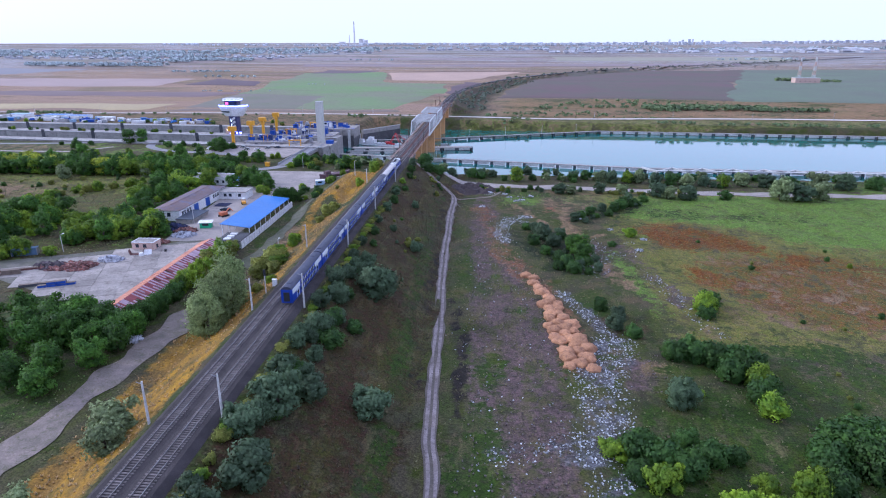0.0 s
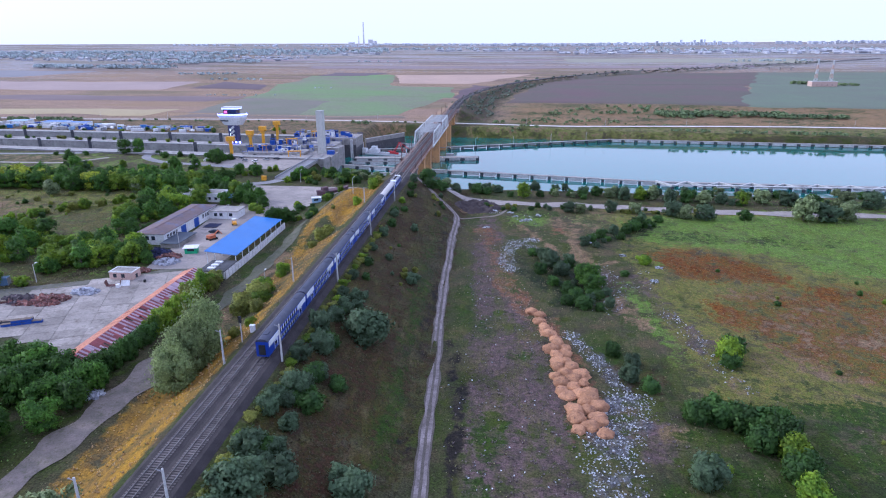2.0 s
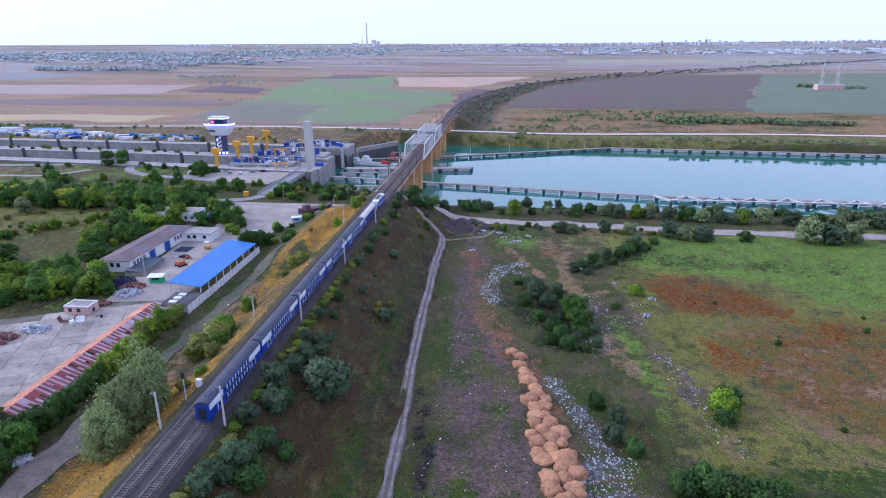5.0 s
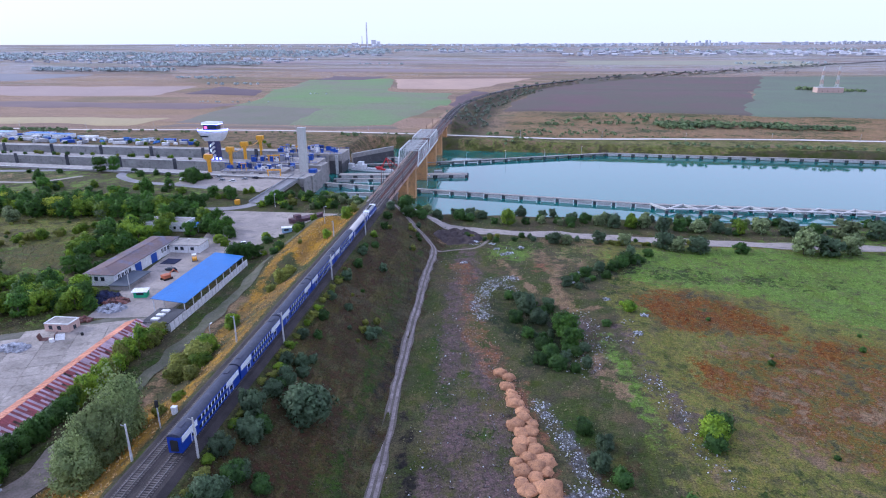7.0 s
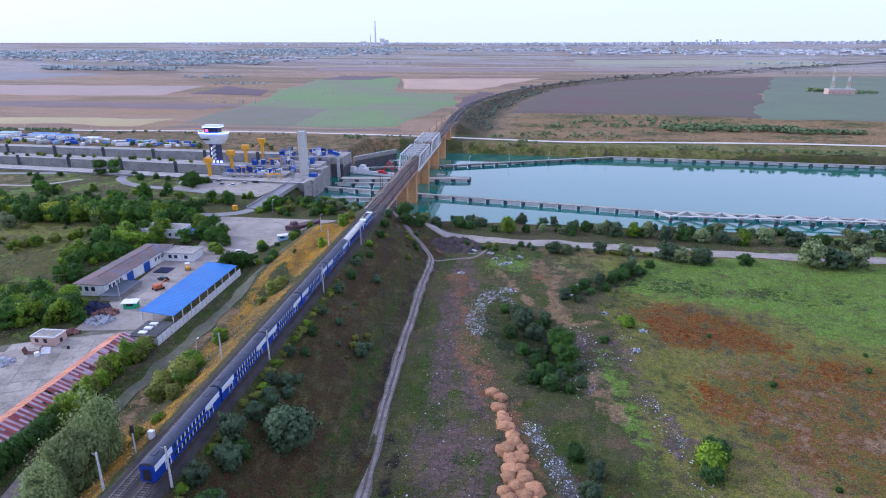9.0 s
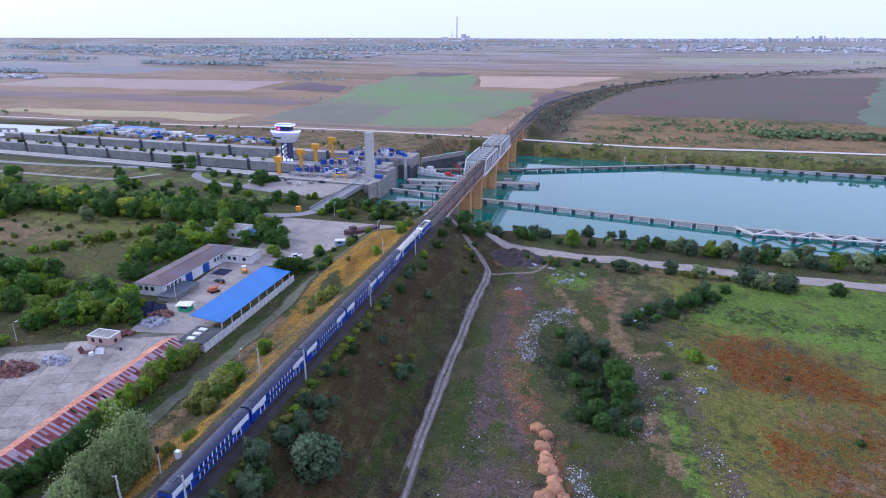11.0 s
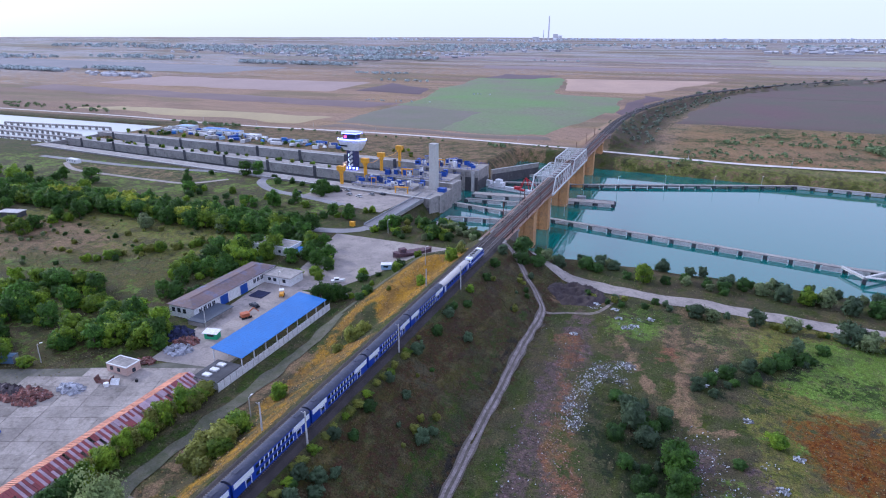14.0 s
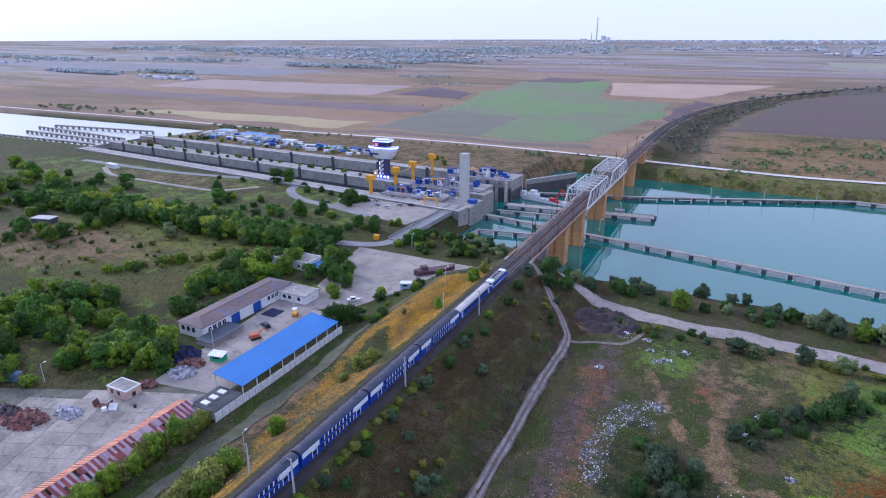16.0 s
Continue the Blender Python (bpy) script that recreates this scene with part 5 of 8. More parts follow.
def gate_head(x0, x1, y0, y1, top):
    th = thing("lock_gate_block", "massive concrete lock gate block with blue machinery", "lock gate", group="lock gate blocks")
    part("block", boxes((x0, x1, y0, y1, -12, top)), concrete, th)
    # Lower faces darkened for shade as well as wet.
    part("wet_face", boxes((x0 + 0.1, x1 - 0.1, y0 - 0.05, y0, -12, top - 5.2)), shaded_wet_concrete, th)
    part("wet_face", boxes((x1, x1 + 0.05, y0 + 0.1, y1 - 0.1, -12, top - 7.5)), shaded_wet_concrete, th)
    for k in range(7):
        x = x0 + (x1 - x0) * (k + 0.5) / 7
        # Every third one is dark, painting the voids between columns.
        part("buttress", boxes((x - 1.0, x + 1.0, y0 - 1.6, y0 - 0.05, -10, top - 0.8)), (pale_concrete, shaded_wet_concrete, concrete)[k % 3], th)
    for k in range(15):
        x, y = x0 + rnd.uniform(1, x1 - x0 - 5), y0 + rnd.uniform(0.8, y1 - y0 - 3)
        w, d, hh = rnd.uniform(1.2, 4.2), rnd.uniform(1.0, 2.6), rnd.uniform(1.0, 4.0)
        h_ = part("machine_housing", boxes((x, x + w, y, y + d, top, top + hh)), (blue_paint, blue_paint, deep_blue, grey_steel, white_paint)[k % 5], th)
        part("housing_cap", boxes((x + 0.2, x + w - 0.2, y + 0.2, y + d - 0.2, top + hh, top + hh + 0.25)), (white_paint, dark_concrete, blue_paint)[k % 3], h_)
    for k in range(4):
        x = x0 + (x1 - x0) * (k + 0.3) / 4
        p = part("lattice_frame", boxes((x, x + 0.25, y0 + 1, y0 + 1.25, top, top + 4.6), (x + 3.2, x + 3.45, y0 + 1, y0 + 1.25, top, top + 4.6), (x - 0.4, x + 3.9, y0 + 0.95, y0 + 1.3, top + 4.6, top + 5.0)), (blue_paint, yellow_paint, white_steel)[k % 3], th)
    # A flat dark sheet on the block top paints an open void's shade.
    part("inspection_pit", boxes((x0 + 4, x1 - 6, (y0 + y1) / 2 - 1.6, (y0 + y1) / 2 + 1.6, top + 0.004, top + 0.05)), shaded_wet_concrete, th)
    for yy in (y0 + 0.2, y1 - 0.3):
        bm = bmesh.new()
        for z in (0.55, 1.1):
            beam(bm, (x0, yy, top + z), (x1, yy, top + z), 0.1)
        for k in range(17):
            x = x0 + (x1 - x0) * k / 16
            beam(bm, (x, yy, top), (x, yy, top + 1.1), 0.1)
        part("railing", bm, blue_paint, th)
    return th


deep_blue = mat("deep_blue_paint", (0.02, 0.04, 0.17), (0.015, 0.03, 0.12), 0.5, 0.45)
gate_head(-128, -84, 212, 228, 8.0)
gate_head(-122, -70, 240, 262, 8.6)
gate_head(-112, -62, 276, 300, 9.0)

twr = thing("control_tower", "white boat-shaped control tower with blue lights on a dark shaft", "control tower")
tx, ty, tz = -151.0, 254.0, 8.0
bm = bmesh.new()
prism(bm, [(-3.2, -3.2), (3.2, -3.2), (3.2, 3.2), (-3.2, 3.2)], tz - 12, tz + 14, Matrix.Translation((tx, ty, 0)))
part("shaft", bm, mat("tower_shaft", (0.06, 0.06, 0.16), (0.04, 0.04, 0.1), 0.3, 0.6), twr)
bm = bmesh.new()
rings = []
for z, s in ((13.5, 0.62), (16, 0.8), (19, 0.96), (21.2, 1.0), (21.25, 0.95)):
    rings.append([bm.verts.new((tx + sx * s, ty + sy * s, tz + z)) for sx, sy in ((-11.5, 0), (-9, -4.6), (0, -6.0), (9, -4.6), (11.5, 0), (9, 4.6), (0, 6.0), (-9, 4.6))])
for a, b in zip(rings, rings[1:]):
    for k in range(8):
        bm.faces.new((a[k], a[(k + 1) % 8], b[(k + 1) % 8], b[k]))
bm.faces.new(rings[0][::-1])
bm.faces.new(rings[-1])
part("gallery", bm, white_paint, twr, "white flared gallery")
bm = bmesh.new()
rim = [(-11.6, 0), (-9.1, -4.8), (0, -6.2), (9.1, -4.8), (11.6, 0), (9.1, 4.8)]
for p, q in zip(rim, rim[1:]):
    beam(bm, (tx + p[0], ty + p[1], tz + 21.4), (tx + q[0], ty + q[1], tz + 21.4), 0.55, 0.7)
part("light_band", bm, lit_blue, twr, "glowing blue light band")
part("upper_deck", boxes((tx - 9.5, tx + 9.5, ty - 4.4, ty + 4.4, tz + 21.25, tz + 21.6)), white_paint, twr)
c = part("cabin", boxes((tx - 5.5, tx + 4.5, ty - 3.4, ty + 3.4, tz + 21.6, tz + 25.4)), dark_glass, twr)
part("cabin_roof", boxes((tx - 6.4, tx + 6.4, ty - 4, ty + 4, tz + 26.0, tz + 26.9)), white_paint, c)
part("roof_light", boxes((tx - 6.3, tx + 6.3, ty - 4.15, ty - 3.4, tz + 25.4, tz + 26.0), (tx + 5.6, tx + 6.3, ty - 3.4, ty + 3.8, tz + 25.4, tz + 26.0)), lit_blue, c, "glowing blue roof light")
part("cabin_light", boxes((tx - 4.8, tx - 2.4, ty - 3.55, ty - 3.42, tz + 22.4, tz + 24.2)), glow("red_cabin_lamp", (0.9, 0.12, 0.2), 1.2), c, "red glowing cabin window")
for k in range(4):
    bm = bmesh.new()
    beam(bm, (tx - 1.0, ty - 3.5, tz + 1.5 + 3 * k), (tx + 1.6, ty - 3.5, tz + 3.6 + 3 * k), 0.5, 1.5)
    part("stair_flight", bm, white_steel, twr, "pale lit stair flight")
for k in range(3):
    part("stair_light", boxes((tx - 1.8, tx - 1.4, ty - 3.45, ty - 3.25, tz + 2 + 3.6 * k, tz + 4 + 3.6 * k)), lit_white, twr)
for sx in (-4.2, -1.4, 1.6, 4.4):
    part("base_light", boxes((tx + sx, tx + sx + 1.4, ty - 4.0, ty - 3.4, tz + 0.1, tz + 1.6)), lit_blue, twr, "blue lamp at the tower foot")
part("porch", boxes((tx - 6.5, tx - 3.3, ty - 4.2, ty + 2, tz - 0.3, tz + 4.4)), pink_plaster, twr, "pink entrance block")
part("porch_lamp", boxes((tx - 5.4, tx - 4.2, ty - 4.35, ty - 4.22, tz + 2.6, tz + 3.6)), lit_warm, twr)
for z in (16.6,):
    for k in range(5):
        part("port_window", boxes((tx - 7.5 + k * 1.3, tx - 6.6 + k * 1.3, ty - 5.55 + 0.11 * -k, ty - 4.6, tz + z, tz + z + 0.9)), dark_glass, twr)

pyl = thing("gate_pylon", "tall plain pale concrete pylon on a concrete block", "pylon")
part("shaft", boxes((-76.8, -72.2, 222.5, 227.5, 6, 35.2)), mat("pylon_concrete", (0.52, 0.51, 0.48), (0.46, 0.45, 0.43), 0.06, 0.9, 0, 0.05, 30), pyl)
part("cap", boxes((-76.95, -72.05, 222.35, 227.65, 35.2, 35.5)), pale_concrete, pyl)
part("block", boxes((-84, -64, 210, 231, -12, 6.0)), concrete, pyl)
part("housing", boxes((-69.5, -64.6, 219, 223, 6, 8.4)), blue_paint, pyl, "blue winch housing")

rb = thing("road_bridge", "narrow grey road bridge to the lock island", "bridge", kind="structure")
part("deck", boxes((-77.5, -69.5, 138, 211, 4.6, 6.0)), concrete, rb)
part("roadway", boxes((-76.3, -70.7, 138, 211, 6.0, 6.06)), asphalt, rb)
for x in (-77.4, -69.8):
    part("parapet", boxes((x, x + 0.3, 138, 211, 6.0, 7.1)), grey_steel, rb)
for y in (150, 180):
    part("pier", boxes((-76, -71, y - 1, y + 1, -10, 4.6)), concrete, rb)


def hoist(x, y, z, hgt):
    th = thing("yellow_hoist", "tall yellow gate hoist with a broad head", "hoist", pose(x, y, z), group="yellow hoists")
    part("column", boxes((-0.9, 0.9, -0.8, 0.8, -4, hgt)), yellow_paint, th)
    part("head", boxes((-2.6, 2.6, -1.6, 1.6, hgt, hgt + 3.0)), yellow_paint, th)
    bm = bmesh.new()
    beam(bm, (-2.4, 0, hgt), (-0.8, 0, hgt - 2.5), 0.4)
    beam(bm, (2.4, 0, hgt), (0.8, 0, hgt - 2.5), 0.4)
    part("bracket", bm, yellow_paint, th)
    return th


for x, y, z in ((-136, 213, 6.6), (-132, 238, 7.6), (-131, 260, 7.8), (-130, 288, 8.4)):
    hoist(x, y, z, 9.0)


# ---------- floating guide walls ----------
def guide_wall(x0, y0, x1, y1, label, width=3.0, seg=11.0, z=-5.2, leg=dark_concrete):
    a, b = Vector((x0, y0, 0)), Vector((x1, y1, 0))
    ln = (b - a).length
    m = Matrix.Translation(a) @ Matrix.Rotation(math.atan2(y1 - y0, x1 - x0), 4, "Z")
    th = thing("guide_wall", label, "guide wall", group="guide walls")
    part("deck", boxes((0, ln, -width / 2, width / 2, z + 1.2, z + 1.7), m=m), concrete, th)
    n = max(2, int(ln / seg))
    for k in range(n + 1):
        x = ln * k / n
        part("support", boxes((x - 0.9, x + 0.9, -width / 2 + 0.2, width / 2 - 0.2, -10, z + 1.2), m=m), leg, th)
    for k in range(n):
        a_, b_x = ln * (k + 0.14) / n, ln * (k + 0.86) / n
        part("panel", boxes((a_, b_x, -width / 2 - 0.2, -width / 2 + 0.1, z - 0.5, z + 1.25), m=m), pale_concrete, th)
    return th


GW = "long grey concrete guide wall on piles in the canal"
guide_wall(-62, 233, 152, 193, GW)
guide_wall(152, 193, 420, 182, GW)
guide_wall(150, 372, 8, 318, GW)
guide_wall(8, 318, -60, 300, GW)
guide_wall(150, 372, 420, 350, GW)
guide_wall(-60, 262, 34, 272, "broad mooring jetty beside the bridge", 7.0)
guide_wall(-57.5, 178, -54.2, 200, GW, 2.0)
guide_wall(-55.2, 201.3, -22, 207, GW, 2.0)
guide_wall(-60, 246, -8, 252, GW, 2.4)
guide_wall(-72, 346, -20, 330, GW, 2.4)
for q in ((-508, 349, -655, 334), (-492, 301, -660, 318), (-488, 265, -640, 263), (-490, 284, -640, 292)):
    guide_wall(*q, "pale braced guide wall in the upper canal", 2.4, 9.0, 4.2, concrete)


# ---------- old boat on the forecourt ----------
bt = thing("old_boat", "rusty old barge hull lying on the forecourt", "boat", pose(-34.5, 106, lz(-34.5, 106), 0, 0, 46))
bm = bmesh.new()
rg = []
for x, w, zt in ((-9, 0.6, 2.6), (-7, 2.1, 2.2), (-2, 2.5, 1.9), (4, 2.4, 2.0), (8, 1.4, 2.4), (9.6, 0.15, 2.9)):
    rg.append([bm.verts.new(p) for p in ((x, -w, zt), (x, -w * 0.7, 0.2), (x, w * 0.7, 0.2), (x, w, zt))])
for a, b in zip(rg, rg[1:]):
    for k in range(3):
        bm.faces.new((a[k], a[k + 1], b[k + 1], b[k]))
    bm.faces.new((a[0], b[0], b[3], a[3]))
bm.faces.new(rg[0])
bm.faces.new(rg[-1][::-1])
part("hull", bm, hull_mat, bt)
part("wheelhouse", boxes((-6, -3, -1.3, 1.3, 1.9, 3.8)), hull_mat, bt)


# ---------- trees and shrubs ----------
def crown_mesh(name, seed, rx, rz, z0, clumps, leaves, size, material, flat=0.0):
    """Leaf sprays on many small clumps that fill an uneven crown; each leaf is shaded as part of its clump."""
    r = np.random.RandomState(seed)
    c = r.normal(size=(clumps, 3))
    c /= np.linalg.norm(c, axis=1)[:, None]
    az = np.arctan2(c[:, 1], c[:, 0])
    ph = r.uniform(0, math.tau, 3)
    lobe = 1 + 0.22 * np.sin(2 * az + ph[0]) + 0.16 * np.sin(3 * az + ph[1]) + 0.12 * np.sin(5 * az + ph[2])
    c *= r.uniform(0.25, 1.08, (clumps, 1)) ** 0.5 * lobe[:, None]
    c[:, 2] = np.where(c[:, 2] < -0.35, -0.6 * c[:, 2], c[:, 2])
    c *= (rx * 0.74, rx * 0.74, rz * 0.78)
    c[:, 2] += z0 + rz
    low = max(3, clumps // 3)
    a = np.arange(low) * math.tau / low + r.uniform(0, 0.9, low)
    skirt = np.stack([np.cos(a) * rx * 0.6, np.sin(a) * rx * 0.6, np.full(low, z0 + rz * 0.35)], 1) * r.uniform(0.6, 1.2, (low, 1))
    c = np.concatenate([c, skirt])
    cr = rx * r.uniform(0.17, 0.42, len(c))
    k = np.repeat(np.arange(len(c)), leaves)
    d = r.normal(size=(len(k), 3))
    d /= np.linalg.norm(d, axis=1)[:, None]
    d[:, 2] = np.where(d[:, 2] < -0.55, -d[:, 2], d[:, 2])
    reach = np.where(r.uniform(size=len(k)) < 0.2, r.uniform(1.0, 1.5, len(k)), r.uniform(0.55, 1.08, len(k)))
    p = c[k] + d * (cr[k] * reach)[:, None] * (1, 1, 1.0 - flat)
    p[:, 2] = np.maximum(p[:, 2], z0 * 0.4 + 0.1)
    face = d + r.normal(size=d.shape) * 0.35
    t = np.cross(face, r.normal(size=d.shape))
    t /= np.linalg.norm(t, axis=1)[:, None] + 1e-9
    b = np.cross(face, t)
    b /= np.linalg.norm(b, axis=1)[:, None] + 1e-9
    s = (size * r.uniform(0.7, 1.35, len(k)))[:, None]
    co = np.stack([p - t * s - b * s * 0.6, p + t * s - b * s * 0.5, p + b * s * 1.0], 1).reshape(-1, 3)
    me = bpy.data.meshes.new(name)
    out = p - (0, 0, z0 + rz * 0.5)
    out /= np.linalg.norm(out, axis=1)[:, None] + 1e-9
    nv = d * 0.75 + out * 0.45 + r.normal(size=d.shape) * 0.12
    nv /= np.linalg.norm(nv, axis=1)[:, None]
    turned = np.einsum("ij,ij->i", np.cross(co[1::3] - co[0::3], co[2::3] - co[0::3]), nv) < 0
    fa = np.arange(len(co)).reshape(-1, 3)
    fa[turned] = fa[turned][:, ::-1]
    me.from_pydata(co.tolist(), [], fa.tolist())
    me.polygons.foreach_set("use_smooth", np.ones(len(me.polygons), bool))
    me.normals_split_custom_set_from_vertices(np.repeat(nv, 3, 0).tolist())
    me.materials.append(material)
    return me


def trunk_mesh(seed, hgt, rad, limbs, spread_):
    r = random.Random(seed)
    bm = bmesh.new()
    p, q = Vector((0, 0, -0.4)), Vector((r.uniform(-0.2, 0.2), r.uniform(-0.2, 0.2), hgt * 0.45))
    tube(bm, p, q, rad, rad * 0.7, 6)
    tube(bm, q, (r.uniform(-0.4, 0.4), r.uniform(-0.4, 0.4), hgt * 0.85), rad * 0.68, rad * 0.25, 5)
    for k in range(limbs):
        a = k * math.tau / limbs + r.uniform(-0.4, 0.4)
        z = hgt * r.uniform(0.25, 0.5)
        tube(bm, (0, 0, z), (spread_ * math.cos(a), spread_ * math.sin(a), z + hgt * 0.3), rad * 0.45, rad * 0.12, 4)
    me = bpy.data.meshes.new("trunk")
    bm.to_mesh(me)
    bm.free()
    me.materials.append(bark)
    return me


KINDS = {
    "dark_tree": (leaf_wood, 3.2, 3.1, 0.5, 18, 60, 0.40, "dark green broadleaf tree with a dense uneven crown", "tree"),
    "green_shrub": (leaf_green, 2.3, 1.6, 0.15, 15, 60, 0.36, "bright green rounded shrub in rough grass", "shrub"),
    "dark_shrub": (leaf_dark, 2.3, 1.5, 0.1, 15, 60, 0.36, "dark green low spreading shrub", "shrub"),
    "silver_shrub": (leaf_bank, 2.2, 1.8, 0.2, 16, 66, 0.34, "silvery grey-green oleaster shrub", "shrub"),
    "oleaster_tree": (leaf_silver, 4.6, 4.2, 0.3, 34, 90, 0.36, "large pale silvery oleaster tree on the slope", "tree"),
    "sage_shrub": (leaf_sage, 2.2, 1.7, 0.2, 16, 64, 0.34, "dull grey-green oleaster shrub on the embankment", "shrub"),
    "olive_shrub": (leaf_olive, 2.2, 1.5, 0.15, 15, 64, 0.34, "olive-brown thorny shrub on a dry slope", "shrub"),
    "yellow_tree": (leaf_yellow, 3.2, 2.8, 0.4, 17, 62, 0.40, "yellowing broadleaf tree with a ragged crown", "tree"),
    "green_tree": (leaf_green, 3.2, 3.0, 0.4, 18, 60, 0.40, "fresh green broadleaf tree with an open crown", "tree"),
}
STOCK = {}


def plant(kind, x, y, s=1.0, sz=None, z=None):
    """Set one tree or shrub; alike ones share their meshes."""
    v = rnd.randrange(3) + (3 if y < 62 and x > -62 else 0)
    if (kind, v) not in STOCK:
        m, rx, rz, z0, cl, lv, size, label, cat = KINDS[kind]
        seed = 100 * len(STOCK) + v
        if v > 2:
            cl, lv, size = int(cl * 1.7), int(lv * 1.9), size * 0.52
        else:
            cl, lv, size = int(cl * 1.5), int(lv * 1.25), size * 0.62
        STOCK[kind, v] = (crown_mesh("crown", seed, rx, rz, z0, cl, lv, size, m), trunk_mesh(seed, z0 + rz * 1.6, 0.07 * rx, 4, rx * 0.5))
    crown, trunk = STOCK[kind, v]
    label, cat = KINDS[kind][7:]
    z = lz(x, y) if z is None else z
    sz = sz or s * rnd.uniform(0.85, 1.15)
    th = thing(kind, label, cat, pose(x, y, z - 0.1, 0, 0, rnd.uniform(0, 360)) @ Matrix.Diagonal((s, s * rnd.uniform(0.9, 1.1), sz, 1)), group=kind.replace("_", " ") + "s")
    for nm, me in (("trunk", trunk), ("crown", crown)):
        ob = new(nm, me)
        ob.parent = th
    return th


def thicket(count, x0, x1, y0, y1, mix, s0, s1, keep=None):
    n = 0
    for _ in range(count * 20):
        if n >= count:
            return
        x, y = rnd.uniform(x0, x1), rnd.uniform(y0, y1)
        if keep and not keep(x, y):
            continue
        plant(rnd.choice(mix), x, y, rnd.uniform(s0, s1))
        n += 1


# big oleasters and shrubs on the slope above the lane
for k, x, y, s, sz in (("oleaster_tree", -18.5, -69, 1.2, 1.75), ("oleaster_tree", -17, -77, 1.2, 1.55), ("oleaster_tree", -17, -86, 1.05, 1.25), ("oleaster_tree", -21, -65, 0.95, 1.3), ("oleaster_tree", -20, -81, 1.0, 1.25),
                       ("olive_shrub", -20, -42, 2.0, 1.9), ("olive_shrub", -18, -36, 2.1, 2.0), ("green_shrub", -19, -30, 1.7, 1.7), ("olive_shrub", -22, -37, 1.5, 1.5), ("olive_shrub", -14, -47, 1.2, 1.2), ("green_shrub", -16, -40, 1.3, 1.2),
                       ("green_shrub", -19, -13, 1.0, 1.4), ("olive_shrub", -15.5, 21, 1.4, 1.4), ("olive_shrub", -14.5, 26, 1.2, 1.2), ("olive_shrub", -17, 14, 0.9, 0.8),
                       ("green_shrub", -12, 66, 1.0, 1.2), ("green_shrub", -9.5, 92, 1.4, 1.6), ("olive_shrub", -8.5, 101, 1.2, 1.4), ("olive_shrub", -20, 55, 0.5, 0.5),
                       ("silver_shrub", -14, -128, 1.9, 1.6), ("silver_shrub", -12, -135, 1.6, 1.4), ("silver_shrub", -16, -150, 1.7, 1.5), ("olive_shrub", -13, -64, 0.8, 0.8), ("green_shrub", -10.5, -60, 0.7, 0.6)):
    plant(k, x, y, s, sz)
# right-hand slope
for k, x, y, s in (("sage_shrub", 12, -152, 1.7), ("sage_shrub", 15, -141, 1.9), ("sage_shrub", 10, -131, 1.5), ("sage_shrub", 13.5, -122, 2.0), ("sage_shrub", 11, -112, 1.4), ("sage_shrub", 17, -115, 1.5),
                   ("sage_shrub", 10, -100, 1.2)):
    plant(k, x, y, s)
for k, x, y, s in (("sage_shrub", 12, -91, 1.4), ("sage_shrub", 9.5, -80, 1.1), ("sage_shrub", 13, -73, 1.3), ("sage_shrub", 10, -66, 1.4), ("sage_shrub", 11.5, -57, 1.2),
                   ("dark_shrub", 16, -94, 1.3), ("dark_shrub", 19, -84, 1.0), 
                   ("sage_shrub", 10, -44, 0.9), ("sage_shrub", 9.5, -30, 0.8), ("dark_shrub", 11, -16, 0.9), ("sage_shrub", 10, -3, 0.8), ("sage_shrub", 10.5, 14, 0.9), ("dark_shrub", 11, 28, 0.9),
                   ("sage_shrub", 10, 40, 0.9), ("dark_shrub", 12, 52, 0.8), ("green_shrub", 9.5, 62, 0.8), ("dark_shrub", 11, 76, 0.9), ("dark_shrub", 10, 90, 1.0), ("sage_shrub", 9, 104, 1.1)):
    plant(k, x, y, s)
for y in range(-168, 24, 4):
    plant("olive_shrub" if y % 3 else "green_shrub", 8.4 + rnd.uniform(-0.6, 0.8), y + rnd.uniform(-1.5, 1.5), rnd.uniform(0.4, 0.75), rnd.uniform(0.35, 0.6))
thicket(46, 8, 15, -170, -42, ("sage_shrub", "sage_shrub", "dark_shrub"), 0.5, 1.2)
for x, y, s, sz in ((20, -60, 2.6, 2.3), (18.5, -57, 1.8, 1.7), (28, -112, 1.9, 1.5), (25, -15, 1.1, 1.0), (19, 34, 0.9, 0.8)):
    plant("sage_shrub", x, y, s, sz)
thicket(26, 8, 26, -42, 100, ("sage_shrub", "dark_shrub", "olive_shrub"), 0.3, 0.7)
# yard hedge and trees by the ruined shed
for y in range(-84, -16, 3):
    plant(("olive_shrub", "green_shrub")[y % 2] if y > -60 else "dark_shrub", -39.6 + rnd.uniform(-0.8, 1.2), y + rnd.uniform(-1, 1), rnd.uniform(0.95, 1.4), rnd.uniform(1.2, 1.9))
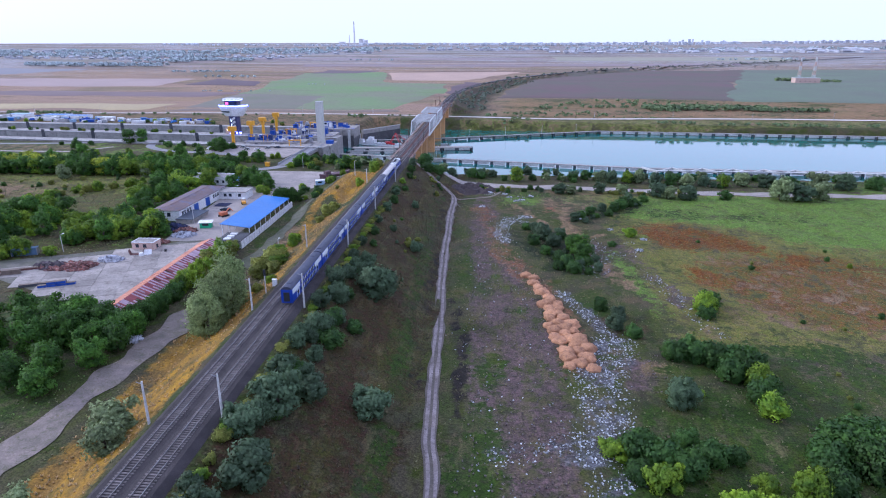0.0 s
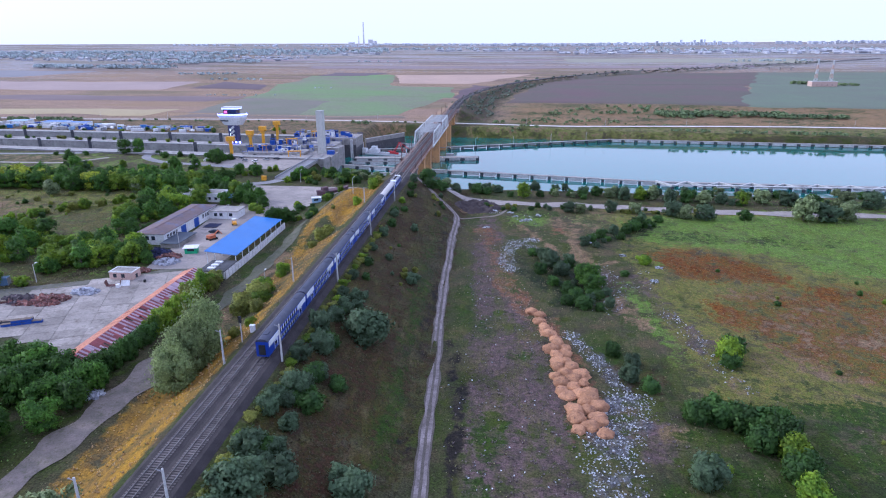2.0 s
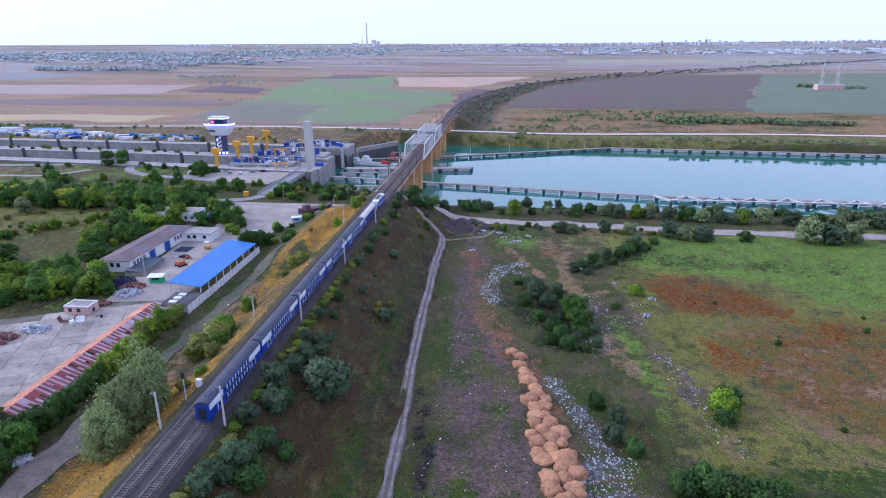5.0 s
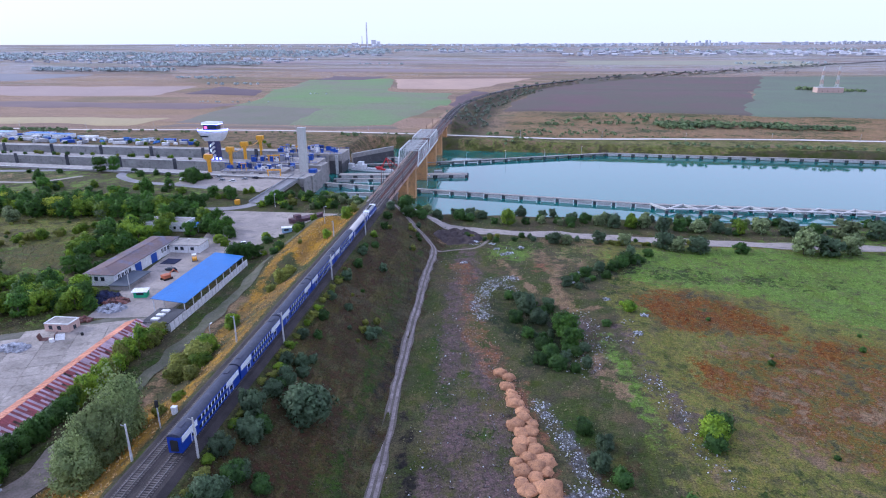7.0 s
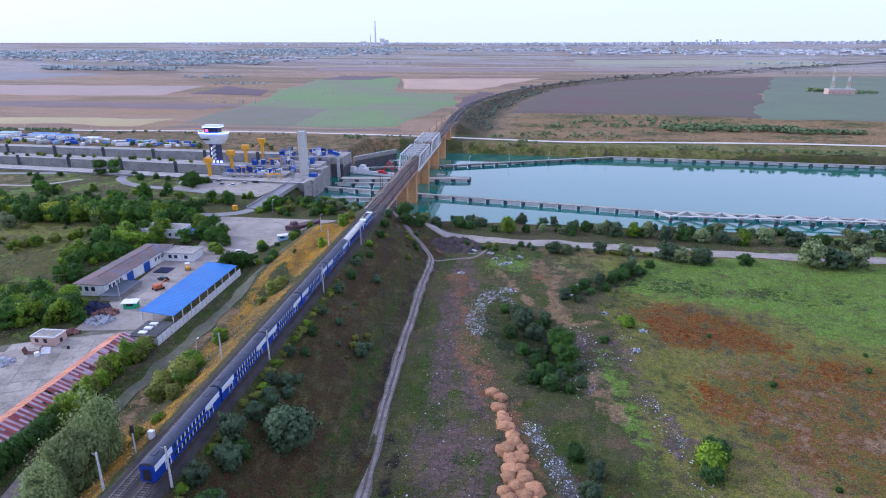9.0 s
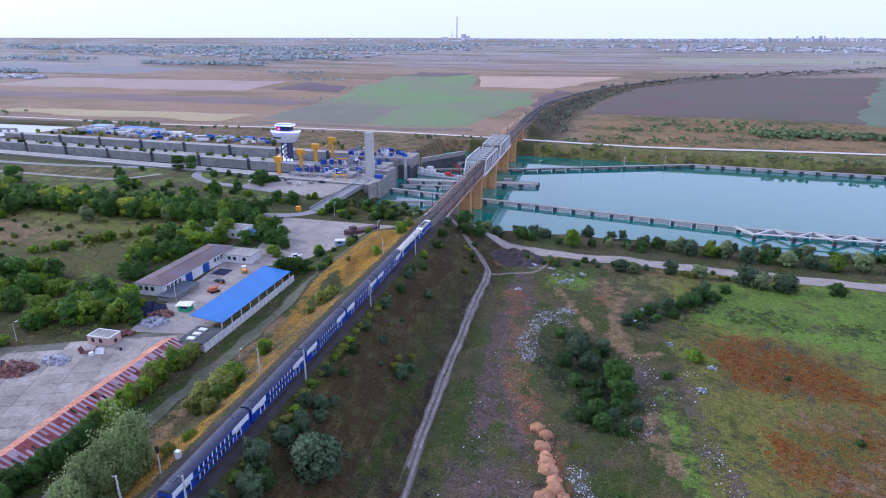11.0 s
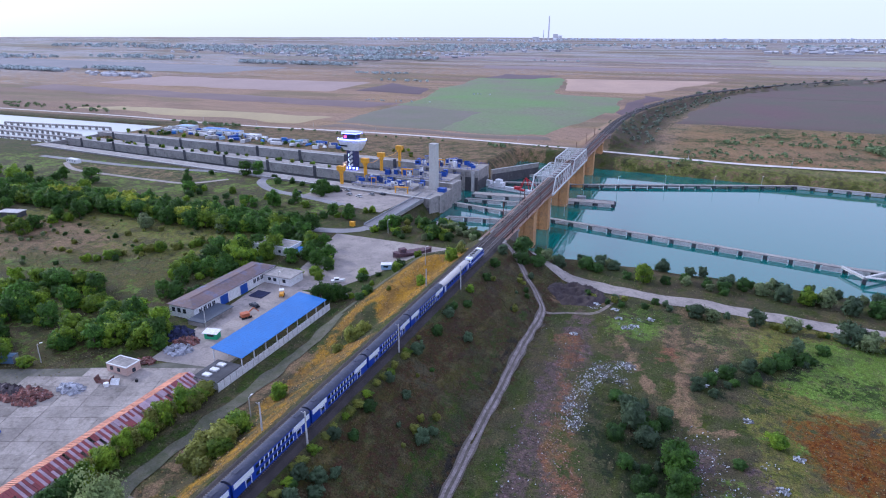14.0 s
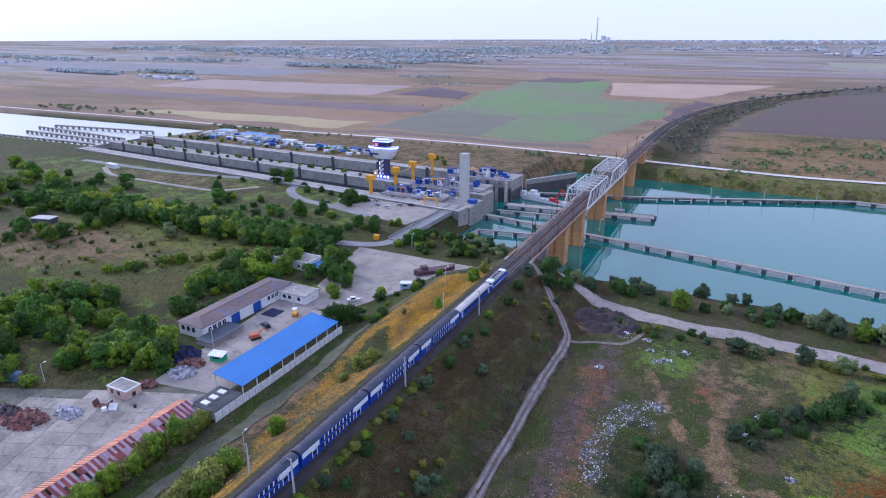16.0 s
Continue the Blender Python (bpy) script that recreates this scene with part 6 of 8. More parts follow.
for x, y, s in ((-40, -86, 1.3), (-46, -84, 1.5), (-52, -82, 1.5), (-58, -84, 1.4), (-64, -86, 1.3), (-43, -92, 1.2), (-50, -91, 1.4), (-57, -94, 1.3), (-66, -95, 1.2), (-40, -78, 1.0), (-72, -92, 1.1), (-38, -100, 1.1), (-46, -104, 1.2), (-54, -88, 1.3), (-61, -80, 1.2), (-68, -80, 1.3), (-76, -84, 1.3), (-84, -88, 1.3), (-80, -96, 1.2), (-37, -92, 1.0), (-42, -112, 1.2), (-50, -110, 1.2), (-60, -104, 1.2), (-70, -104, 1.2), (-37, -84, 0.9)):
    plant("dark_tree", x, y, s)
# bushes round the workshop and beyond
def within(*pts):
    return lambda x, y: area(np.float64(x), np.float64(y), list(pts), 1.0) > 0.5


WOOD = ("green_shrub", "green_shrub", "dark_tree", "green_tree", "dark_shrub")
thicket(88, -182, -110, -18, 30, WOOD, 0.8, 1.5, within((-178, 8), (-160, 27), (-132, 26), (-112, 12), (-120, -9), (-150, -16)))
thicket(56, -112, -68, -24, 24, WOOD, 0.8, 1.35, within((-110, -20), (-102, 16), (-90, 12), (-78, 9), (-71, -4), (-92, -12)))
thicket(66, -126, -82, 22, 104, WOOD, 0.8, 1.4, within((-122, 62), (-104, 26), (-92, 30), (-91, 80), (-82, 100), (-104, 104), (-114, 82)))
thicket(34, -160, -98, -46, -12, WOOD, 0.8, 1.4, within((-156, -40), (-142, -14), (-114, -18), (-101, -27), (-126, -41)))
thicket(16, -146, -122, 182, 204, ("dark_shrub", "dark_tree"), 0.8, 1.3, lambda x, y: x < -128)
thicket(12, -112, -82, 138, 166, ("dark_shrub", "dark_tree", "green_shrub"), 0.8, 1.2)
thicket(60, -230, -150, -50, 10, WOOD, 0.8, 1.5, lambda x, y: y < 6 + 0.35 * (x + 170) and y > 0.3 * x - 2)
for k in range(17):
    t = k / 16
    plant(("green_shrub", "green_shrub", "olive_shrub")[k % 3], -164 + 32 * t + rnd.uniform(-3, 3), 46 + 40 * t + rnd.uniform(-4, 4), rnd.uniform(0.7, 1.35))
thicket(70, -268, -122, 26, 106, ("green_shrub", "dark_shrub", "olive_shrub", "olive_shrub"), 0.25, 0.8)
thicket(26, -268, -186, 30, 70, ("silver_shrub", "olive_shrub"), 0.3, 0.6)
thicket(10, -118, -64, 74, 84, ("dark_tree", "green_tree", "dark_shrub"), 0.8, 1.2, lambda x, y: x > -80 or x < -108)
for x, y in ((-62, 70), (-60, 76), (-63, 82), (-67, 88), (-72, 94), (-78, 100), (-84, 104), (-92, 106), (-68, 66), (-58, 66), (-74, 84), (-76, 90)):
    plant(rnd.choice(("dark_tree", "green_shrub", "dark_tree")), x, y, rnd.uniform(0.9, 1.25))
# tall belt along the lock road
for k in range(130):
    x = -96 - k * 1.75 + rnd.uniform(-2, 2)
    plant("green_tree" if rnd.random() < 0.2 else "dark_tree", x, 112 + (-6, 1, 8)[k % 3] + rnd.uniform(-4, 4) + 0.02 * (x + 100), rnd.uniform(1.2, 1.8), rnd.uniform(1.1, 1.6))
for x, y in ((-268, 116), (-262, 120), (-224, 118), (-218, 122), (-210, 116), (-200, 119), (-166, 112), (-160, 116)):
    plant("yellow_tree", x, y - 6, rnd.uniform(1.6, 2.1), rnd.uniform(1.5, 1.9))
for x, y in ((-152, 110), (-146, 113), (-138, 108), (-190, 112), (-128, 112), (-112, 116), (-240, 112)):
    plant("green_tree", x, y - 6, rnd.uniform(1.2, 1.6))
for x, y, s in ((-180, 92, 1.8), (-138, 100, 1.3), (-232, 96, 1.3)):
    plant("silver_shrub", x, y, s)
for x, y, s in ((-250, 52, 1.6), (-262, 66, 1.3)):
    plant("dark_shrub", x, y, s)
thicket(40, -330, -225, 50, 130, ("dark_tree", "green_tree", "green_shrub", "dark_shrub"), 1.0, 1.6)
thicket(34, -470, -290, 105, 165, ("dark_tree", "green_tree", "dark_shrub"), 1.2, 1.9)
thicket(26, -230, -100, 138, 168, ("dark_tree", "dark_shrub", "green_shrub"), 0.9, 1.5)
thicket(44, -68, -30, 127, 164, ("dark_shrub", "dark_tree", "green_shrub", "olive_shrub"), 0.8, 1.3)
thicket(22, -40, -8, 126, 158, ("olive_shrub", "dark_shrub", "silver_shrub"), 0.8, 1.2)
thicket(12, -46, -24, 48, 104, ("green_shrub", "dark_shrub"), 0.6, 1.1, lambda x, y: x > -58 + 0.42 * (y - 48) and x < -24)
for x, y, s in ((-44, 46, 1.5), (-41, 49, 1.4), (-38, 52, 1.2)):
    plant("dark_tree", x, y, s * 0.8)
# canal bank
for x, y, k, s in ((17, 106, "dark_shrub", 1.6), (22, 112, "dark_shrub", 1.5), (14, 116, "dark_shrub", 1.7), (24, 122, "silver_shrub", 1.4), (12, 126, "dark_shrub", 1.6), (19, 130, "dark_shrub", 1.5), (28, 128, "sage_shrub", 1.4),
                   (40, 132, "dark_shrub", 1.5), (45, 130, "dark_shrub", 1.3), (65, 126, "green_tree", 1.2), (58, 128, "dark_shrub", 0.9), (74, 126, "dark_shrub", 1.0), (82, 128, "silver_shrub", 1.1), (90, 130, "dark_shrub", 1.2),
                   ):
    plant(k, x, y, s * 1.05)
for x, y, k, s in ((97, 132, "sage_shrub", 1.3), (104, 132, "dark_shrub", 1.4), (111, 131, "silver_shrub", 1.5), (118, 128, "sage_shrub", 1.7), (126, 127, "green_tree", 1.0), (133, 128, "silver_shrub", 1.8), (141, 124, "sage_shrub", 1.9),
                   (150, 126, "dark_shrub", 1.6), (158, 124, "silver_shrub", 1.8), (168, 126, "sage_shrub", 1.6), (178, 124, "green_tree", 1.1), (188, 126, "silver_shrub", 1.9), (200, 122, "sage_shrub", 2.0), (212, 124, "dark_shrub", 1.7),
                   ):
    plant(k, x, y, s * 1.05)
for x, y, k, s in ((226, 122, "silver_shrub", 1.9), (240, 122, "sage_shrub", 1.8), (256, 122, "dark_shrub", 1.7), (275, 120, "silver_shrub", 1.9), (86, 98, "sage_shrub", 1.1), (92, 97, "silver_shrub", 1.0), (107, 100, "sage_shrub", 1.2),
                   (118, 98, "silver_shrub", 1.0), (136, 97, "sage_shrub", 1.7), (141, 95, "silver_shrub", 1.5), (150, 94, "sage_shrub", 1.8), (168, 94, "dark_shrub", 1.2), (196, 96, "silver_shrub", 2.0), (206, 94, "sage_shrub", 1.9), (216, 97, "silver_shrub", 1.7),
                   (126, 84, "dark_shrub", 0.7)):
    plant(k, x, y, s * (1.3 if y > 90 else 1.5))
thicket(80, 30, 330, 122, 146, ("sage_shrub", "silver_shrub", "dark_shrub", "sage_shrub", "dark_shrub"), 0.6, 1.4, lambda x, y: x > 78 or y > 134)
thicket(30, 40, 150, 96, 106, ("sage_shrub", "olive_shrub", "dark_shrub"), 0.4, 0.8, lambda x, y: y < 104)
# hollow and field bushes
for x, y, k, s in ((84, 4, "dark_tree", 1.0), (85, -3, "dark_tree", 0.9), (83, 10, "dark_tree", 0.8), (72, 20, "sage_shrub", 1.3), (76, 14, "sage_shrub", 1.2), (70, 26, "sage_shrub", 1.0), (78, -12, "dark_shrub", 1.0), (80, -18, "dark_shrub", 1.1), (75, -16, "dark_shrub", 0.8),
                   (68, 12, "dark_shrub", 0.9), (66, 30, "dark_shrub", 0.8), (72, 2, "dark_shrub", 0.8), (76, -4, "dark_shrub", 0.9), (80, 24, "dark_shrub", 0.7), (107, 24, "green_shrub", 0.9), (114, -48, "green_shrub", 1.3), (116, -45, "dark_shrub", 1.3), (113, -52, "dark_shrub", 1.0)):
    plant(k, x, y, s * 1.25)
# thickets at the field's near end
for x, y, k, s in ((97, -78, "dark_shrub", 1.2), (102, -77, "dark_shrub", 1.4), (106, -79, "dark_shrub", 1.3), (110, -80, "dark_shrub", 1.5), (113, -83, "dark_shrub", 1.4), (113, -89, "green_shrub", 1.2), (112, -95, "dark_shrub", 1.3), (111, -101, "green_shrub", 1.2), (108, -86, "dark_shrub", 1.2), (115, -77, "dark_shrub", 1.0),
                   (93, -99, "sage_shrub", 1.3), (76, -117, "green_shrub", 1.0), (80, -116, "dark_shrub", 1.3), (84, -119, "dark_shrub", 1.4), (88, -121, "dark_shrub", 1.3), (83, -125, "green_shrub", 1.1), (79, -123, "dark_shrub", 1.0), (90, -114, "dark_shrub", 0.9)):
    plant(k, x, y, s * 1.25)
for x, y, k, s in ((114, -117, "dark_shrub", 1.5), (118, -113, "dark_shrub", 1.6), (122, -112, "dark_shrub", 1.7), (121, -120, "dark_shrub", 1.6), (107, -126, "green_shrub", 1.2), (112, -124, "dark_shrub", 1.3), (127, -116, "dark_shrub", 1.6), (100, -131, "green_shrub", 1.0), (94, -130, "green_shrub", 0.9), (128, -108, "dark_shrub", 1.4),
                   (86, -62, "sage_shrub", 0.9), (90, -66, "dark_shrub", 0.9), (84, -48, "dark_shrub", 0.8), (88, -54, "sage_shrub", 0.8), (98, 12, "dark_shrub", 0.6)):
    plant(k, x, y, s * 1.25)
for x, y, k, s in ((88, 45, "sage_shrub", 1.0), (91, 50, "dark_shrub", 1.1), (96, 55, "dark_shrub", 1.2), (102, 61, "sage_shrub", 1.1), (108, 65, "dark_shrub", 1.4), (112, 69, "dark_shrub", 1.6), (115, 73, "dark_shrub", 1.7), (118, 82, "sage_shrub", 1.3), (104, 54, "dark_shrub", 0.9), (119, 74, "dark_shrub", 1.1)):
    plant(k, x, y, s * 0.95)

thicket(24, 66, 92, -22, 34, ("dark_shrub", "dark_shrub", "sage_shrub"), 0.5, 1.0, lambda x, y: abs(x - 80 + (y - 5) * 0.25) < 9)
thicket(26, 72, 150, -150, -108, ("dark_shrub", "dark_shrub", "green_shrub"), 0.5, 1.3, lambda x, y: x + y < 12 or x > 112)
thicket(18, 84, 122, 42, 84, ("dark_shrub", "sage_shrub"), 0.4, 0.8, lambda x, y: abs(y - 43 - 1.1 * (x - 88)) < 6)
thicket(30, 96, 230, -110, 50, ("olive_shrub", "green_shrub", "dark_shrub"), 0.25, 0.5)
# ---------- tipped earth ----------
MOUND = []
for v in range(4):
    bm = bmesh.new()
    bmesh.ops.create_icosphere(bm, subdivisions=3, radius=1)
    for q in bm.verts:
        n3 = q.co.normalized()
        f = 1 + 0.30 * noise.noise(n3 * 1.6 + Vector((v * 7, 0, 0))) + 0.16 * noise.noise(n3 * 4.5 + Vector((0, v * 5, 0))) + 0.10 * noise.noise(n3 * 9.0 + Vector((v * 3, 0, 4)))
        q.co = Vector((n3.x * f, n3.y * f, max(n3.z, -0.15) * f * 0.62))
    me = bpy.data.meshes.new("earth_mound")
    bm.to_mesh(me)
    bm.free()
    me.polygons.foreach_set("use_smooth", np.ones(len(me.polygons), bool))
    me.materials.append(clay)
    MOUND.append(me)
for k in range(20):
    t = k / 19
    abreast = 1 if t < 0.38 else 2 if t < 0.58 else 3
    for j in range(abreast):
        x = 64.5 + 10.0 * t ** 0.8 + (j - (abreast - 1) / 2) * 2.8 + rnd.uniform(-0.9, 0.9)
        y = -23 - 61 * t + rnd.uniform(-1.1, 1.1) + (1.5 if j % 2 else 0)
        ob = new("earth_mound", rnd.choice(MOUND))
        s = rnd.uniform(1.6, 2.4)
        ob.matrix_basis = pose(x, y, lz(x, y) - 0.1, 0, 0, rnd.uniform(0, 360)) @ Matrix.Diagonal((s, s, s * rnd.uniform(1.0, 1.3), 1))
        tagged(ob, "tipped heap of reddish clay on littered ground", "earth mound", "earth mounds")
hx, hy = np.meshgrid(np.linspace(28, 60, 72), np.linspace(88, 118, 66))
lump = np.array([[noise.noise((x * 0.22, y * 0.22, 3.0)) + 0.6 * noise.noise((x * 0.6, y * 0.6, 7.0)) + 0.35 * noise.noise((x * 1.4, y * 1.4, 1.0)) for x, y in zip(a, b)] for a, b in zip(hx, hy)])
rise = area(hx, hy, [(31, 98), (38, 91), (49, 92), (53, 100), (50, 108), (40, 111), (32, 106)], 2.5)
heap = sheet("soil_mound", hx, hy, land(hx, hy) - 0.5 + rise * (2.1 + 1.7 * lump), dark_soil)
tagged(heap, "dark rough heap of tipped soil near the canal road", "soil mound")


# ---------- weeds, tufts and litter ----------
def scatter(name, n, area, keep, size, material, label, category, shape="tuft", seed=1):
    """Countless small pieces in one mesh."""
    r = np.random.RandomState(seed)
    x, y = r.uniform(area[0], area[1], n), r.uniform(area[2], area[3], n)
    k = keep(x, y) > r.uniform(0, 1, n)
    x, y = x[k], y[k]
    z = land(x, y)
    n = len(x)
    s = size * r.uniform(0.5, 1.5, n)
    a = r.uniform(0, math.tau, n)
    co, fa = [], []
    if shape == "tuft":
        for j in range(5):
            b = a + j * 1.2566 + r.uniform(-0.4, 0.4, n)
            lean = s * r.uniform(0.4, 0.9, n)
            w = s * 0.34
            cx, sx = np.cos(b), np.sin(b)
            p0 = np.stack([x - sx * w, y + cx * w, z - 0.05], 1)
            p1 = np.stack([x + sx * w, y - cx * w, z - 0.05], 1)
            p2 = np.stack([x + cx * lean + sx * w * 0.3, y + sx * lean - cx * w * 0.3, z + s * r.uniform(0.6, 1.0, n)], 1)
            i = len(co) * n
            co += [p0, p1, p2]
            base = np.arange(n)
            fa.append(np.stack([base + i, base + i + n, base + i + 2 * n], 1))
        co, fa = np.concatenate(co), np.concatenate(fa).tolist()
    else:
        t = r.uniform(-0.5, 0.5, (n, 2))
        cx, sx = np.cos(a), np.sin(a)
        w, d = s * 0.5, s * r.uniform(0.25, 0.5, n)
        q = []
        for u, v, h in ((-1, -1, 0.02), (1, -1, 0.02), (1, 1, 0.02), (-1, 1, 0.02), (-0.8, -0.8, 1), (0.9, -0.8, 1), (0.8, 0.9, 1), (-0.9, 0.8, 1)):
            q.append(np.stack([x + u * w * cx - v * d * sx, y + u * w * sx + v * d * cx, z + h * s * (0.35 + 0.3 * (u * t[:, 0] + v * t[:, 1]))], 1))
        co = np.concatenate(q)
        base = np.arange(n)
        fa = np.concatenate([np.stack([base + n * c for c in f], 1) for f in ((4, 5, 6, 7), (0, 1, 5, 4), (1, 2, 6, 5), (2, 3, 7, 6), (3, 0, 4, 7))]).tolist()
    me = bpy.data.meshes.new(name)
    me.from_pydata(co.tolist(), [], fa)
    me.materials.append(material)
    return tagged(new(name, me), label, category, kind="stuff")


gold_mat = mat("dry_grass", (0.50, 0.37, 0.19), (0.44, 0.28, 0.12), 0.1, 0.9, 0, 0, 6, island=0.35)
green_weed = mat("green_weeds", (0.22, 0.33, 0.08), (0.16, 0.25, 0.065), 0.1, 0.9, 0, 0, 6, island=0.45)
brown_weed = mat("brown_weeds", (0.22, 0.13, 0.08), (0.26, 0.21, 0.10), 0.1, 0.9, 0, 0, 6, island=0.45)
grey_weed = mat("grey_dead_stalks", (0.22, 0.18, 0.18), (0.15, 0.13, 0.12), 0.1, 0.9, 0, 0, 6, island=0.4)
dark_weed = mat("dark_weeds", (0.10, 0.10, 0.045), (0.10, 0.07, 0.055), 0.1, 0.9, 0, 0, 6, island=0.45)
white_litter = mat("pale_litter", (0.50, 0.51, 0.54), (0.24, 0.25, 0.28), 0.8, 0.8, 0, 0, 6, (0.12, 0.15, 0.22), island=0.7)
pale_weed = mat("pale_weed_stems", (0.24, 0.21, 0.12), (0.17, 0.18, 0.08), 0.15, 0.9, 0, 0, 6, island=0.4)
AREA = (-45, 240, -165, 135)
NEAR = (-30, 150, -150, 110)


def clear(x, y):
    """Off the tracks, roads and paving."""
    t = np.abs(track_offset(x, y)) > 6.2
    for pts, w in (([(46, -330), (43, -150), (40, -111), (37.5, -60), (36, -37), (34.5, 0), (33, 58), (32, 84), (18, 112)], 1.7), ([(8, 132), (31, 118), (60, 111), (94, 109), (155, 106), (420, 102)], 3.5), ([(-31, -330), (-30, -20), (-30, 40), (-20, 122)], 2.4)):
        t = t & (band(x, y, pts, w, 0.1) < 0.5)
    return t


def cov(k, gain=1.0):
    return lambda x, y: clear(x, y) * covers(x, y)[k] * gain


scatter("dry_grass", 5000, (-32, -6, -165, 122), cov(0, 0.9), 0.36, gold_mat, "tufts of golden dry grass on the slope", "dry grass", seed=2)
scatter("green_weeds", 42000, AREA, cov(1, 0.8), 0.32, green_weed, "low green weeds and grass", "weeds", seed=3)
scatter("brown_weeds", 20000, (50, 240, -90, 60), cov(3, 0.8), 0.3, brown_weed, "rust-brown dead weeds", "weeds", seed=4)
scatter("dead_stalks", 10000, (36, 110, -160, 80), cov(4, 0.8), 0.36, grey_weed, "grey dead stalks on littered ground", "weeds", seed=5)
scatter("dark_weeds", 16000, (6, 36, -170, 140), cov(5, 0.8), 0.28, dark_weed, "dark weeds on the embankment slope", "weeds", seed=6)
scatter("mixed_weeds", 22000, AREA, lambda x, y: clear(x, y) * 0.6 * ((x > 38) | (x < 5)), 0.28, pale_weed, "mixed dry weeds over rough ground", "weeds", seed=7)
scatter("left_weeds", 12000, (-260, -84, -40, 105), lambda x, y: 0.7 * (y > -0.42 * x - 58 - 18), 0.34, pale_weed, "rough growth between shrubs", "weeds", seed=8)


clod_mat = mat("clay_clods", (0.36, 0.22, 0.16), (0.20, 0.14, 0.115), 0.5, 0.95, 0, 0, 6, (0.16, 0.12, 0.10), island=0.5)
scatter("clay_clods", 9000, (42, 74, -42, 66), lambda x, y: clear(x, y) * covers(x, y)[12] * (0.25 + 0.75 * sstep(30, -10, y)), 0.24, clod_mat, "scattered reddish clods and rubble", "rubble", "chip", 12)
scatter("litter", 90000, (34, 120, -150, 96), littered, 0.27, white_litter, "scattered pale rubbish and plastic litter", "litter", "chip", 9)

# ---------- the storage yard and workshop ----------
def lump_pile(name, label, cat, x, y, rx, ry, hgt, n, s0, s1, material, seed):
    """A heap of many angular pieces as one loose mass."""
    r = random.Random(seed)
    bm = bmesh.new()
    z0 = lz(x, y)
    for _ in range(n):
        a, d = r.uniform(0, math.tau), math.sqrt(r.random())
        px, py = rx * d * math.cos(a), ry * d * math.sin(a)
        s = r.uniform(s0, s1)
        m = pose(x + px, y + py, z0 + (1 - d) * hgt * r.uniform(0.3, 1) + s * 0.15, r.uniform(-50, 50), r.uniform(-50, 50), r.uniform(0, 360))
        box(bm, -s * 0.7, s * 0.7, -s * 0.4, s * 0.4, -s * 0.25, s * 0.25, m)
    ob = part(name, bm, material)
    return tagged(ob, label, cat, kind="stuff")


blue_net = mat("blue_black_netting", (0.025, 0.03, 0.09), (0.015, 0.018, 0.05), 0.6, 0.9, 0, 0.2, 6, island=0.5)
scrap_mat = mat("rusty_scrap", (0.22, 0.09, 0.07), (0.12, 0.06, 0.06), 0.8, 0.85, 0.1, 0.1, 6, (0.3, 0.25, 0.25), island=0.5)
stone_mat = mat("grey_stone", (0.42, 0.43, 0.48), (0.28, 0.28, 0.33), 0.6, 0.95, 0, 0.2, 6, island=0.4)
lump_pile("scrap_heap", "heap of rusty red scrap metal on the yard", "scrap heap", -84, -37, 5.5, 2.6, 1.6, 130, 0.5, 1.5, scrap_mat, 1)
lump_pile("scrap_heap", "dark tangled scrap metal heap on the yard", "scrap heap", -93, -39, 5.5, 2.6, 1.8, 120, 0.6, 1.6, mat("dark_scrap", (0.09, 0.07, 0.08), (0.06, 0.05, 0.06), 0.8, 0.85, 0.1, 0.1, 6, island=0.5), 2)
lump_pile("scrap_heap", "low rusty and dark scrap strewn on the yard", "scrap heap", -88, -40.5, 9, 2.2, 1.0, 150, 0.4, 1.3, scrap_mat, 9)
lump_pile("stone_heap", "heap of pale grey broken stone", "stone heap", -77, -31, 4.2, 2.4, 1.7, 120, 0.5, 1.3, stone_mat, 3)
lump_pile("rubble_heap", "heap of white and grey rubble by the workshop", "rubble heap", -66, -2.0, 4.5, 3.2, 1.5, 150, 0.5, 1.2, stone_mat, 4)
lump_pile("debris_heap", "dark debris with rusty pieces", "debris heap", -68, 3.5, 4.5, 3.0, 1.3, 110, 0.5, 1.3, scrap_mat, 5)
lump_pile("net_heap", "big heap of dark blue netting among bushes", "netting", -76, 6, 7.5, 4.6, 2.4, 320, 0.6, 1.5, blue_net, 6)
lump_pile("lane_debris", "pale broken concrete dumped beside the lane", "debris heap", -37, -87, 3.0, 1.8, 0.9, 60, 0.5, 1.2, stone_mat, 7)
lump_pile("brush_heap", "small heap of brown brush and boards", "debris heap", -70, -11, 3.0, 2.0, 1.0, 60, 0.4, 1.2, scrap_mat, 8)
for k, (x, y) in enumerate(((60, 84), (66, 80), (63, 77), (94, 58), (101, 33), (112, 20), (58, 92), (50, 94), (71, 88), (47, 66), (90, 47), (107, 6))):
    lump_pile("fly_tip", "small fly-tipped heap of pale rubbish in the grass", "rubbish heap", x, y, 1.6, 1.2, 0.5, 22, 0.25, 0.7, white_litter, 20 + k)


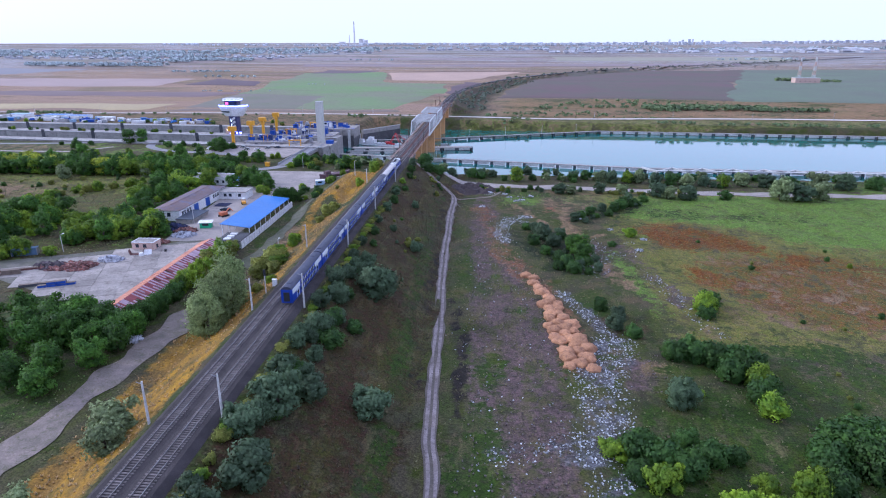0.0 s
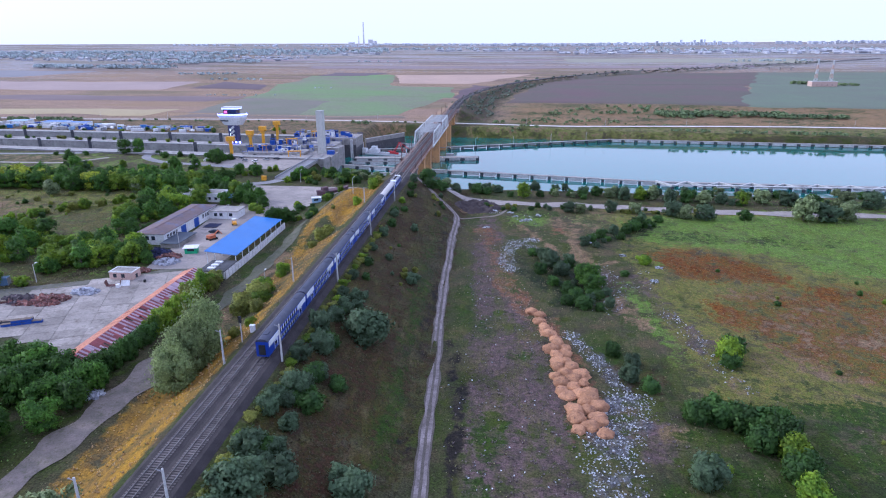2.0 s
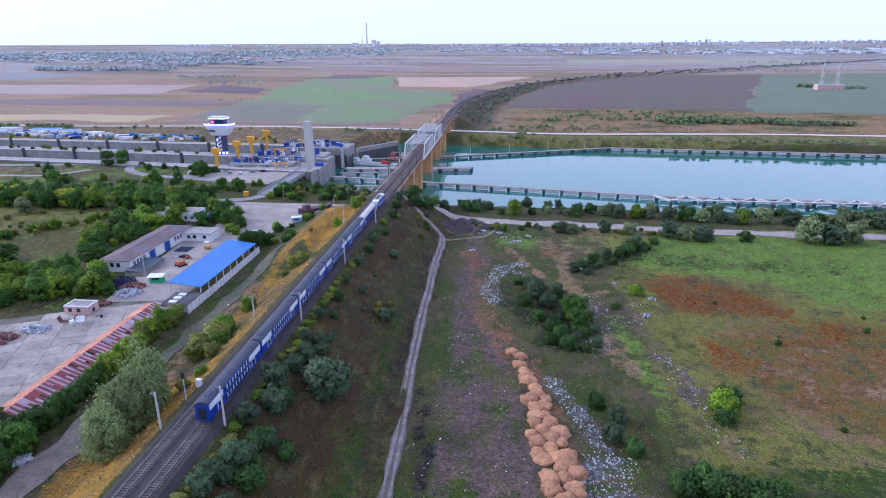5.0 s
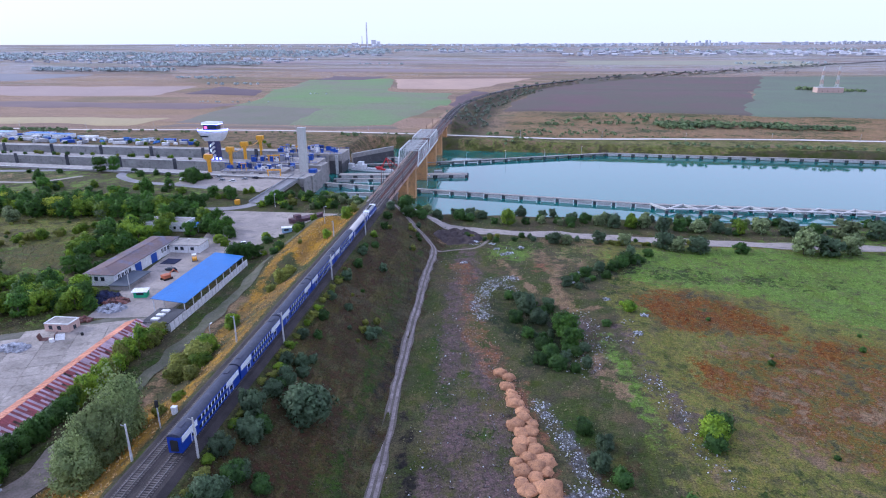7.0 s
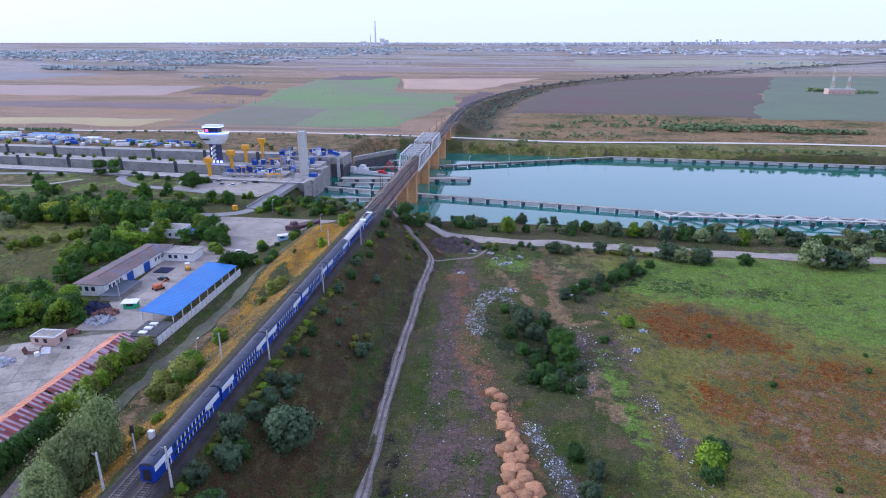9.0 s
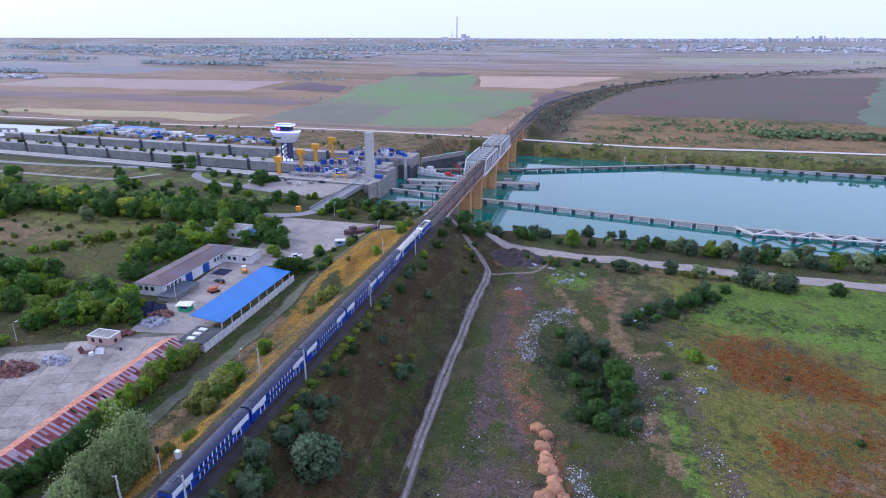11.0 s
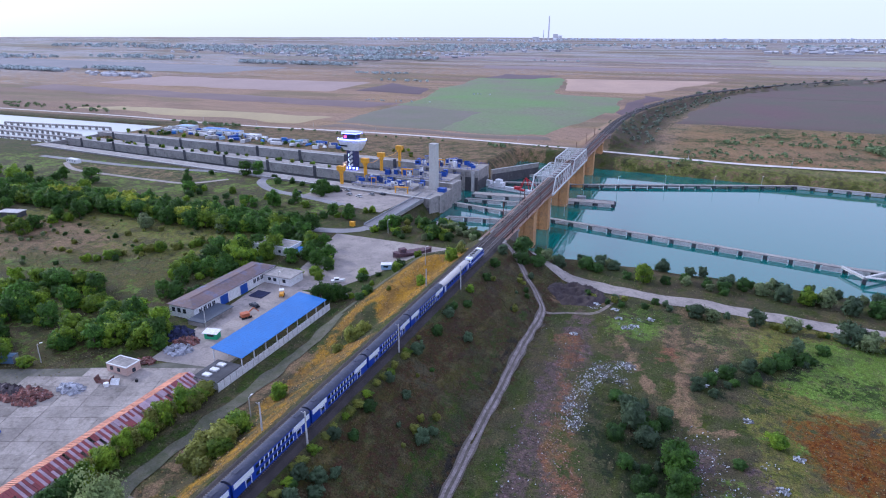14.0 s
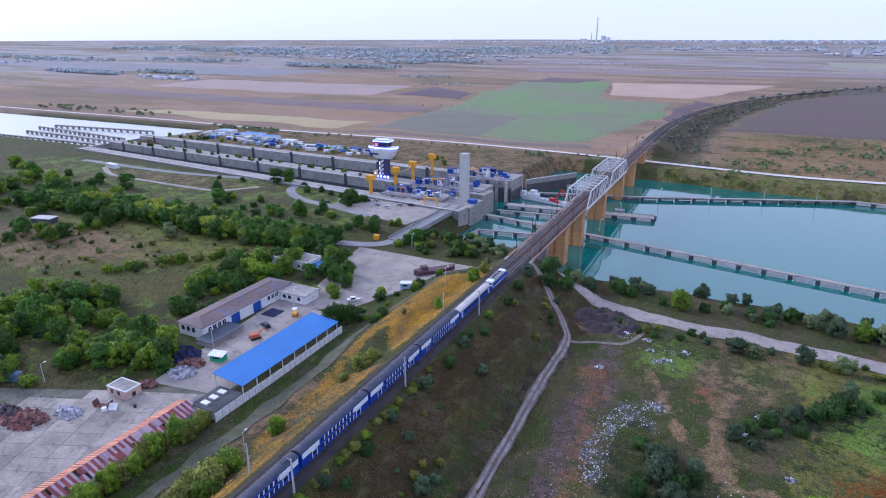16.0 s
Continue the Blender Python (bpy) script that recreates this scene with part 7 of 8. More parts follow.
def crate_stack(x, y, turn, material, label, nx, nz, w=2.4, d=1.3, h=0.8):
    th = thing("crate_stack", label, "crates", pose(x, y, lz(x, y) + 0.07, 0, 0, turn), group="crate stacks")
    for i in range(nx):
        for k in range(nz if i % 3 else max(1, nz - 1)):
            c = part("crate", boxes((i * (w + 0.15), i * (w + 0.15) + w, 0, d, k * h, k * h + h - 0.12)), material, th)
            part("pallet", boxes((i * (w + 0.15), i * (w + 0.15) + w, 0.05, d - 0.05, k * h + h - 0.1, k * h + h - 0.02)), timber, c)
    return th


crate_stack(-84, -57, 24, blue_paint, "stack of dark blue pallet crates on the concrete yard", 4, 2)
crate_stack(-90, -57, 24, dark_concrete, "stack of dark pallets on the concrete yard", 5, 1)
crate_stack(-112, -52, 24, timber, "row of weathered pallets on the concrete yard", 6, 2)
crate_stack(-106, -46, 24, scrap_mat, "row of rusty frames on the concrete yard", 5, 1)


def container(x, y, turn, material, label, L=6.1, h=2.6, z=None, name="shipping_container"):
    z = lz(x, y) if z is None else z
    th = thing(name, label, "container", pose(x, y, z + 0.05, 0, 0, turn), group="containers")
    b = part("body", boxes((-L / 2, L / 2, -1.2, 1.2, 0.1, h)), material, th)
    for sx in (-L / 2, L / 2 - 0.14):
        for sy in (-1.24, 1.1):
            part("corner_post", boxes((sx, sx + 0.14, sy, sy + 0.14, 0, h + 0.05)), grey_steel, b)
    part("door", boxes((L / 2, L / 2 + 0.05, -1.1, 1.1, 0.2, h - 0.1)), grey_steel, th)
    return th


container(-110, -28, 20, mat("faded_blue", (0.10, 0.16, 0.26), (0.07, 0.12, 0.2), 0.4, 0.6), "faded blue container at the yard edge", 8.0)
sk = thing("rusty_skip", "rust-brown steel skip beside the hut", "skip", pose(-71.5, -24.5, lz(-71.5, -24.5) + 0.07, 0, 0, 18))
bm = bmesh.new()
extrude_y(bm, [(-2.0, 0), (2.0, 0), (2.5, 1.7), (2.35, 1.7), (1.9, 0.15), (-1.9, 0.15), (-2.35, 1.7), (-2.5, 1.7)], -1.1, 1.1)
part("body", bm, scrap_mat, sk)
part("rim", boxes((-2.55, -2.3, -1.1, 1.1, 1.7, 1.8), (2.3, 2.55, -1.1, 1.1, 1.7, 1.8)), scrap_mat, sk)
wt = thing("white_panel_stack", "white sheet leaning on a round tank", "panel", pose(-67.5, -24.8, lz(-67.5, -24.8) + 0.07))
bm = bmesh.new()
box(bm, -1.3, 1.3, -0.05, 0.05, 0, 2.0, pose(0, 0, 0, -35, 0, 20))
part("sheet", bm, white_paint, wt)
bm = bmesh.new()
tube(bm, (-1.6, -1.2, 0), (-1.6, -1.2, 1.1), 0.75, 0.7, 12)
part("tank", bm, white_paint, wt)
bl = thing("black_barrel", "single black barrel on the yard", "barrel", pose(-63, -21, lz(-63, -21) + 0.07))
bm = bmesh.new()
tube(bm, (0, 0, 0), (0, 0, 0.9), 0.4, 0.4, 12)
part("drum", bm, black_part, bl)
kg = thing("green_kiosk", "green kiosk with a white sloping roof", "kiosk", pose(-62, 9, lz(-62, 9) + 0.1, 0, 0, 12))
part("body", boxes((-2.2, 2.2, -1.3, 1.3, 0, 2.2)), green_paint, kg)
bm = bmesh.new()
box(bm, -2.7, 2.7, -1.8, 1.8, 2.3, 2.42, pose(0, 0, 0.1, 5, 0, 0))
part("roof", bm, white_paint, kg)
part("hatch", boxes((-1.2, 1.2, -1.34, -1.29, 1.0, 1.9)), dark_glass, kg)


def car(x, y, turn, material, label, z=None, L=4.4, van=False):
    z = lz(x, y) if z is None else z
    th = thing("parked_van" if van else "parked_car", label, "van" if van else "car", pose(x, y, z + 0.12, 0, 0, turn), group="parked vehicles")
    bm = bmesh.new()
    h = 1.0 if van else 0.82
    extrude_y(bm, [(-0.85, 0.3), (0.85, 0.3), (0.9, 0.6), (0.86, h), (-0.86, h), (-0.9, 0.6)], -L / 2, L / 2)
    part("body", bm, material, th)
    a, b, top = (-0.48, 0.36, 2.1) if van else (-0.42, 0.22, 1.45)
    bm = bmesh.new()
    v = [bm.verts.new(p) for p in ((-0.84, a * L, h), (0.84, a * L, h), (0.84, b * L, h), (-0.84, b * L, h), (-0.68, a * L + 0.25, top), (0.68, a * L + 0.25, top), (0.68, b * L - 0.55, top), (-0.68, b * L - 0.55, top))]
    for f in ((0, 1, 5, 4), (1, 2, 6, 5), (2, 3, 7, 6), (3, 0, 4, 7)):
        bm.faces.new([v[i] for i in f])
    bm.faces.new(v[4:])
    c = part("cabin", bm, dark_glass if not van else material, th)
    part("roof", boxes((-0.7, 0.7, a * L + 0.22, b * L - 0.5, top, top + 0.06)), material, c)
    for sx in (-0.78, 0.78):
        for sy in (-0.31, 0.31):
            bm = bmesh.new()
            tube(bm, (sx - 0.1, sy * L, 0.32), (sx + 0.1, sy * L, 0.32), 0.32, n=10)
            part("wheel", bm, black_part, th)
    for sx in (-0.6, 0.6):
        part("headlight", boxes((sx - 0.15, sx + 0.15, L / 2 - 0.02, L / 2 + 0.03, 0.58, 0.74)), white_paint, th)
    return th


silver = mat("silver_car_paint", (0.5, 0.51, 0.54), (0.42, 0.43, 0.46), 1.0, 0.3, 0.5, 0)
dark_car = mat("dark_car_paint", (0.03, 0.035, 0.05), (0.02, 0.025, 0.035), 1.0, 0.25, 0.2, 0)
car(-65, 34, 70, dark_car, "dark estate car on the workshop yard", L=4.8)
for x, y, m, v in ((-150, 184, dark_car, 0), (-143, 190, white_paint, 1), (-141, 193, white_paint, 1), (-134, 195, silver, 0), (-129, 198, dark_car, 0), (-124, 200, silver, 0), (-118, 192, silver, 0), (-110, 190, white_paint, 0), (-105, 197, silver, 0), (-99, 200, dark_car, 0)):
    car(x, y, 70, m, "white van in the lock car park" if v else ("pale car in the lock car park" if m is not dark_car else "dark car in the lock car park"), van=bool(v), L=5.4 if v else 4.4)
fk = thing("yellow_loader", "small yellow loader with a cab roof in the yard", "loader", pose(-61.5, 46, lz(-61.5, 46) + 0.1, 0, 0, 30))
part("body", boxes((-0.8, 0.8, -1.4, 1.2, 0.5, 1.4)), yellow_paint, fk)
part("canopy", boxes((-0.9, 0.9, -1.0, 0.9, 2.7, 2.85)), white_paint, fk)
for sx in (-0.8, 0.8):
    for sy in (-0.95, 0.8):
        part("canopy_post", boxes((sx - 0.05, sx + 0.05, sy - 0.05, sy + 0.05, 1.4, 2.7)), yellow_paint, fk)
        bm = bmesh.new()
        tube(bm, (sx - 0.15, sy, 0.45), (sx + 0.15, sy, 0.45), 0.45, n=10)
        part("wheel", bm, black_part, fk)
og = thing("orange_digger", "old orange machine with a jib in the yard", "digger", pose(-62, 25.5, lz(-62, 25.5) + 0.1, 0, 0, -30))
orange_paint = mat("faded_orange_paint", (0.52, 0.16, 0.07), (0.4, 0.12, 0.06), 0.6, 0.6)
part("track", boxes((-1.4, -0.9, -1.8, 1.8, 0, 0.7), (0.9, 1.4, -1.8, 1.8, 0, 0.7)), black_part, og)
part("body", boxes((-1.2, 1.2, -1.6, 1.2, 0.7, 1.9)), orange_paint, og)
bm = bmesh.new()
beam(bm, (0, 1.0, 1.6), (0, 3.2, 3.0), 0.35)
beam(bm, (0, 3.2, 3.0), (0, 4.8, 1.2), 0.3)
part("jib", bm, orange_paint, og)
tp = thing("dark_tarpaulin", "dark blue tarpaulin spread on the yard", "tarpaulin")
patch_ = boxes((-73.5, -67.5, 41, 47, lz(-70, 44) + 0.12, lz(-70, 44) + 0.3))
part("sheet", patch_, blue_net, tp)
sb = thing("light_blue_booth", "pale blue metal booth on the forecourt edge", "booth", pose(-37, 86, lz(-37, 86) + 0.1, 0, 0, 20))
pale_blue = mat("pale_blue_paint", (0.36, 0.5, 0.68), (0.3, 0.43, 0.6), 0.6, 0.6)
part("body", boxes((-2.2, 2.2, -1.4, 1.4, 0, 2.3)), pale_blue, sb)
part("roof", boxes((-2.4, 2.4, -1.6, 1.6, 2.3, 2.45)), white_paint, sb)
part("window", boxes((-1.2, 0.8, -1.44, -1.39, 1.1, 1.9)), dark_glass, sb)
wb = thing("white_motorboat", "small white motorboat laid up on the forecourt edge", "boat", pose(-49, 66, lz(-49, 66) + 0.4, 0, 0, 35))
bm = bmesh.new()
rg = []
for x, w, zt in ((-2.6, 0.9, 0.9), (0, 1.05, 0.9), (1.8, 0.7, 1.0), (3.0, 0.05, 1.15)):
    rg.append([bm.verts.new(p) for p in ((x, -w, zt), (x, -w * 0.5, 0), (x, w * 0.5, 0), (x, w, zt))])
for a, b in zip(rg, rg[1:]):
    for k in range(3):
        bm.faces.new((a[k], a[k + 1], b[k + 1], b[k]))
    bm.faces.new((a[0], b[0], b[3], a[3]))
bm.faces.new(rg[0])
bm.faces.new(rg[-1][::-1])
part("hull", bm, white_paint, wb)
part("cabin", boxes((-1.2, 0.6, -0.6, 0.6, 0.9, 1.7)), dark_glass, wb)
part("cabin_roof", boxes((-1.4, 0.7, -0.7, 0.7, 1.7, 1.8)), white_paint, wb)
slab = thing("concrete_slab", "pale concrete slab in the verge", "slab", pose(-38, 55, lz(-38, 55), 0, 0, 25))
part("slab", boxes((-2.2, 2.2, -1.2, 1.2, -0.1, 0.5)), pale_concrete, slab)


def lamp_pole(x, y, hgt, label="slim grey lamp pole", z=None, head=True):
    z = lz(x, y) if z is None else z
    th = thing("lamp_pole", label, "lamp pole", pose(x, y, z - 0.2, 0, 0, rnd.uniform(0, 360)), group="lamp poles")
    bm = bmesh.new()
    tube(bm, (0, 0, 0), (0, 0, hgt), 0.16, 0.09, 8)
    part("pole", bm, pale_concrete, th)
    bm = bmesh.new()
    beam(bm, (0, 0, hgt - 0.1), (1.1, 0, hgt + 0.2), 0.08)
    part("arm", bm, grey_steel, th)
    if head:
        part("lamp", boxes((0.7, 1.5, -0.15, 0.15, hgt + 0.12, hgt + 0.28)), white_paint, th)
    return th


for x, y, hgt in ((-69.5, 14, 7.5), (-67, 52, 7.5), (-99, -24, 6.5), (-60, 132, 7), (-18, 84, 8), (-300, 108, 8), (-21.5, -22, 6)):
    lamp_pole(x, y, hgt)
gt = thing("yellow_gate_post", "squat yellow barrier post by the road bridge", "barrier", pose(-83, 136, lz(-83, 136)))
part("post", boxes((-1.2, 1.2, -1.0, 1.0, 0, 2.2)), yellow_paint, gt)
part("cap", boxes((-1.3, 1.3, -1.1, 1.1, 2.2, 2.4)), yellow_paint, gt)
bk = thing("old_shed", "low dark stone shed with a pale roof among bushes", "shed", pose(-266, 80, lz(-266, 80), 0, 0, 15))
part("wall", boxes((-6, 6, -3, 3, -0.2, 2.8)), dark_concrete, bk)
part("roof", boxes((-6.4, 6.4, -3.4, 3.4, 2.8, 3.1)), pale_concrete, bk)
wh = thing("white_cabins", "row of white site cabins by the loop lane", "cabin", pose(-376, 199, lz(-376, 199), 0, 0, -8))
for k in range(4):
    c = part("cabin", boxes((k * 3.4, k * 3.4 + 3.1, -2, 2, 0, 3.2)), white_paint, wh)
    part("window", boxes((k * 3.4 + 0.9, k * 3.4 + 2.2, -2.05, -1.98, 1.3, 2.3)), dark_glass, c)

# ---------- junk yard beyond the lock ----------
PAINTS = (white_paint, blue_paint, pale_blue, grey_steel, white_paint, white_paint, blue_paint, blue_sheet, pale_concrete)
for k in range(96):
    t = k / 95
    x = -445 + 235 * t + rnd.uniform(-6, 6)
    y = 352 - 22 * t + rnd.uniform(-14, 24) * (1 - 0.4 * t)
    m = rnd.choice(PAINTS)
    q = k % 7
    if q < 4:
        container(x, y, rnd.choice((0, 8, 90, 15)), m, "painted steel container in the junk yard", rnd.choice((6.1, 6.1, 12.2)), rnd.choice((2.6, 2.6, 3.0)))
    else:
        car(x, y, rnd.uniform(0, 180), m, "parked lorry in the junk yard" if q == 4 else "parked van in the junk yard", L=7.0 if q == 4 else 5.2, van=True)
for x, y, w, d, h, m in ((-398, 366, 26, 12, 3.6, blue_sheet), (-368, 360, 22, 10, 3.6, blue_sheet), (-440, 374, 20, 12, 3.4, pale_blue), (-330, 352, 14, 8, 3, white_paint)):
    th = box_building("depot_hall", "low depot hall beyond the lock", x, x + w, y, y + d, h, m, white_paint, ((0.2, 1.5), (0.5, 1.5), (0.8, 1.5)), 0.2)


def wall_plants(x0, x1, y_of, z, n, s0, s1):
    for _ in range(n):
        x = rnd.uniform(x0, x1)
        plant(rnd.choice(("dark_shrub", "olive_shrub", "dark_shrub", "green_shrub")), x, y_of(x) + rnd.uniform(-3, 3), rnd.uniform(s0, s1), None, z)


wall_plants(-460, -170, lambda x: 279 - 0.088 * (x + 474), 7.6, 40, 0.5, 0.9)
thicket(40, -470, -120, 318, 345, ("dark_shrub", "olive_shrub", "green_shrub"), 0.6, 1.1)
for x, y, s in ((-214, 212, 1.7), (-207, 216, 1.5), (-183, 206, 1.0), (-190, 212, 1.1), (-240, 206, 0.9), (-262, 205, 0.9), (-170, 205, 1.1), (-160, 202, 1.0), (-178, 200, 1.2)):
    plant("dark_tree" if s > 1.3 else "dark_shrub", x, y, s)

# ---------- lock machinery ----------
for k in range(26):
    x, y = rnd.uniform(-128, -70), rnd.choice((218, 221, 224, 246, 252, 257, 282, 290, 296)) + rnd.uniform(-1.5, 1.5)
    top = 8.0 if y < 230 else (8.6 if y < 265 else 9.0)
    if y > 230 and x < -118 or y > 265 and x < -108:
        x += 16
    th = thing("winch_cabin", "blue and white lock winch cabin", "machinery", pose(x, y, top, 0, 0, rnd.choice((0, 6, 90))), group="winch cabins")
    w, d, h = rnd.uniform(1.6, 4.2), rnd.uniform(1.4, 2.6), rnd.uniform(1.6, 4.2)
    part("housing", boxes((-w / 2, w / 2, -d / 2, d / 2, 0, h)), rnd.choice((blue_paint, blue_paint, white_paint, grey_steel)), th)
    part("cover", boxes((-w / 2 - 0.15, w / 2 + 0.15, -d / 2 - 0.15, d / 2 + 0.15, h, h + 0.18)), rnd.choice((blue_paint, grey_steel)), th)
    part("window", boxes((-w / 4, w / 4, -d / 2 - 0.04, -d / 2 + 0.01, h * 0.45, h * 0.8)), dark_glass, th)
for a, b in (((-132, 238, 16.8), (-131, 260, 17.2)), ((-131, 260, 17.2), (-130, 288, 17.8))):
    th = thing("yellow_pipe", "thin sagging yellow pipe between hoists", "pipe", group="yellow pipes")
    bm = bmesh.new()
    pts = [Vector(a).lerp(Vector(b), t) - Vector((0, 0, 2.2 * math.sin(t * math.pi))) for t in np.linspace(0, 1, 9)]
    for p, q in zip(pts, pts[1:]):
        tube(bm, p, q, 0.16, 0.16, 6)
    part("run", bm, yellow_paint, th)
for x, y, z in ((-104, 247, 8.6), (-96, 285, 9.0), (-88, 205, 6.6)):
    th = thing("yellow_gantry", "low yellow gantry over lock machinery", "gantry", pose(x, y, z, 0, 0, 8), group="yellow gantries")
    for sx in (-4, 4):
        part("leg", boxes((sx - 0.3, sx + 0.3, -0.3, 0.3, 0, 3.6)), yellow_paint, th)
    part("crossbar", boxes((-4.6, 4.6, -0.4, 0.4, 3.6, 4.3)), yellow_paint, th)
# dredger moored between the guide walls
dr = thing("red_dredger", "red and white dredging barge moored by the lock", "barge", pose(-38, 287, WATER_Z, 0, 0, -14))
bm = bmesh.new()
prism(bm, [(-20, -4), (18, -4), (22, -1.5), (22, 1.5), (18, 4), (-20, 4)], -0.6, 1.8)
part("hull", bm, grey_steel, dr)
part("bulwark", boxes((-19.8, 17.8, -4.15, -4.0, 0.6, 1.6)), white_paint, dr)
for x in (-6, -2, 6, 12):
    part("float_tank", boxes((x, x + 3.2, -3.4, -1.8, 1.8, 3.0)), white_paint if x != 6 else red_paint, dr)
part("deckhouse", boxes((-17, -9, -2.6, 2.6, 1.8, 4.6)), white_paint, dr)
part("bridge_house", boxes((-15, -11, -2, 2, 4.6, 6.8)), white_paint, dr)
bm = bmesh.new()
for a, b in (((4, -2.5, 1.8), (9, 0, 11)), ((4, 2.5, 1.8), (9, 0, 11)), ((14, -2.5, 1.8), (9, 0, 11)), ((14, 2.5, 1.8), (9, 0, 11)), ((9, 0, 11), (21, 0, 4))):
    beam(bm, a, b, 0.4)
part("crane_frame", bm, red_paint, dr)
part("winch", boxes((0, 5, -1.6, 1.6, 1.8, 3.6)), red_paint, dr)
wbg = thing("white_work_boat", "white work boat moored by the lock", "boat", pose(-60, 296, WATER_Z, 0, 0, -14))
bm = bmesh.new()
prism(bm, [(-9, -2.6), (6, -2.6), (10, 0), (6, 2.6), (-9, 2.6)], -0.5, 1.5)
part("hull", bm, white_paint, wbg)
part("wheelhouse", boxes((-4, 2, -1.8, 1.8, 1.5, 4.2)), white_paint, wbg)
part("mast", boxes((-1.1, -0.9, -0.1, 0.1, 4.2, 9)), white_paint, wbg)
bg = thing("dark_work_barge", "dark flat work barge moored at the jetty", "barge", pose(20, 276.5, WATER_Z, 0, 0, 6))
bm = bmesh.new()
prism(bm, [(-13, -2.6), (12, -2.6), (15, 0), (12, 2.6), (-13, 2.6)], -0.5, 1.6)
part("hull", bm, dark_concrete, bg)
part("cabin", boxes((-11, -5, -1.8, 1.8, 1.6, 4.0)), grey_steel, bg)
# canal lamps
for x, y, z in ((30, 322, -3.4), (62, 336, -3.4), (95, 349, -3.4), (127, 361, -3.4), (14, 270, -3.4), (10, 229, -3.4)):
    th = lamp_pole(x, y, 7.0, "lit jetty lamp pole", z)
    th["group"] = "jetty lamps"
    part("bulb", boxes((0.8, 1.4, -0.1, 0.1, 7.02, 7.11)), lit_warm, th)


# braced finger pier off the guide wall
fp = thing("braced_pier", "pale concrete zigzag pier beside the guide wall", "pier")
for k in range(8):
    x = 150 + k * 19.0
    ya, yb = 193 - 0.04 * k * 19, 180 - 0.02 * k * 19
    for a, b in (((x, ya, -3.3), (x + 7, yb, -3.3)), ((x + 7, yb, -3.3), (x + 19, ya - 0.8, -3.3))):
        bm = bmesh.new()
        beam(bm, a, b, 1.3, 1.1)
        part("brace", bm, pale_concrete, fp)
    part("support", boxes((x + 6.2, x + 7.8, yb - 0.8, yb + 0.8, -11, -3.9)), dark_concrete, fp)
part("walkway", boxes((157, 296, 178.2, 180.0, -2.7, -2.35)), pale_concrete, fp)

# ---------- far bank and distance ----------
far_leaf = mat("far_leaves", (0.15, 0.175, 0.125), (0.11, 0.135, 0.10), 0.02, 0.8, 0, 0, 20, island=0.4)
# Leaves of the far woods are paled blue-grey to paint in haze.
hazed_leaf = mat("distant_woods", (0.44, 0.49, 0.50), (0.38, 0.43, 0.45), 0.01, 0.9, 0, 0, 20, island=0.25)


def far_bushes(name, label, spots, material, seed):
    """Far woods and hedges: clumps of leaf sprays in one mesh. spots: x, y, spread x, spread y, count, size."""
    r = np.random.RandomState(seed)
    co, fa = [], []
    for x, y, sx, sy, n, s in spots:
        for _ in range(n):
            px, py = x + r.uniform(-sx, sx), y + r.uniform(-sy, sy)
            c = np.array([px, py, lz(px, py) + s * 0.45])
            for _ in range(22):
                d = r.normal(size=3)
                d /= np.linalg.norm(d)
                d[2] = abs(d[2])
                p = c + d * s * (0.8, 0.8, 0.75) * r.uniform(0.6, 1.05)
                t = np.cross(d + r.normal(size=3) * 0.4, r.normal(size=3))
                t /= np.linalg.norm(t) + 1e-9
                b = np.cross(d, t)
                q = s * 0.40
                i = len(co)
                co += [p - t * q - b * q * 0.5, p + t * q * 0.3 - b * q * 0.7, p + t * q + b * q * 0.4, p - t * q * 0.2 + b * q * 0.7]
                fa.append((i, i + 1, i + 2, i + 3))
    me = bpy.data.meshes.new(name)
    me.from_pydata([tuple(map(float, v)) for v in co], [], fa)
    me.materials.append(material)
    return tagged(new(name, me), label, "bushes", kind="stuff")


line = []
for s in range(470, 2300, 16):
    x, y, a = track_point(s)
    for off in (10, 18, 26, 34):
        if s < 950 or off < 12:
            line.append((x + off * math.cos(a), y - off * math.sin(a), 6, 6, 1, rnd.uniform(2.0, 3.4) if off > 12 else 2.2))
    if s < 900 and s % 3 == 0:
        line.append((x - 12 * math.cos(a), y + 12 * math.sin(a), 4, 4, 1, 1.6))
    if s > 900 and rnd.random() < 0.6:
        line.append((x - 9 * math.cos(a), y + 9 * math.sin(a), 5, 5, 2, 3.4))
far_bushes("embankment_bushes", "grey-green bushes along the far railway embankment", line, far_leaf, 31)
bank_leaf = mat("far_bank_leaves", (0.16, 0.21, 0.085), (0.10, 0.145, 0.065), 0.02, 0.8, 0, 0, 20, island=0.35)
far_bushes("far_bank_bushes", "green bushes along the far canal bank", [(75, 395, 14, 6, 8, 2.4), (48, 420, 6, 3, 3, 3.0), (120, 440, 50, 20, 22, 2.6), (220, 384, 20, 4, 14, 2.2), (300, 378, 40, 4, 22, 2.2), (365, 374, 40, 4, 18, 2.4), (170, 418, 60, 3, 12, 1.3),
           (118, 500, 16, 10, 10, 2.6), (200, 540, 90, 40, 44, 3.2), (290, 498, 70, 14, 130, 4.2), (240, 478, 16, 6, 10, 2.4), (370, 484, 40, 8, 44, 3.4), (260, 560, 40, 10, 8, 2.0), (150, 470, 60, 16, 16, 1.6), (90, 450, 30, 14, 10, 1.8)], bank_leaf, 32)
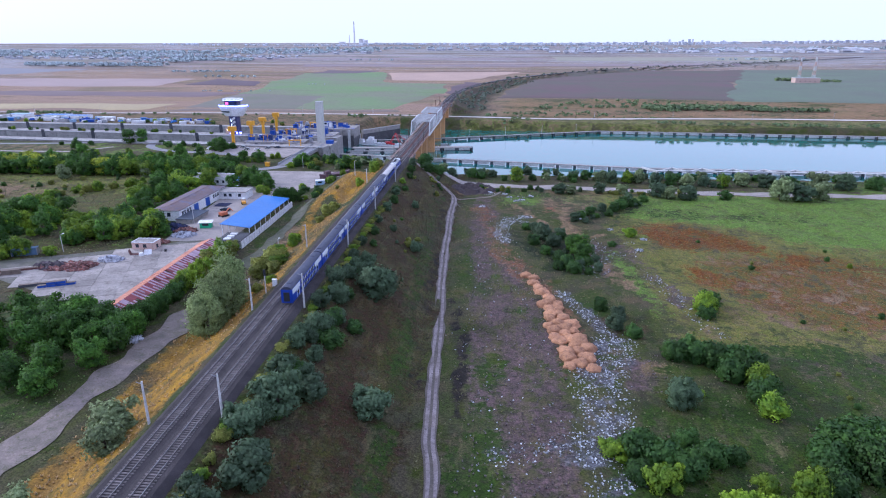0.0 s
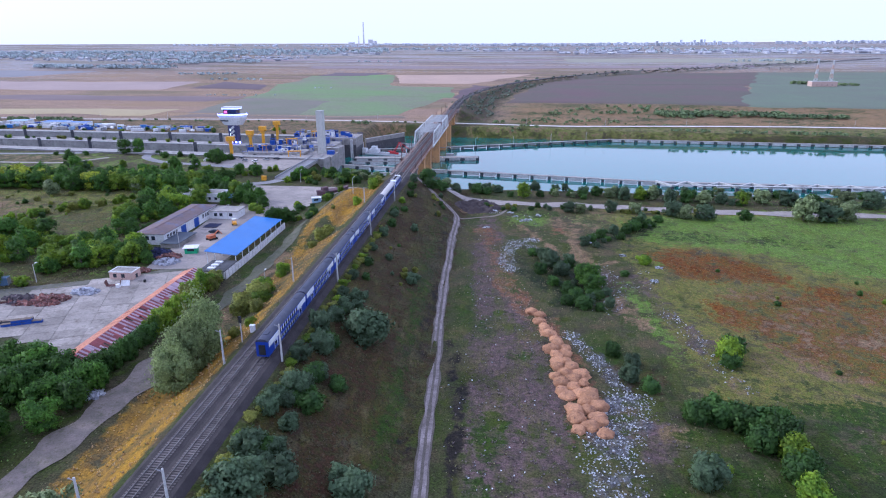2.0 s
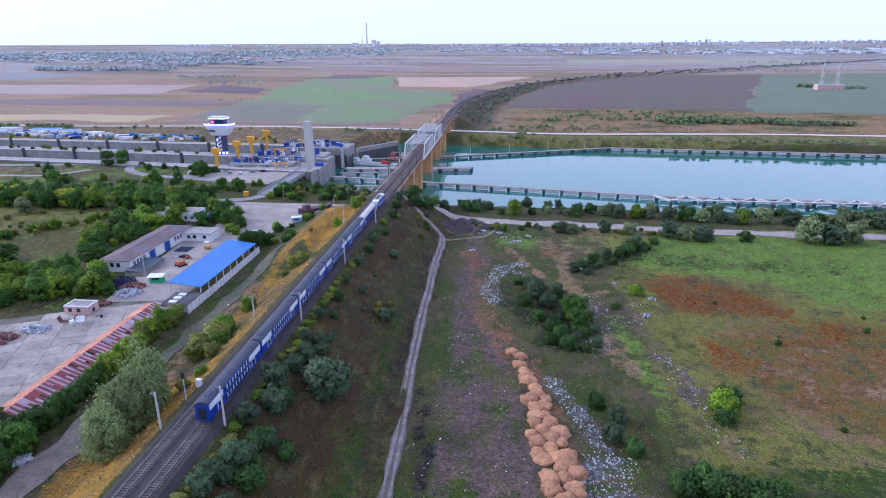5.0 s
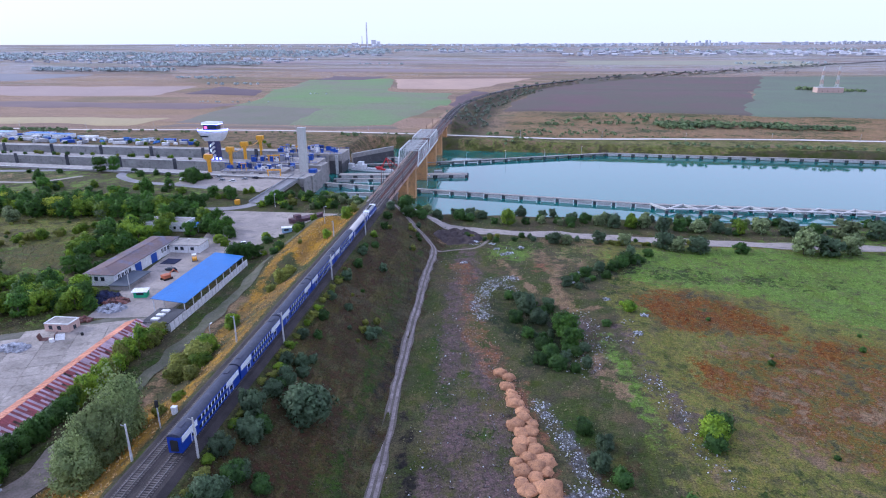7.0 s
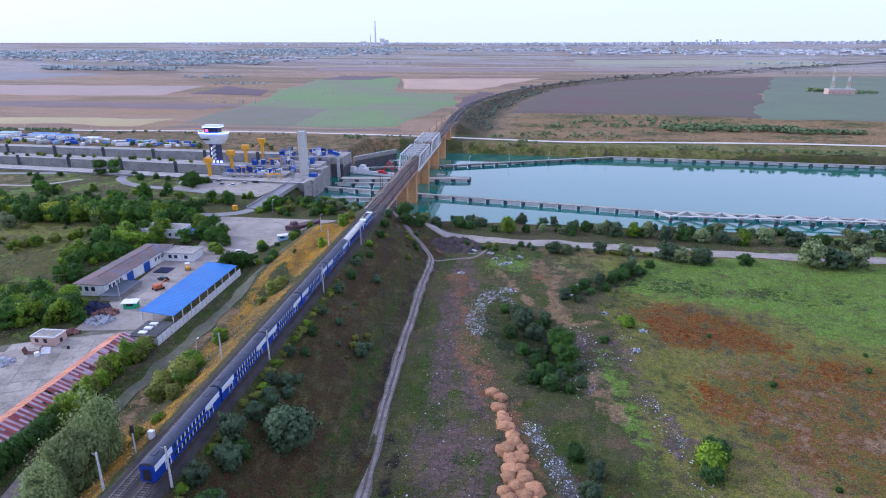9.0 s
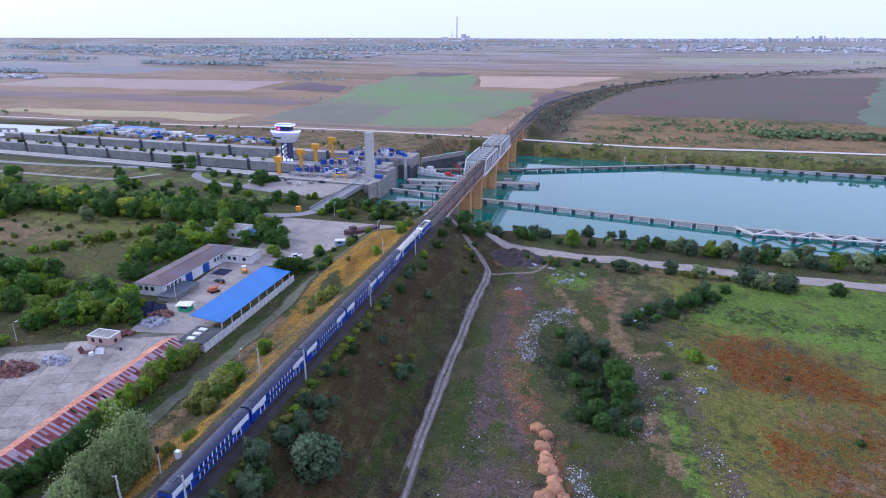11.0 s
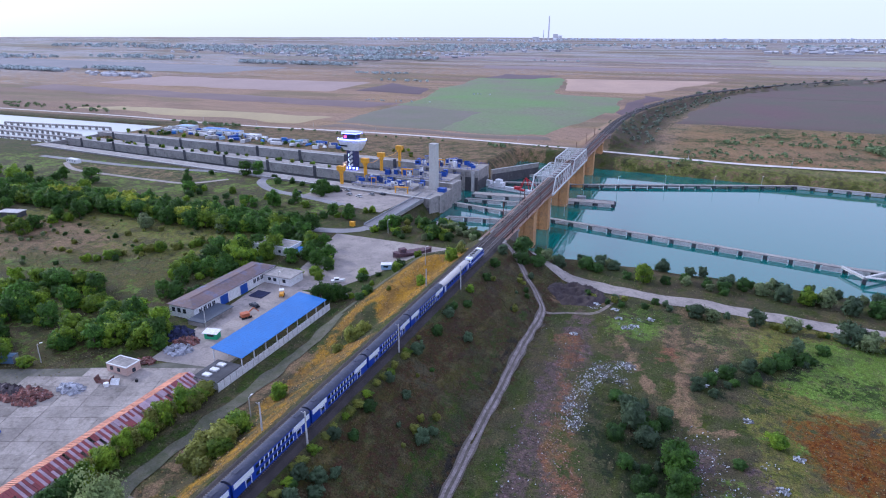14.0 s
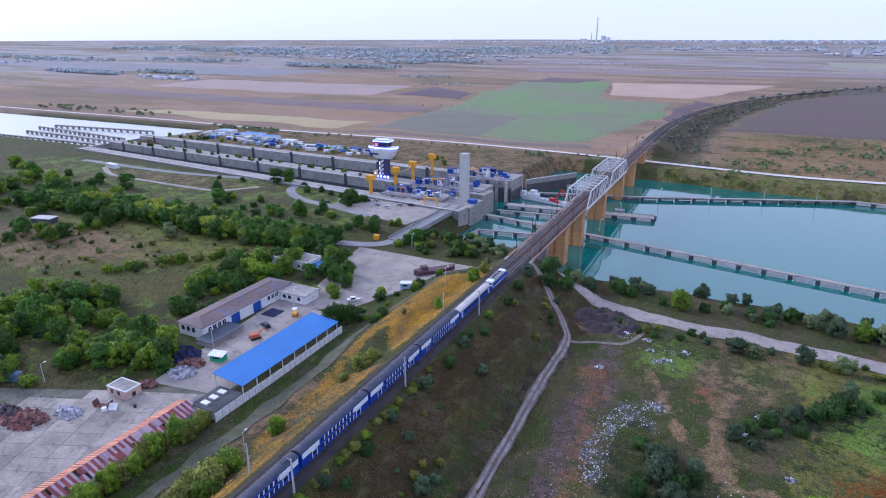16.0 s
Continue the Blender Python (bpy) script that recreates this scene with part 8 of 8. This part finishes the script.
far_bushes("far_bank_bushes", "green bushes beyond the lock and on the far bank", [(-300, 412, 60, 8, 10, 2.2), (-90, 400, 10, 5, 5, 3.2), (-60, 420, 40, 6, 6, 1.6), (-200, 415, 60, 6, 10, 1.8), (-430, 412, 40, 8, 26, 3.0), (-470, 420, 20, 4, 8, 2.6), (-760, 470, 140, 20, 50, 3.0), (570, 965, 20, 14, 14, 5.0), (620, 930, 26, 10, 16, 4.0)], bank_leaf, 32)
far_bushes("distant_woods", "distant woods and hedges, blue-grey with painted haze", [(-1100, 1440, 130, 20, 70, 9), (-940, 1460, 90, 30, 60, 8), (-1480, 940, 120, 14, 70, 8), (-1290, 1040, 90, 20, 50, 8), (-880, 1830, 130, 40, 70, 9), (-1000, 1720, 90, 40, 40, 9), (-640, 1220, 70, 24, 40, 4),
           (-480, 1040, 60, 10, 14, 4), (-1500, 2100, 500, 140, 220, 10), (-1300, 2500, 600, 120, 200, 11), (-2400, 2200, 500, 200, 160, 11), (-1700, 1500, 200, 60, 60, 9), (-2300, 1300, 400, 60, 90, 9), (-900, 2900, 400, 200, 120, 12)], hazed_leaf, 33)
far_bushes("distant_woods", "distant tree lines, blue-grey with painted haze", [(0, 3300, 900, 120, 150, 10), (1400, 2900, 700, 200, 130, 10), (900, 1900, 140, 16, 24, 6), (-360, 1900, 80, 8, 12, 5), (1900, 2000, 300, 200, 60, 9), (1300, 1250, 120, 30, 30, 6), (-330, 700, 60, 4, 14, 1.8), (-250, 830, 20, 4, 5, 1.8)], hazed_leaf, 33)


def far_town(name, label, spots, material, seed):
    """Far roofs and blocks, too small to pick apart, in one mesh."""
    r = random.Random(seed)
    bm = bmesh.new()
    for x, y, sx, sy, n, w, h in spots:
        for _ in range(n):
            px, py = x + r.uniform(-sx, sx), y + r.uniform(-sy, sy)
            a, b, c = w * r.uniform(0.5, 1.3), w * r.uniform(0.4, 0.9), h * r.uniform(0.6, 1.3)
            z = lz(px, py)
            m = pose(px, py, z, 0, 0, r.uniform(-30, 30))
            box(bm, -a, a, -b, b, -2, c, m)
            if h < 12:
                v = [bm.verts.new(m @ Vector(p)) for p in ((-a, -b, c), (a, -b, c), (a, b, c), (-a, b, c), (-a, 0, c + b * 0.5), (a, 0, c + b * 0.5))]
                for f in ((0, 1, 5, 4), (2, 3, 4, 5), (0, 4, 3), (1, 2, 5)):
                    bm.faces.new([v[i] for i in f])
    return tagged(part(name, bm, material), label, "town", kind="stuff")


# Village and city walls take a bluish grey that paints haze over them.
hazed_town_mat = mat("hazed_walls", (0.42, 0.42, 0.46), (0.35, 0.35, 0.39), 0.004, 0.9, 0, 0, 30, island=0.4)
hazed_block_mat = mat("hazed_blocks", (0.52, 0.54, 0.60), (0.44, 0.46, 0.52), 0.004, 0.9, 0, 0, 30, island=0.2)
far_town("distant_village", "distant village of houses among trees, greyed with painted haze", [(-1500, 1980, 450, 160, 90, 7, 5), (-1050, 2100, 350, 200, 60, 7, 5), (-1900, 2450, 600, 250, 90, 8, 6), (-900, 2700, 400, 200, 55, 8, 6), (-1500, 960, 150, 20, 26, 8, 5), (-1150, 920, 110, 30, 34, 7, 4), (-2100, 1250, 60, 200, 30, 7, 5),
         (900, 2800, 600, 200, 110, 12, 6), (1700, 2700, 500, 200, 90, 14, 6), (200, 3100, 500, 60, 60, 12, 6), (1250, 1500, 150, 40, 14, 7, 5)], hazed_town_mat, 41)
far_town("distant_city", "distant city blocks on the skyline, greyed with painted haze", [(1400, 4200, 1500, 160, 260, 9, 13), (1300, 4100, 300, 60, 14, 7, 26), (300, 4300, 700, 120, 90, 9, 9), (-700, 4350, 250, 60, 40, 9, 9), (-1500, 4000, 700, 120, 70, 8, 7)], hazed_block_mat, 42)

CHIM_X = -974
# Chimneys and power station: haze is put into this pale colour.
hazed_stack_mat = mat("hazed_concrete", (0.66, 0.65, 0.68), (0.6, 0.59, 0.62), 0.02, 0.9, 0, 0)
for x, r0, h in ((CHIM_X, 6.5, 158), (CHIM_X - 36, 4.0, 64)):
    th = thing("power_station_chimney", "tall distant power station chimney", "chimney", group="chimneys")
    bm = bmesh.new()
    tube(bm, (x, 4400, lz(x, 4400) - 3), (x, 4400, lz(x, 4400) + h), r0, r0 * 0.6, 12)
    part("shaft", bm, hazed_stack_mat, th)
for x, h, w in ((CHIM_X + 50, 36, 14), (CHIM_X + 84, 26, 10), (CHIM_X - 90, 16, 20)):
    th = thing("power_station_block", "distant grey power station block", "power station", group="power station blocks")
    part("wall", boxes((x - w, x + w, 4385, 4415, lz(x, 4400) - 3, lz(x, 4400) + h)), hazed_stack_mat, th)
    part("roof", boxes((x - w - 1, x + w + 1, 4384, 4416, lz(x, 4400) + h, lz(x, 4400) + h + 2)), hazed_stack_mat, th)
for x in (566, 590):
    th = thing("lattice_mast", "pink and white lattice radio mast, its red paled for distance", "mast", pose(x, 906, lz(x, 906)), group="radio masts")
    for k in range(6):
        bm = bmesh.new()
        w0, w1 = 2.6 - 0.36 * k, 2.6 - 0.36 * (k + 1)
        for sx, sy in ((-1, -1), (1, -1), (1, 1), (-1, 1)):
            beam(bm, (sx * w0, sy * w0, k * 7), (sx * w1, sy * w1, k * 7 + 7), 0.5)
        for sx in (-1, 1):
            beam(bm, (-sx * w0, -w0, k * 7), (sx * w1, -w1, k * 7 + 7), 0.35)
            beam(bm, (sx * w0, -w0, k * 7), (sx * w0, w0, k * 7), 0.35)
        # Red bands coloured pink: the haze of distance put into the colour.
        part("section", bm, white_steel if k % 2 else pink_plaster, th)
box_building("radio_station", "small pink radio station building", 558, 598, 898, 914, 9, concrete, pink_plaster, ((0.2, 3), (0.4, 3), (0.6, 3), (0.8, 3)))
for x, y, w in ((640, 1507, 26), (733, 1456, 30)):
    th = thing("overpass", "grey concrete overpass under the far line", "overpass", pose(x, y, lz(x, y), 0, 0, -30), group="overpasses")
    part("deck", boxes((-w, w, -4, 4, 5, 7)), concrete, th)
    for sx in (-0.8, 0, 0.8):
        part("pier", boxes((sx * w - 1, sx * w + 1, -3, 3, -2, 5)), concrete, th)
for k in range(14):
    x = -600 + k * 75
    lamp_pole(x, 426 if x < 0 else 405, 8.0, "grey road lamp pole on the far bank", None, False)
